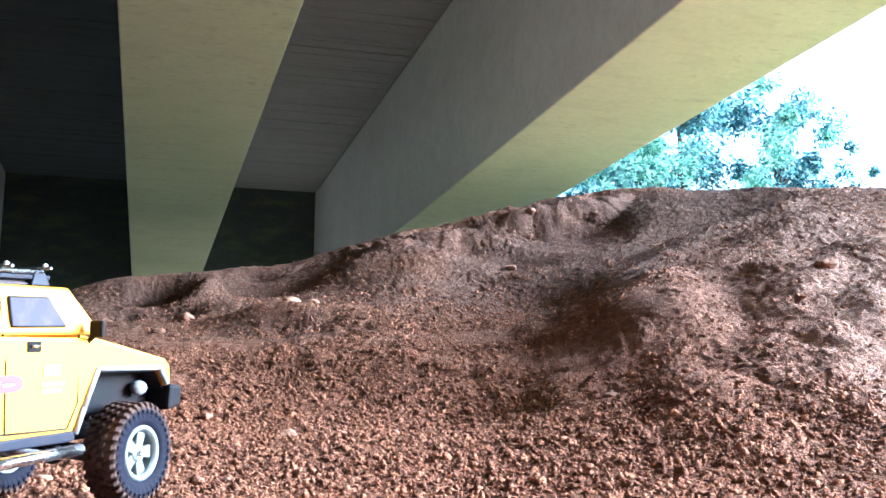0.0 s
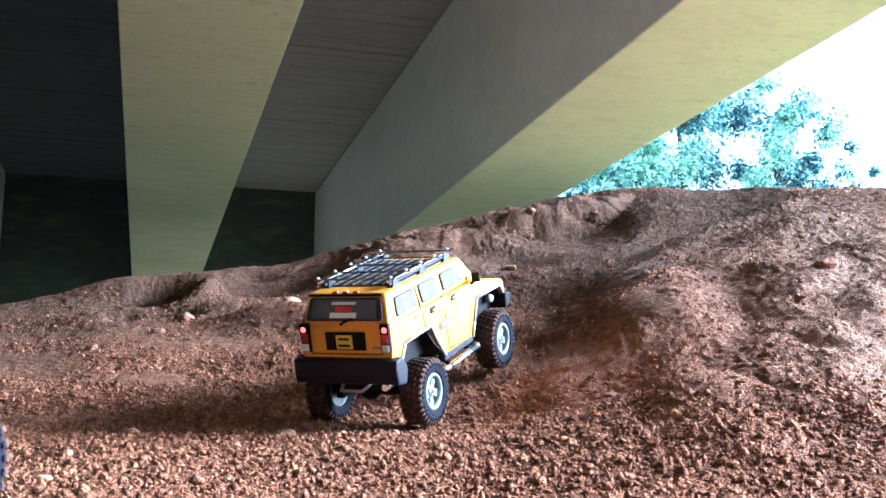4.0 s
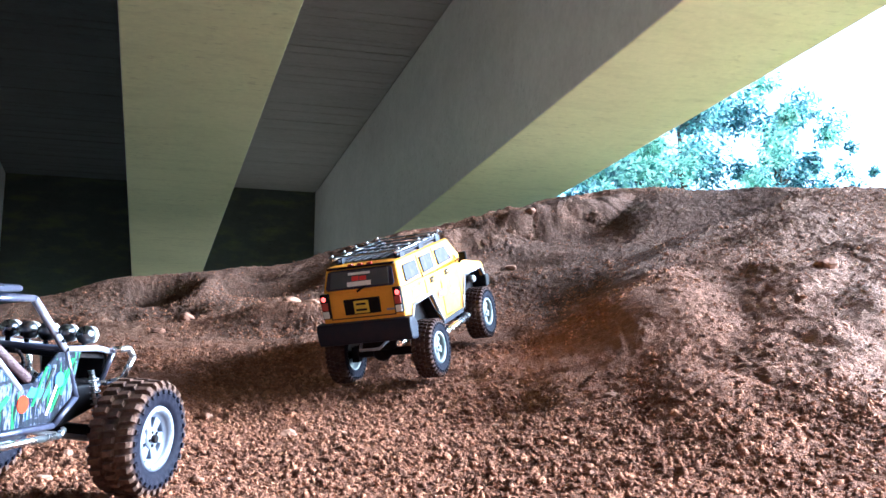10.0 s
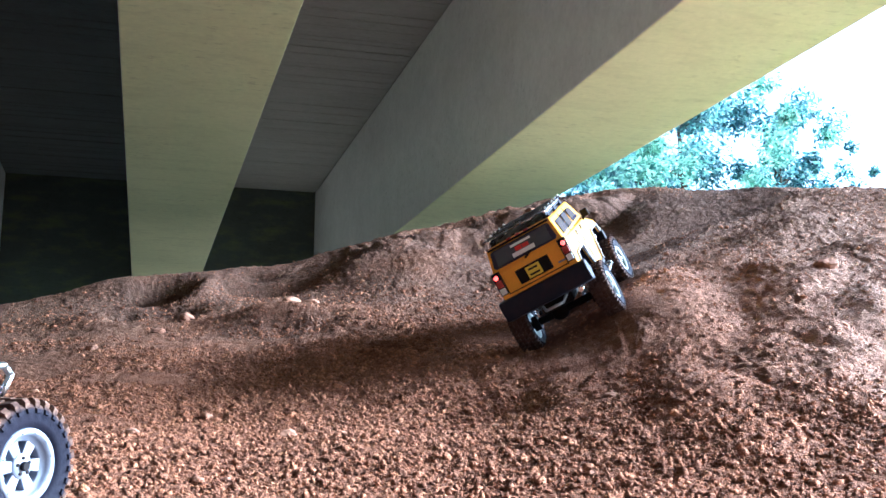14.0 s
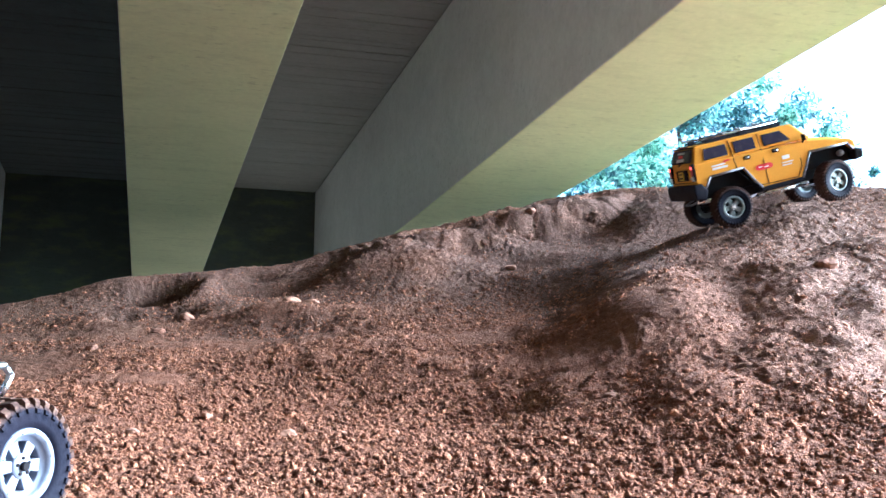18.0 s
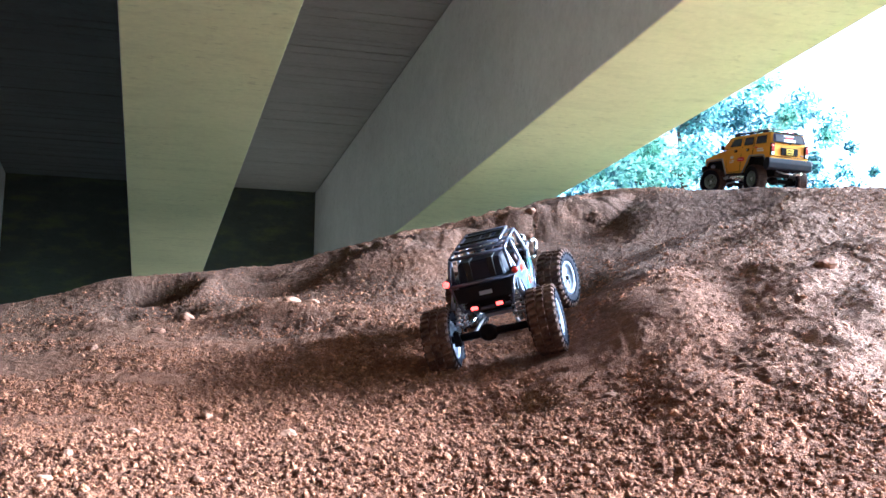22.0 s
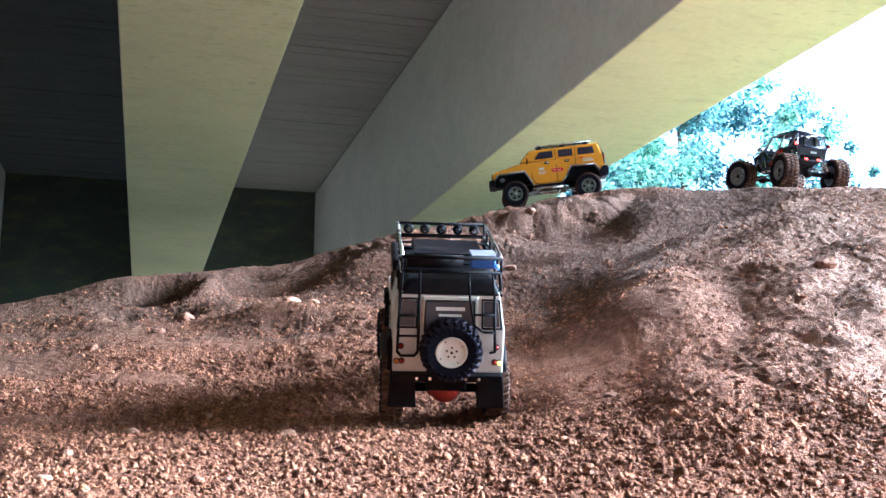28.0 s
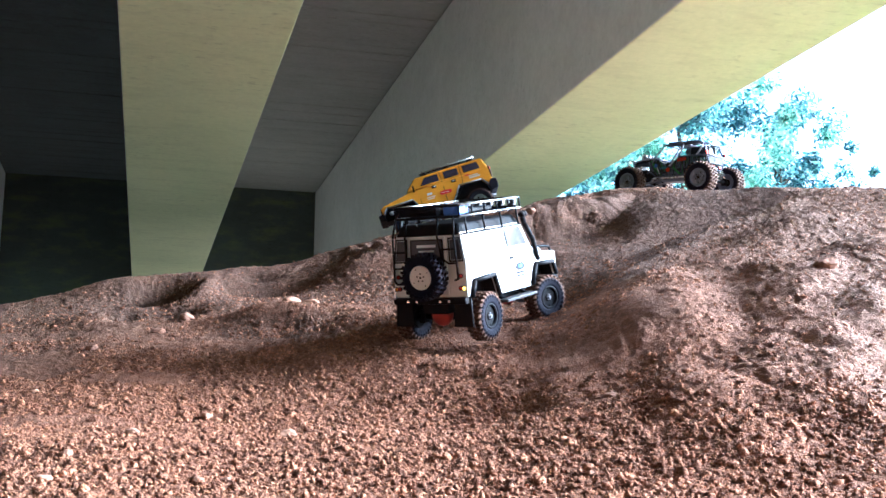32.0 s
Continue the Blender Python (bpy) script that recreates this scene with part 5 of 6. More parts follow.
        for k in range(5):
            c = Vector((-0.186, s * 0.070, 0.084)).lerp(Vector((-0.150, s * 0.054, 0.160)), 0.15 + 0.11 * k)
            piece("spring_coil", sh, MAT["grey_trim"], lambda bm: tube(bm, c - Vector((0.0007, 0, 0.0016)), c + Vector((0.0007, 0, 0.0016)), 0.0085, 12))
    # slatted black roof rack
    rk = piece("roof_rack", car, MAT["tube_paint"], lambda bm: bent(bm, [(-0.120, -0.044, 0.239), (0.024, -0.044, 0.240), (0.024, 0.044, 0.240), (-0.120, 0.044, 0.239), (-0.120, -0.044, 0.239)], 0.0036, 6), "flat slatted roof rack on a painted tube frame")
    for k in range(4):
        y = (k - 1.5) * 0.022
        piece("slat", rk, MAT["black"], lambda bm: box_bm(bm, (-0.118, y - 0.006, 0.2375), (0.022, y + 0.006, 0.2405), 0.001))
    for x in (-0.085, -0.01):
        piece("rack_strap", rk, MAT["seam"], lambda bm: box_bm(bm, (x - 0.007, -0.046, 0.2402), (x + 0.007, 0.046, 0.2432), 0.001))
    for s in (-1, 1):
        piece("battery_strap", car, MAT["seam"], lambda bm: box_bm(bm, (-0.166, s * 0.024 - 0.006, 0.158), (-0.082, s * 0.024 + 0.006, 0.216), 0.0015))
    # front hoop
    piece("front_bumper", car, MAT["chrome"], lambda bm: bent(bm, [(0.190, -0.060, 0.168), (0.206, -0.072, 0.170), (0.214, -0.074, 0.160), (0.206, -0.066, 0.132), (0.200, -0.050, 0.126), (0.200, 0.050, 0.126), (0.206, 0.066, 0.132), (0.214, 0.074, 0.160), (0.206, 0.072, 0.170), (0.190, 0.060, 0.168)], 0.0040, 8), "bright tube front bumper")
    piece("bonnet", car, MAT["black"], lambda bm: hull8(bm, [(0.086, -0.060, 0.164), (0.196, -0.046, 0.156), (0.196, 0.046, 0.156), (0.086, 0.060, 0.164)], [(0.090, -0.058, 0.176), (0.192, -0.044, 0.168), (0.192, 0.044, 0.168), (0.090, 0.058, 0.176)], 0.002))
    gr = piece("grille", car, MAT["black"], lambda bm: box_bm(bm, (0.198, -0.044, 0.130), (0.205, 0.044, 0.164), 0.002))
    for k in range(4):
        piece("grille_slot", gr, MAT["lamp_glass"], lambda bm: box_bm(bm, (0.2045, -0.035 + k * 0.020, 0.136), (0.2065, -0.025 + k * 0.020, 0.158), 0.001))
    for k in range(5):
        y = (k - 2) * 0.026
        ob = piece("spot_lamp", car, MAT["chrome_dark"], lambda bm: ball(bm, (0.142, y, 0.187), 0.0112, 2, (1.05, 1, 1)), "chrome round spot lamp")
        piece("lens", ob, MAT["lamp_glass"], lambda bm: tube(bm, (0.148, y, 0.187), (0.1545, y, 0.187), 0.0102, 16))
        piece("stalk", ob, MAT["black"], lambda bm: tube(bm, (0.140, y, 0.166), (0.141, y, 0.180), 0.003, 6))
    # rear tank, cover, seats
    piece("fuel_cell", car, MAT["navy"], lambda bm: hull8(bm, [(-0.168, -0.050, 0.160), (-0.085, -0.050, 0.160), (-0.085, 0.050, 0.160), (-0.168, 0.050, 0.160)], [(-0.158, -0.046, 0.214), (-0.085, -0.046, 0.214), (-0.085, 0.046, 0.214), (-0.158, 0.046, 0.214)], 0.010, 3), "rounded dark fuel cell")
    piece("tail_panel", car, MAT["black"], lambda bm: slab(bm, [(-0.184, 0.056, 0.138), (-0.184, -0.056, 0.138), (-0.180, -0.060, 0.168), (-0.180, 0.060, 0.168)], 0.003, 0.0006))
    bars(car, "tail_mark", MAT["grey_trim"], [(0.004, 0.0, 0.026, 0.008)], (-0.1865, 0, 0.152), (0, -1, 0), (0.1, 0, 1), "pale marks on the tail panel")
    for s in (-1, 1):
        seat = piece("seat", car, MAT["grey_trim"], lambda bm: box_bm(bm, (-0.062, s * 0.028 - 0.020, 0.128), (-0.010, s * 0.028 + 0.020, 0.140), 0.005))
        piece("backrest", seat, MAT["tube_paint"], lambda bm: hull8(bm, [(-0.070, s * 0.028 - 0.020, 0.135), (-0.056, s * 0.028 - 0.020, 0.135), (-0.056, s * 0.028 + 0.020, 0.135), (-0.070, s * 0.028 + 0.020, 0.135)], [(-0.084, s * 0.028 - 0.014, 0.212), (-0.074, s * 0.028 - 0.014, 0.212), (-0.074, s * 0.028 + 0.014, 0.212), (-0.084, s * 0.028 + 0.014, 0.212)], 0.004))
        lamp = piece("tail_lamp", car, MAT["black"], lambda bm: box_bm(bm, (-0.188, s * 0.026 - 0.011, 0.119), (-0.182, s * 0.026 + 0.011, 0.131), 0.0015))
        piece("lens", lamp, MAT["tail_glow"], lambda bm: box_bm(bm, (-0.1905, s * 0.026 - 0.007, 0.1215), (-0.1882, s * 0.026 + 0.007, 0.1285), 0.002), "lit red tail lamp lens")
        lamp = piece("side_lamp", car, MAT["black"], lambda bm: tube(bm, (-0.176, s * 0.070, 0.183), (-0.182, s * 0.071, 0.183), 0.0075, 12))
        piece("lens", lamp, MAT["tail_glow"] if s > 0 else MAT["red_lens"], lambda bm: ball(bm, (-0.183, s * 0.071, 0.183), 0.0068, 2, (0.6, 1, 1)), "round red lamp lens")

    def doll(bm):
        ball(bm, (-0.030, -0.028, 0.165), 0.024, 2, (0.8, 0.75, 1.1))
        ball(bm, (-0.030, -0.028, 0.205), 0.014, 2)
        bent(bm, [(-0.026, -0.050, 0.185), (0.004, -0.058, 0.160), (0.034, -0.056, 0.142)], 0.0062, 8)
        bent(bm, [(-0.026, -0.008, 0.182), (0.010, -0.012, 0.170), (0.040, -0.022, 0.162)], 0.0058, 8)
        bent(bm, [(-0.020, -0.036, 0.144), (0.024, -0.036, 0.148), (0.050, -0.036, 0.116)], 0.008, 8)
    piece("driver_doll", car, MAT["doll"], doll, "plain seated toy figure").modifiers.new("skin", "REMESH").voxel_size = 0.003
    piece("steering_wheel", car, MAT["black"], lambda bm: lathe_ring(bm, (0.044, -0.028, 0.158), 0.014, 0.0022))
    piece("skid_plate", car, MAT["silver"], lambda bm: hull8(bm, [(-0.060, -0.030, 0.072), (0.060, -0.030, 0.072), (0.060, 0.030, 0.072), (-0.060, 0.030, 0.072)], [(-0.080, -0.034, 0.084), (0.100, -0.034, 0.086), (0.100, 0.034, 0.086), (-0.080, 0.034, 0.084)], 0.002))
    axle_set(car, -0.18, R, 0.096, MAT["black"], MAT["black"])
    axle_set(car, 0.18, R, 0.096, MAT["black"], MAT["black"])
    wh = make_wheel(car, [(sx * 0.18, sy * 0.109, R) for sx in (-1, 1) for sy in (-1, 1)], R, 0.058, 0.0385, MAT["tyre_buggy"], MAT["silver"], MAT["black"], 28, 0.0060, 3, 6, 12, 0.014, 0.42, "muddy chunky-lugged rubber tyre", "silver beadlock wheel with bolts", 0.66)
    tagged(car, "radio-controlled tube-frame rock crawler toy with camouflage panels", "toy car")
    return car, wh


MAT["doll"] = paint("plain toy plastic", (0.09, 0.055, 0.06), 0.5, 0.0, 0.05)
buggy, buggy_wheels = build_buggy()
# ---- white toy expedition truck ----
def build_truck():
    car = new("toy_truck")
    R = 0.054
    Y = 0.093
    low = [(-0.212, 0.104), (-0.210, 0.186), (0.092, 0.186), (0.092, 0.170), (0.214, 0.160), (0.218, 0.118), (0.206, 0.104), (0.192, 0.134), (0.104, 0.136), (0.082, 0.090), (-0.080, 0.092), (-0.098, 0.136), (-0.184, 0.134), (-0.200, 0.104)]
    piece("body", car, MAT["white"], lambda bm: prism(bm, low, -Y, Y, 0.003), "white toy truck body shell")
    zb, zt = 0.184, 0.243
    piece("cabin", car, MAT["white"], lambda bm: hull8(bm, [(-0.210, -0.092, zb), (0.094, -0.092, zb), (0.094, 0.092, zb), (-0.210, 0.092, zb)], [(-0.207, -0.082, zt), (0.064, -0.082, zt), (0.064, 0.082, zt), (-0.207, 0.082, zt)], 0.003))
    piece("roof", car, MAT["black"], lambda bm: hull8(bm, [(-0.211, -0.084, zt - 0.006), (0.066, -0.084, zt - 0.006), (0.066, 0.084, zt - 0.006), (-0.211, 0.084, zt - 0.006)], [(-0.198, -0.072, 0.262), (0.052, -0.072, 0.262), (0.052, 0.072, 0.262), (-0.198, 0.072, 0.262)], 0.007, 3), "black roof with rounded edges")
    piece("inner_fender", car, MAT["black"], lambda bm: box_bm(bm, (-0.196, -0.060, 0.088), (0.200, 0.060, 0.134), 0.003))
    arch_liner(car, [(-0.200, 0.104), (-0.184, 0.134), (-0.098, 0.136), (-0.080, 0.092)], 0.0885)
    arch_liner(car, [(0.082, 0.090), (0.104, 0.136), (0.192, 0.134), (0.206, 0.104)], 0.0885)
    piece("chassis", car, MAT["black"], lambda bm: box_bm(bm, (-0.20, -0.034, 0.066), (0.19, 0.034, 0.094), 0.003))
    piece("bonnet", car, MAT["grey_trim"], lambda bm: hull8(bm, [(0.096, -0.066, 0.166), (0.210, -0.062, 0.158), (0.210, 0.062, 0.158), (0.096, 0.066, 0.166)], [(0.098, -0.060, 0.181), (0.204, -0.056, 0.171), (0.204, 0.056, 0.171), (0.098, 0.060, 0.181)], 0.003), "grey bonnet with black trim")
    piece("windscreen", car, MAT["window"], lambda bm: slab(bm, [(0.0945, -0.078, 0.190), (0.0945, 0.078, 0.190), (0.0680, 0.070, 0.236), (0.0680, -0.070, 0.236)], 0.0014, 0.0005))

    def flank(s, x, z, out=0.0015):
        y = Y if z < zb else 0.092 - 0.010 * (z - zb) / (zt - zb)
        return (x, s * (y + out), z)

    for s in (-1, 1):
        turn = -1 if s > 0 else 1
        piece("door_window", car, MAT["window_black"], lambda bm: slab(bm, [flank(s, -0.022, 0.192), flank(s, 0.070, 0.192), flank(s, 0.052, 0.233), flank(s, -0.022, 0.233)][::turn], 0.0012, 0.0005))
        piece("alpine_panel", car, MAT["white"], lambda bm: box_bm(bm, (-0.196, s * 0.089 - 0.003, 0.150), (-0.036, s * 0.089 + 0.0035, 0.180), 0.0012))
        dec = piece("flag_sticker", car, MAT["white_sticker"], lambda bm: slab(bm, [flank(s, -0.160, 0.190), flank(s, -0.058, 0.190), flank(s, -0.058, 0.228), flank(s, -0.160, 0.228)][::turn], 0.0008), "pale sticker on the rear flank")
        if s < 0:
            piece("red_band", dec, MAT["red_sticker"], lambda bm: slab(bm, [flank(s, -0.156, 0.209, 0.0024), flank(s, -0.104, 0.209, 0.0024), flank(s, -0.104, 0.220, 0.0024), flank(s, -0.156, 0.220, 0.0024)], 0.0005))
            piece("grey_band", dec, MAT["tube_white"], lambda bm: slab(bm, [flank(s, -0.156, 0.192, 0.0024), flank(s, -0.104, 0.192, 0.0024), flank(s, -0.104, 0.207, 0.0024), flank(s, -0.156, 0.207, 0.0024)], 0.0005))
            piece("blue_band", dec, MAT["tube_paint"], lambda bm: slab(bm, [flank(s, -0.098, 0.192, 0.0024), flank(s, -0.062, 0.192, 0.0024), flank(s, -0.062, 0.226, 0.0024), flank(s, -0.098, 0.226, 0.0024)], 0.0005))
        em = piece("door_emblem", car, MAT["navy"], lambda bm: slab(bm, [(0.004, s * (Y + 0.001), 0.142), (0.016, s * (Y + 0.001), 0.134), (0.040, s * (Y + 0.001), 0.134), (0.052, s * (Y + 0.001), 0.142), (0.040, s * (Y + 0.001), 0.152), (0.016, s * (Y + 0.001), 0.152)][::turn], 0.0006), "dark oval emblem on the door")
        piece("emblem_centre", em, MAT["cyan_sticker"], lambda bm: slab(bm, [(0.020, s * (Y + 0.0018), 0.140), (0.036, s * (Y + 0.0018), 0.140), (0.036, s * (Y + 0.0018), 0.147), (0.020, s * (Y + 0.0018), 0.147)][::turn], 0.0005), "small pale blue mark")
        bars(em, "emblem_mark", MAT["navy"], [(0, -0.011, 0.046, 0.005), (0, -0.018, 0.040, 0.004)], (0.028, s * (Y + 0.001), 0.140), (1, 0, 0) if s < 0 else (-1, 0, 0), (0, 0, 1))
        piece("door_seam", car, MAT["seam"], lambda bm: bent(bm, [flank(s, -0.028, 0.236, 0.0), flank(s, -0.030, 0.150, 0.0), flank(s, -0.030, 0.098, 0.0), flank(s, 0.078, 0.098, 0.0), flank(s, 0.088, 0.130, 0.0), flank(s, 0.090, 0.186, 0.0)], 0.0010, 5))
        piece("door_handle", car, MAT["black"], lambda bm: box_bm(bm, (-0.018, s * (Y + 0.001) - 0.0015, 0.163), (0.000, s * (Y + 0.001) + 0.0015, 0.169), 0.001))
        for arch in ([(-0.199, 0.102), (-0.185, 0.136), (-0.098, 0.139), (-0.079, 0.092)], [(0.081, 0.092), (0.103, 0.139), (0.193, 0.136), (0.208, 0.104)]):
            piece("wheel_arch", car, MAT["black"], lambda bm: bent(bm, [(x, s * (Y + 0.003), z) for x, z in arch], 0.0055, 8), "black flared wheel arch")
        st = piece("side_step", car, MAT["step"], lambda bm: box_bm(bm, (-0.070, s * 0.098 - 0.012, 0.072), (0.076, s * 0.098 + 0.012, 0.079), 0.002))
        for x in (-0.05, 0.055):
            piece("bracket", st, MAT["black"], lambda bm: tube(bm, (x, s * 0.06, 0.088), (x, s * 0.096, 0.076), 0.004, 6))
        # tail lamps, mud flaps
        for k, (y, z, mat) in enumerate(((0.078, 0.124, "red_lens"), (0.0865, 0.1235, "amber_glow" if s < 0 else "amber"), (0.080, 0.150, "red_lens"))):
            lp = piece("tail_lamp", car, MAT["black"], lambda bm: tube(bm, (-0.2125, s * y, z), (-0.2155, s * y, z), 0.0052, 12))
            piece("lens", lp, MAT[mat], lambda bm: ball(bm, (-0.2158, s * y, z), 0.0044, 1, (0.6, 1, 1)))
        piece("mud_flap", car, MAT["black"], lambda bm: hull8(bm, [(-0.210, s * 0.075 - 0.024, 0.040), (-0.204, s * 0.075 - 0.024, 0.040), (-0.204, s * 0.075 + 0.024, 0.040), (-0.210, s * 0.075 + 0.024, 0.040)], [(-0.206, s * 0.075 - 0.020, 0.104), (-0.200, s * 0.075 - 0.020, 0.104), (-0.200, s * 0.075 + 0.020, 0.104), (-0.206, s * 0.075 + 0.020, 0.104)], 0.002))
        piece("rear_side_window", car, MAT["window_grey"], lambda bm: slab(bm, [(-0.2115, s * 0.084, 0.185), (-0.2115, s * 0.058, 0.185), (-0.2092, s * 0.056, 0.228), (-0.2092, s * 0.078, 0.228)][::1 if s > 0 else -1], 0.0014, 0.0004))
        piece("window_frame", car, MAT["black"], lambda bm: bent(bm, [(-0.2128, s * 0.087, 0.182), (-0.2128, s * 0.055, 0.182), (-0.2105, s * 0.053, 0.231), (-0.2105, s * 0.081, 0.231), (-0.2128, s * 0.087, 0.182)], 0.0016, 5))
        piece("headlight", car, MAT["lamp_glass"], lambda bm: tube(bm, (0.212, s * 0.060, 0.138), (0.221, s * 0.060, 0.138), 0.012, 16))
        piece("roof_gutter", car, MAT["black"], lambda bm: tube(bm, (-0.206, s * 0.084, 0.238), (0.064, s * 0.084, 0.238), 0.0022, 6))
    # rear door with window, spare wheel, bumper
    dr = piece("rear_door", car, MAT["white"], lambda bm: slab(bm, [(-0.2115, 0.048, 0.110), (-0.2115, -0.048, 0.110), (-0.2080, -0.046, 0.236), (-0.2080, 0.046, 0.236)], 0.004, 0.0015))
    piece("door_glass", dr, MAT["window_grey"], lambda bm: slab(bm, [(-0.2161, 0.043, 0.174), (-0.2161, -0.043, 0.174), (-0.2131, -0.041, 0.229), (-0.2131, 0.041, 0.229)], 0.0012, 0.0004), "smoked rear door glass")
    bars(car, "window_mark", MAT["white_sticker"], [(0, 0.008, 0.048, 0.006), (0, -0.003, 0.038, 0.004)], (-0.2165, 0, 0.208), (0, -1, 0), (0.055, 0, 1), "pale marks on the rear glass")
    piece("glass_frame", dr, MAT["black"], lambda bm: bent(bm, [(-0.2168, 0.042, 0.178), (-0.2168, -0.042, 0.178), (-0.2140, -0.040, 0.229), (-0.2140, 0.040, 0.229), (-0.2168, 0.042, 0.178)], 0.0015, 5))
    piece("rear_bumper", car, MAT["black"], lambda bm: prism(bm, [(-0.222, 0.090), (-0.224, 0.103), (-0.196, 0.106), (-0.192, 0.090)], -0.092, 0.092, 0.003))
    for y in (-0.052, -0.03, 0.03, 0.052):
        piece("bumper_bolt", car, MAT["chrome"], lambda bm: tube(bm, (-0.2215, y, 0.097), (-0.2262, y, 0.097), 0.0030, 6))
    sp = piece("spare_tyre", car, MAT["tyre_clean"], lambda bm: tyre_bm(bm, 0.052, 0.036, 0.0262, 26, 0.005, 3), "clean black spare tyre", pose(-0.236, -0.002, 0.152, 0, 0, -90))
    piece("spare_rim", sp, MAT["white"], lambda bm: (lathe(bm, [(0.0268, -0.012), (0.0262, -0.017), (0.0245, -0.0178), (0.0225, -0.014), (0.012, -0.0155), (0.0045, -0.0155), (0.0001, -0.0155)], 36)), "white steel wheel")

    def holes(bm):
        for k in range(5):
            a = 2 * math.pi * k / 5 + 0.3
            tube(bm, (0.0085 * math.cos(a), -0.0162, 0.0085 * math.sin(a)), (0.0085 * math.cos(a), -0.0148, 0.0085 * math.sin(a)), 0.0019, 8)
        tube(bm, (0, -0.0162, 0), (0, -0.0148, 0), 0.0024, 8)
        for k in range(4):
            a = 2 * math.pi * k / 4 + 0.5
            tube(bm, (0.0205 * math.cos(a), -0.0152, 0.0205 * math.sin(a)), (0.0205 * math.cos(a + 0.12), -0.0152, 0.0205 * math.sin(a + 0.12)), 0.0011, 5)
    piece("wheel_hole", sp, MAT["black"], holes)
    piece("spare_carrier", car, MAT["black"], lambda bm: tube(bm, (-0.208, -0.002, 0.152), (-0.232, -0.002, 0.152), 0.010, 10))
    # tube guards down the tail, hung from the rack
    lg = piece("rear_ladder", car, MAT["black"], lambda bm: bent(bm, [(-0.206, 0.080, 0.276), (-0.218, 0.084, 0.236), (-0.220, 0.086, 0.142), (-0.220, 0.080, 0.135), (-0.220, 0.058, 0.135), (-0.220, 0.052, 0.142), (-0.218, 0.052, 0.236), (-0.206, 0.052, 0.276)], 0.0024, 8), "black tube ladder hung from the rack")
    for z in (0.169, 0.204):
        piece("rung", lg, MAT["black"], lambda bm: tube(bm, (-0.219, 0.052, z), (-0.219, 0.085, z), 0.0021, 6))
    rg = piece("tail_guard", car, MAT["black"], lambda bm: bent(bm, [(-0.206, -0.068, 0.276), (-0.218, -0.072, 0.236), (-0.220, -0.077, 0.144), (-0.220, -0.068, 0.142)], 0.0024, 8), "black tube guard hung from the rack")
    piece("guard_tube", rg, MAT["black"], lambda bm: bent(bm, [(-0.206, -0.028, 0.276), (-0.219, -0.031, 0.236), (-0.221, -0.040, 0.190), (-0.221, -0.056, 0.178), (-0.220, -0.075, 0.178)], 0.0022, 8))
    piece("guard_tube", rg, MAT["black"], lambda bm: tube(bm, (-0.220, -0.036, 0.208), (-0.220, -0.073, 0.208), 0.0021, 6))
    piece("red_diff_cover", car, MAT["red_metal"], lambda bm: ball(bm, (-0.172, 0.0, 0.060), 0.026, 2, (0.8, 1.0, 0.95)), "red painted diff cover")
    # roof rack
    zr0, zr1 = 0.276, 0.300
    xa, xb, yk = -0.204, 0.070, 0.082
    for z, mat in ((zr0, "chrome"), (zr1, "chrome")):
        for s in (-1, 1):
            piece("rack_rail", car, MAT[mat], lambda bm: tube(bm, (xa, s * yk, z), (xb, s * yk, z), 0.0030, 8), "bright rack rail")
        for x in (xa, xb):
            piece("rack_rail", car, MAT["black"], lambda bm: tube(bm, (x, -yk, z), (x, yk, z), 0.0030, 8))
    for i in range(6):
        x = xa + (xb - xa) * i / 5
        for s in (-1, 1):
            piece("rack_post", car, MAT["black"], lambda bm: tube(bm, (x, s * yk, zr0), (x, s * yk, zr1), 0.0022, 6))
        piece("rack_slat", car, MAT["black"], lambda bm: tube(bm, (x, -yk, zr0), (x, yk, zr0), 0.0022, 6))
    for i in range(4):
        x = xa + 0.02 + (xb - xa - 0.04) * i / 3
        for s in (-1, 1):
            piece("rack_leg", car, MAT["black"], lambda bm: tube(bm, (x, s * 0.086, 0.240), (x, s * yk, zr0), 0.0026, 6))
    for k in range(5):
        y = (k - 2) * 0.031
        lp = piece("spot_lamp", car, MAT["black"], lambda bm: ball(bm, (xb - 0.006, y, 0.291), 0.0100, 2, (0.9, 1, 1)), "black spot lamp on the rack")
        piece("bracket", lp, MAT["chrome"], lambda bm: tube(bm, (xb - 0.0155, y, 0.291), (xb - 0.017, y, 0.291), 0.0045, 10))
        piece("lens", lp, MAT["lamp_glass"], lambda bm: tube(bm, (xb - 0.002, y, 0.291), (xb + 0.006, y, 0.291), 0.0098, 14))
    piece("lamp_bar", car, MAT["black"], lambda bm: box_bm(bm, (xb - 0.014, -0.080, 0.279), (xb - 0.010, 0.080, 0.283), 0.001))
    bx = piece("rack_box", car, MAT["blue_sticker"], lambda bm: box_bm(bm, (-0.190, -0.074, 0.279), (-0.150, -0.034, 0.299), 0.002), "small blue box with a pale lid")
    piece("lid", bx, MAT["tube_white"], lambda bm: box_bm(bm, (-0.191, -0.075, 0.2985), (-0.149, -0.033, 0.302), 0.001))
    piece("cargo_roll", car, MAT["black"], lambda bm: tube(bm, (-0.188, -0.020, 0.290), (-0.188, 0.074, 0.290), 0.011, 12))
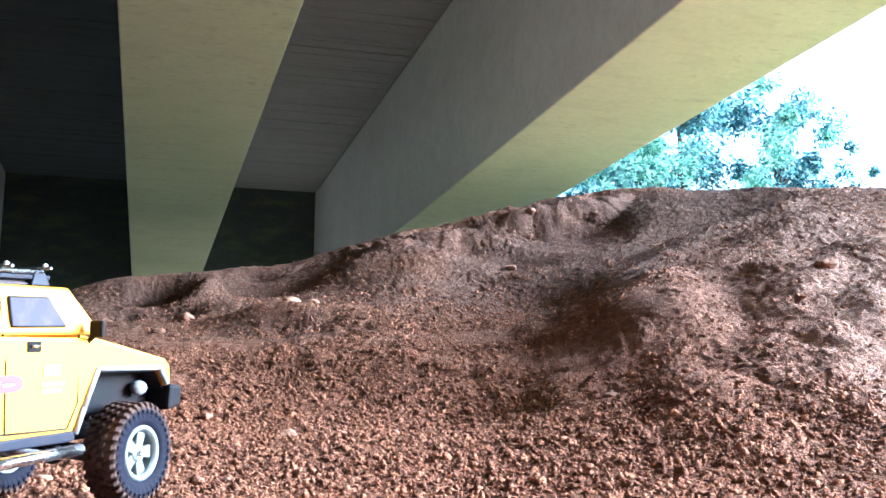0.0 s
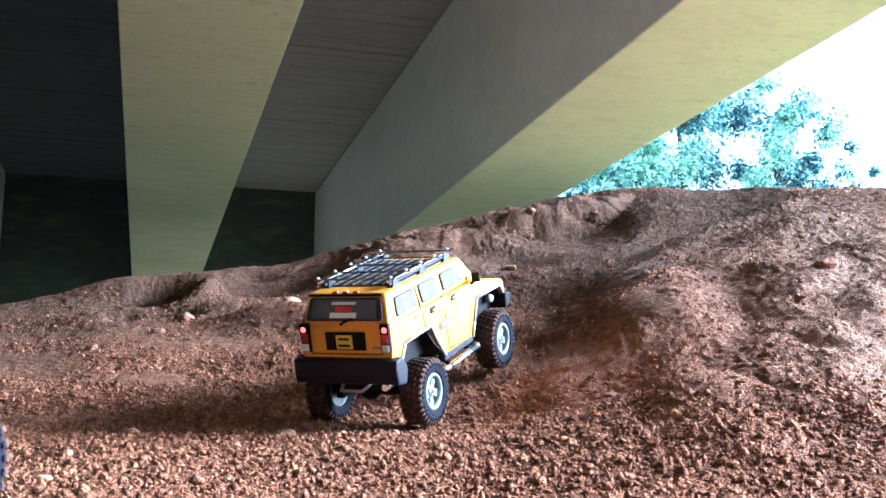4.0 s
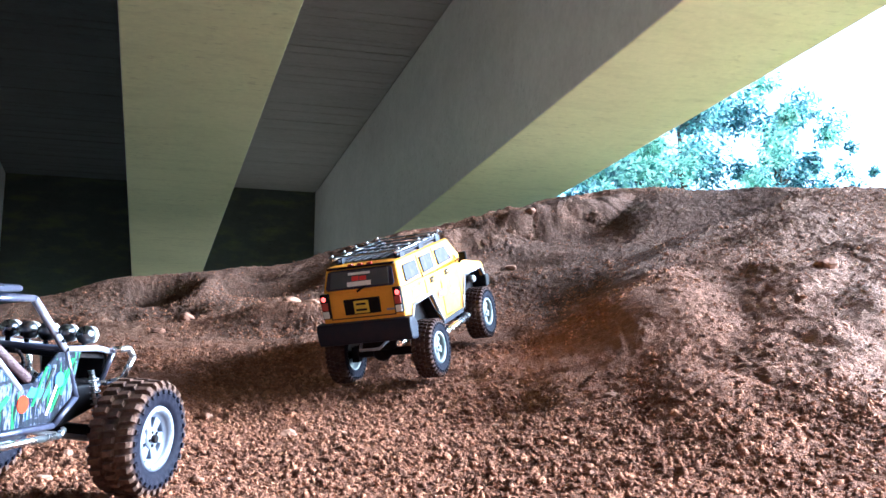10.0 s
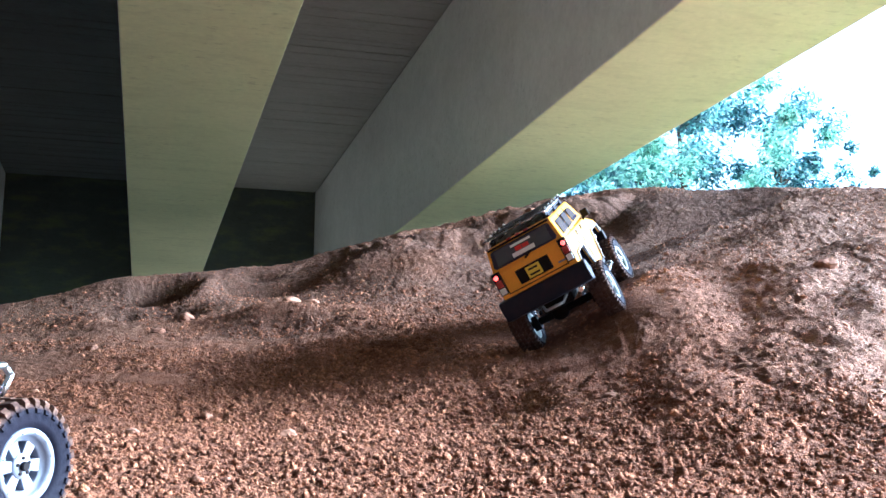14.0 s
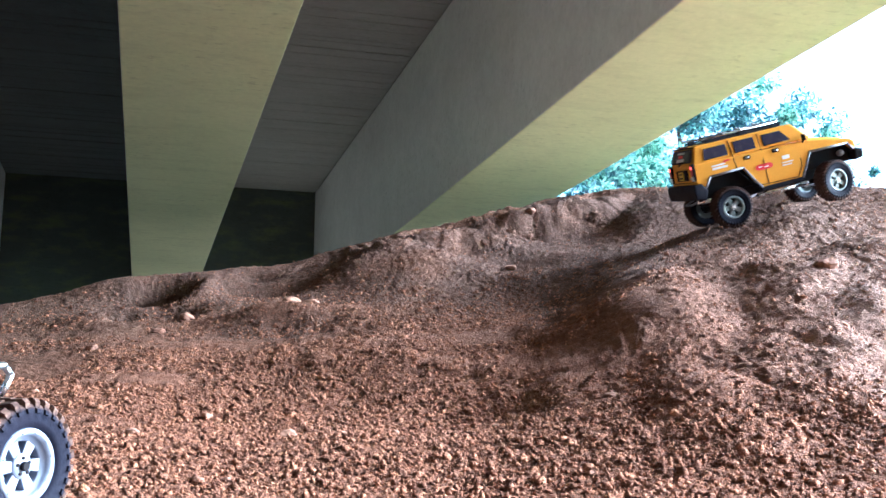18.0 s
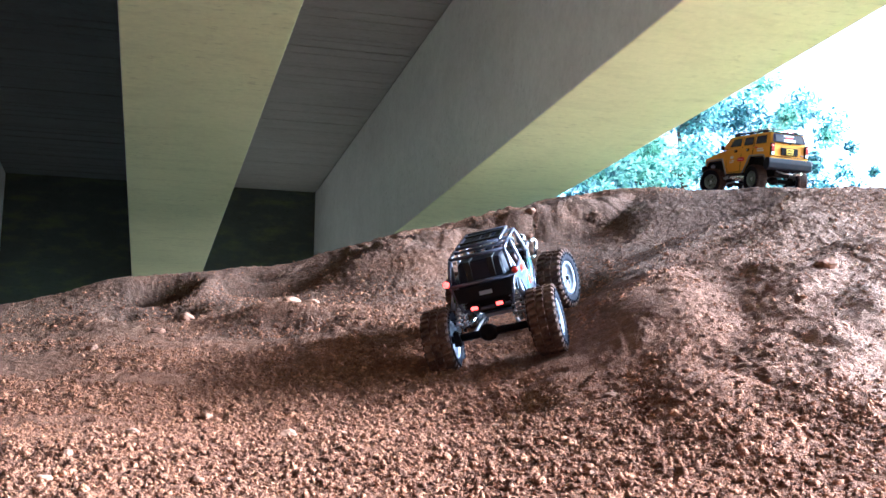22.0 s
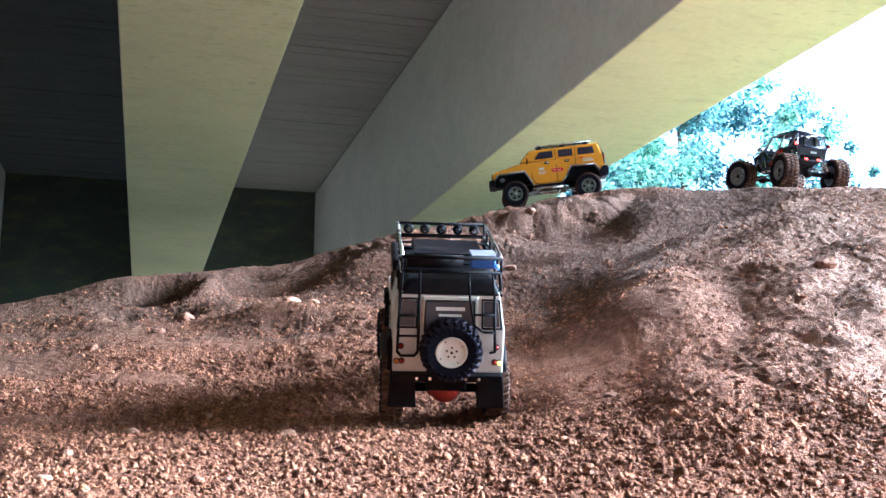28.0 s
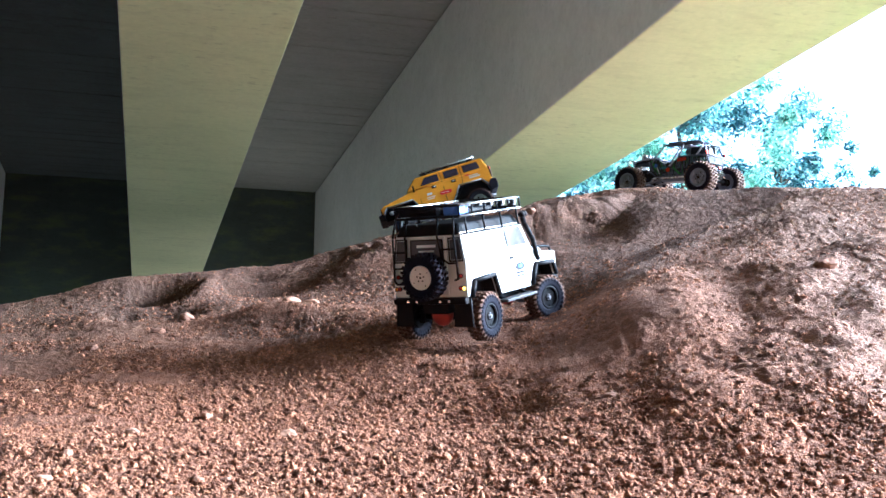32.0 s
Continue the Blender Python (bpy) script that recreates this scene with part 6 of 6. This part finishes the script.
    piece("cargo_case", car, MAT["black"], lambda bm: box_bm(bm, (-0.130, -0.060, 0.279), (-0.020, 0.060, 0.290), 0.003))
    piece("jack", car, MAT["black"], lambda bm: box_bm(bm, (-0.150, 0.086, 0.262), (-0.010, 0.096, 0.282), 0.003))
    # snorkel on the right front pillar
    sn = piece("snorkel", car, MAT["black"], lambda bm: bent(bm, [(0.120, -0.095, 0.150), (0.106, -0.097, 0.168), (0.097, -0.096, 0.200), (0.074, -0.088, 0.240), (0.071, -0.087, 0.256)], 0.0060, 8), "black snorkel on the front pillar")
    piece("snorkel_head", sn, MAT["black"], lambda bm: bent(bm, [(0.064, -0.087, 0.258), (0.071, -0.087, 0.262), (0.084, -0.087, 0.260)], 0.0072, 10))
    # inside the cab
    piece("steering_wheel", car, MAT["black"], lambda bm: lathe_ring(bm, (0.052, -0.040, 0.190), 0.014, 0.002))
    piece("brush_guard", car, MAT["black"], lambda bm: bent(bm, [(0.112, -0.080, 0.182), (0.200, -0.084, 0.172), (0.224, -0.080, 0.150), (0.224, 0.080, 0.150), (0.200, 0.084, 0.172), (0.112, 0.080, 0.182)], 0.0026, 6))
    piece("front_bumper", car, MAT["black"], lambda bm: box_bm(bm, (0.206, -0.088, 0.088), (0.232, 0.088, 0.108), 0.003))
    axle_set(car, -0.147, R, 0.080, MAT["black"], MAT["red_metal"], "red painted diff cover")
    axle_set(car, 0.147, R, 0.080, MAT["black"], MAT["red_metal"], "red painted diff cover")
    wh = make_wheel(car, [(sx * 0.147, sy * 0.091, R) for sx in (-1, 1) for sy in (-1, 1)], R, 0.038, 0.0275, MAT["tyre_van"], MAT["black"], MAT["grey_trim"], 26, 0.005, 3, 8, 0, 0.008, 0.72, "clay-covered rubber tyre", "black steel wheel")
    tagged(car, "white radio-controlled toy expedition truck with roof rack and spare wheel", "toy car")
    return car, wh


truck, truck_wheels = build_truck()
# ---- trees behind the mound, in the open ----
def leaf_material(name, dark, light):
    n = Nodes(name)
    g = n.t.nodes.new("ShaderNodeNewGeometry")
    col = n.ramp(g.outputs["Random Per Island"], [(0.0, dark), (0.6, tuple((a + b) / 2 for a, b in zip(dark, light))), (1.0, light)])
    mat = n.out(col, 0.45, 0.0, Specular_IOR_Level=0.4)
    tr = n.t.nodes.new("ShaderNodeBsdfTranslucent")
    n.link(col, tr.inputs["Color"])
    mx = n.t.nodes.new("ShaderNodeMixShader")
    mx.inputs[0].default_value = 0.45
    n.link(n.bsdf.outputs[0], mx.inputs[1])
    n.link(tr.outputs[0], mx.inputs[2])
    n.link(mx.outputs[0], n.t.nodes["Material Output"].inputs["Surface"])
    return mat


MAT["leaf"] = leaf_material("broad green leaves", (0.025, 0.085, 0.075), (0.36, 0.62, 0.46))
MAT["leaf_dark"] = leaf_material("blue-green leaves", (0.015, 0.05, 0.075), (0.24, 0.44, 0.40))
MAT["bark"] = paint("grey-brown bark", (0.06, 0.045, 0.032), 0.9, 0.0, 0.1, scale=12.0)


def make_tree(name, base, height, spread, leaves, leaf_size, seed, leaf_mat, label, category, low=0.25, stem=0.75):
    rs = np.random.RandomState(seed)
    root = new(name)
    root.matrix_world = pose(*base)
    limbs = []

    def wood(bm):
        top = Vector((rs.uniform(-0.1, 0.1), rs.uniform(-0.1, 0.1), height * stem))
        p = Vector((0, 0, -0.3))
        n = 6
        r0 = 0.018 * height + 0.02
        for i in range(n):
            q = top * ((i + 1) / n) + Vector((rs.normal(0, 0.04), rs.normal(0, 0.04), 0)) * (i < n - 1)
            tube(bm, p, q, r0 * (1 - i / n * 0.75), 8, r0 * (1 - (i + 1) / n * 0.75))
            p = q
            if i >= 1:
                for _ in range(3):
                    a = rs.uniform(0, 2 * math.pi)
                    ln = spread * rs.uniform(0.5, 1.0) * (1.1 - i / n * 0.5)
                    e = q + Vector((math.cos(a) * ln, math.sin(a) * ln, ln * rs.uniform(0.2, 0.8)))
                    m = q.lerp(e, 0.5) + Vector((0, 0, 0.08 * ln))
                    tube(bm, q, m, r0 * 0.40, 6, r0 * 0.26)
                    tube(bm, m, e, r0 * 0.26, 6, r0 * 0.10)
                    limbs.extend([m, e, q.lerp(e, 0.75)])
    piece("trunk", root, MAT["bark"], wood)
    # clumps of leaves round the limbs
    centres = [np.array(l[:]) for l in limbs]
    for _ in range(26):
        a, rr = rs.uniform(0, 2 * math.pi), spread * math.sqrt(rs.rand())
        centres.append(np.array([math.cos(a) * rr, math.sin(a) * rr, height * rs.uniform(low, 0.98)]))
    centres = np.array(centres)
    k = rs.randint(0, len(centres), leaves)
    size = rs.uniform(0.12, 0.30, len(centres)) * spread
    d = rs.normal(0, 1, (leaves, 3))
    d /= np.linalg.norm(d, axis=1)[:, None]
    pos = centres[k] + d * (size[k] * rs.rand(leaves) ** 0.45)[:, None]
    out = d * 0.6 + np.array([0, 0, 0.7]) + rs.normal(0, 0.5, (leaves, 3))
    out /= np.linalg.norm(out, axis=1)[:, None]
    t = np.cross(out, rs.normal(0, 1, (leaves, 3)))
    t /= np.linalg.norm(t, axis=1)[:, None]
    b = np.cross(out, t)
    ls = (leaf_size * rs.uniform(0.6, 1.3, leaves))[:, None]
    verts = np.stack([pos - t * ls, pos + b * ls * 0.42 - out * ls * 0.1, pos + t * ls, pos - b * ls * 0.42 - out * ls * 0.1], 1).reshape(-1, 3)
    faces = np.arange(leaves * 4).reshape(-1, 4)
    crown = new("crown", mesh_from("crown", verts.tolist(), faces.tolist(), leaf_mat, False))
    crown.parent = root
    tagged(root, label, category, group="trees beyond the mound")
    return root


def ground_z(x, y):
    return float(land(x, y))


for kind, tx, ty, th, ts, tn, lsz, seed, lm, low, lab in (
        ("tree", 3.1, 13.2, 4.8, 1.25, 16500, 0.042, 5, "leaf_dark", 0.2, "dense broad-leaved tree in bright daylight behind the mound"),
        ("tree", 4.25, 13.6, 4.7, 0.95, 13500, 0.042, 6, "leaf_dark", 0.2, "tall leafy tree in bright daylight behind the mound"),
        ("tree", 2.0, 15.0, 4.4, 1.2, 12000, 0.046, 10, "leaf", 0.2, "leafy tree half hidden by the bridge girder"),
        ("bush", 1.75, 11.6, 3.0, 0.9, 13000, 0.042, 7, "leaf_dark", 0.05, "leafy green bush beside the bridge edge"),
        ("bush", 2.9, 10.6, 2.9, 1.0, 15000, 0.040, 8, "leaf", 0.02, "leafy green bush behind the mound"),
        ("bush", 4.0, 12.4, 3.4, 0.8, 9000, 0.041, 9, "leaf", 0.1, "pale leafy bush among the trees"),
        ("bush", 4.95, 13.4, 3.7, 0.6, 6750, 0.041, 11, "leaf_dark", 0.1, "thin leafy bush at the end of the row")):
    make_tree(kind, (tx, ty, ground_z(tx, ty)), th, ts, tn, lsz, seed, MAT[lm], lab, kind, low, 0.75 if kind == "tree" else 0.45)
# ---- driving ----
def drive(car, wheels, radius, rows, steer):
    """Keys a car along its rows, rolls its wheels by the way it goes and turns the front pair by the steering, in degrees to the left."""
    walk(car, [(t, pose(x, y, z, roll, -pitch, yaw)) for t, x, y, z, yaw, pitch, roll in rows])
    base = [w.matrix_basis.copy() for w in wheels]
    turns, a = [(rows[0][0], 0.0)], 0.0
    for p, q in zip(rows, rows[1:]):
        d = Vector(q[1:4]) - Vector(p[1:4])
        yaw = radians((p[4] + q[4]) / 2)
        go = d.length * (1 if d.x * math.cos(yaw) + d.y * math.sin(yaw) >= 0 else -1)
        total = math.degrees(go / radius)
        n = max(1, math.ceil(abs(total) / 70))
        for i in range(1, n + 1):
            turns.append((p[0] + (q[0] - p[0]) * i / n, a + total * i / n))
        a += total
    times = sorted({round(t, 3) for t, _ in turns} | {t for t, _ in steer})
    rolled = np.interp(times, [t for t, _ in turns], [k for _, k in turns])
    held = np.interp(times, [t for t, _ in steer], [k for _, k in steer])
    for w, m in zip(wheels, base):
        side, front = (1 if m.translation.y < 0 else -1), m.translation.x > 0
        walk(w, [(t, m @ pose(0, 0, 0, 0, 0, k if front else 0) @ pose(0, 0, 0, 0, side * r, 0)) for t, r, k in zip(times, rolled.tolist(), held.tolist())])


def motions():
    drive(suv, suv_wheels, 0.057, [
        (0.0, -0.494, 1.116, 0.008, 70.1, 6.3, 2.4),
        (0.5, -0.451, 1.237, 0.023, 72.4, 7.6, 3.2),
        (1.0, -0.436, 1.440, 0.055, 74.8, 7.9, 4.6),
        (1.5, -0.387, 1.541, 0.070, 75.8, 8.7, 2.2),
        (2.0, -0.327, 1.680, 0.095, 75.1, 8.9, 2.7),
        (2.5, -0.257, 1.802, 0.121, 72.1, 10.1, 3.8),
        (3.0, -0.145, 1.901, 0.149, 64.3, 13.4, 5.9),
        (3.5, -0.079, 1.972, 0.174, 60.6, 18.4, 5.2),
        (5.5, 0.007, 2.056, 0.208, 77.2, 24.0, -0.7),
        (6.0, 0.018, 2.087, 0.219, 76.6, 22.4, -3.5),
        (6.5, 0.026, 2.122, 0.229, 74.0, 24.2, -2.9),
        (7.0, 0.005, 2.209, 0.258, 81.8, 23.8, -3.2)] + [
        (8.0, -0.048, 2.235, 0.257, 68.8, 20.6, -2.1),
        (9.0, -0.044, 2.249, 0.265, 70.1, 18.1, -3.3),
        (10.0, -0.046, 2.267, 0.271, 69.2, 19.5, -2.8),
        (11.0, -0.046, 2.257, 0.267, 69.6, 19.2, -2.6),
        (11.5, -0.096, 2.197, 0.246, 67.5, 20.5, 6.9),
        (12.0, -0.330, 1.576, 0.081, 70.1, 9.3, 5.3),
        (12.5, -0.256, 1.642, 0.087, 69.0, 8.9, 1.7),
        (13.0, 0.020, 1.932, 0.169, 50.6, 18.0, 8.3),
        (13.5, 0.332, 2.193, 0.336, 63.7, 29.8, -3.0),
        (14.0, 0.316, 2.352, 0.374, 76.6, 19.8, -25.8),
        (14.5, 0.291, 2.481, 0.402, 78.1, 13.2, -23.1),
        (16.5, 0.462, 2.834, 0.551, 37.2, 29.8, -8.4)] + [
        (17.0, 0.560, 2.885, 0.598, 29.4, 20.1, -2.6),
        (17.5, 0.692, 2.878, 0.645, 11.6, 14.4, 2.2),
        (18.0, 0.942, 2.992, 0.747, 6.5, 15.6, 12.6),
        (18.5, 1.188, 3.105, 0.830, 29.5, 14.8, 15.9),
        (19.0, 1.318, 3.289, 0.892, 54.0, 17.0, 7.9),
        (20.0, 1.304, 3.541, 0.950, 84.2, 10.9, -0.3),
        (21.0, 1.309, 3.782, 1.006, 93.6, 13.6, -2.6),
        (22.0, 1.269, 4.276, 1.106, 106.8, 11.6, 1.0),
        (22.5, 1.204, 4.386, 1.115, 115.0, 14.4, -1.4),
        (23.0, 1.192, 4.420, 1.119, 118.1, 12.9, -1.7),
        (23.5, 1.087, 4.533, 1.153, 126.6, 9.1, -2.0),
        (24.0, 0.863, 4.699, 1.203, 144.6, 2.4, 0.1)] + [
        (24.5, 0.710, 4.769, 1.204, 157.3, -2.5, -6.7),
        (25.0, 0.636, 4.700, 1.184, 164.0, -1.9, -9.3),
        (25.5, 0.565, 4.660, 1.170, 166.3, -4.2, -9.9),
        (27.5, 0.478, 4.575, 1.138, 178.3, -6.2, -7.2),
        (28.0, 0.479, 4.572, 1.136, 177.0, -5.9, -6.7),
        (28.5, 0.384, 4.466, 1.090, 178.0, -10.9, -7.1),
        (29.0, 0.336, 4.494, 1.082, 181.0, -15.0, -6.5),
        (29.5, 0.316, 4.497, 1.071, 179.6, -16.9, -7.6),
        (30.0, 0.266, 4.468, 1.057, 180.2, -16.8, -4.6),
        (30.5, 0.224, 4.375, 1.027, 179.3, -17.5, -2.4),
        (31.0, 0.176, 4.354, 1.024, 178.5, -16.6, -1.0),
        (31.5, 0.110, 4.430, 1.030, 179.0, -16.5, -1.0)] + [
        (32.0, 0.022, 4.440, 1.000, 180.0, -17.5, -2.0)],
        [(0.0, 0.0), (2.5, 0.0), (3.0, -14.0), (3.6, 0.0), (12.4, 0.0), (12.8, -16.0), (13.6, 0.0), (15.5, -20.0), (17.4, -20.0), (18.0, 12.0), (18.6, 22.0), (24.4, 22.0), (25.2, 0.0), (32.0, 0.0)])
    drive(buggy, buggy_wheels, 0.069, [
        (0.0, -1.050, 0.150, -0.063, 72.0, 5.0, 0.0),
        (2.5, -0.950, 0.300, -0.064, 72.0, 5.0, 0.0),
        (3.5, -0.700, 0.720, -0.029, 72.0, 5.0, 0.0),
        (5.5, -0.560, 0.960, -0.007, 69.7, 4.5, 1.7),
        (6.0, -0.562, 0.961, -0.005, 68.5, 4.8, 2.2),
        (6.5, -0.548, 1.180, 0.027, 75.9, 8.7, 10.1),
        (7.0, -0.508, 1.258, 0.029, 75.5, 6.5, 3.5),
        (7.6, -0.519, 1.159, 0.016, 75.2, 7.6, 6.1),
        (8.0, -0.519, 1.159, 0.016, 75.2, 7.6, 6.1),
        (11.6, -0.519, 1.159, 0.016, 75.2, 7.6, 6.1),
        (12.0, -0.522, 1.121, 0.014, 76.4, 9.2, 8.8),
        (12.5, -0.542, 0.875, -0.011, 63.2, 4.7, 2.6)] + [
        (13.1, -0.613, 0.993, -0.012, 68.1, 4.1, 2.3),
        (18.0, -0.613, 0.993, -0.012, 68.1, 4.1, 2.3),
        (18.5, -0.570, 1.161, 0.016, 65.6, 5.2, 8.7),
        (19.0, -0.289, 1.376, 0.039, 61.2, 7.3, 5.1),
        (19.5, -0.152, 1.581, 0.078, 63.0, 8.6, 4.4),
        (20.0, 0.029, 1.790, 0.133, 58.2, 16.0, 5.3),
        (20.5, 0.151, 1.967, 0.202, 62.5, 27.8, -0.4),
        (21.0, 0.178, 2.075, 0.241, 72.1, 30.0, -8.9),
        (21.5, 0.167, 2.198, 0.282, 83.3, 28.1, -11.9),
        (22.0, 0.152, 2.333, 0.321, 79.6, 21.8, -11.3),
        (22.5, 0.162, 2.444, 0.357, 74.4, 17.7, -8.6),
        (23.0, 0.262, 2.621, 0.431, 62.0, 19.2, -11.9)] + [
        (23.5, 0.400, 2.741, 0.511, 50.0, 27.5, -9.5),
        (24.0, 0.522, 2.849, 0.580, 33.7, 23.1, -3.3),
        (24.5, 0.609, 2.819, 0.610, 24.6, 18.2, -0.0),
        (25.0, 0.755, 2.857, 0.670, 19.4, 20.8, -2.8),
        (25.5, 0.987, 3.034, 0.776, 31.1, 16.3, 4.6),
        (27.5, 1.454, 4.080, 1.078, 88.5, 12.9, 0.1),
        (28.0, 1.397, 4.249, 1.111, 101.2, 10.4, 3.4),
        (28.5, 1.336, 4.402, 1.144, 112.4, 9.6, 3.9),
        (29.0, 1.150, 4.610, 1.178, 135.8, 7.0, -1.7),
        (29.5, 1.021, 4.567, 1.170, 136.6, 6.4, -4.7),
        (30.0, 1.030, 4.564, 1.166, 135.2, 7.0, -3.9),
        (32.0, 1.030, 4.564, 1.166, 135.2, 7.0, -3.9)],
        [(0.0, 0.0), (18.3, 0.0), (19.0, -6.0), (20.2, 0.0), (21.0, 16.0), (21.6, 0.0), (22.2, -22.0), (24.2, -22.0), (25.0, 8.0), (26.0, 22.0), (29.0, 22.0), (29.6, 0.0), (32.0, 0.0)])
    drive(truck, truck_wheels, 0.054, [
        (0.0, -1.150, -0.200, -0.061, 72.0, 5.0, 0.0),
        (23.6, -1.050, 0.000, -0.063, 72.0, 5.0, 0.0),
        (24.4, -0.850, 0.500, -0.047, 74.0, 5.0, 0.0),
        (25.0, -0.582, 1.061, 0.001, 71.5, 5.4, 7.6),
        (25.5, -0.550, 1.327, 0.039, 82.8, 6.0, 5.2),
        (27.5, -0.026, 2.013, 0.184, 60.7, 20.8, 12.1),
        (28.0, -0.011, 2.037, 0.199, 94.2, 23.7, 0.7),
        (28.5, -0.064, 2.068, 0.201, 100.1, 22.4, -4.6),
        (29.0, -0.084, 2.164, 0.228, 87.8, 24.8, 0.1),
        (29.5, -0.027, 2.167, 0.235, 72.4, 23.6, 6.7),
        (30.0, 0.045, 2.280, 0.285, 77.6, 24.2, 4.4),
        (30.5, -0.010, 2.310, 0.288, 90.4, 17.2, 0.4)] + [
        (31.0, -0.021, 2.350, 0.303, 86.0, 16.1, -0.5),
        (31.5, -0.004, 2.436, 0.331, 77.3, 17.0, 4.6),
        (32.0, 0.095, 2.489, 0.359, 57.1, 14.9, 3.8)],
        [(0.0, 0.0), (25.4, 0.0), (26.2, -12.0), (27.4, -12.0), (27.9, 10.0), (28.6, -26.0), (29.6, -26.0), (30.2, -10.0), (30.8, -28.0), (31.5, -28.0), (32.0, -18.0)])


motions()
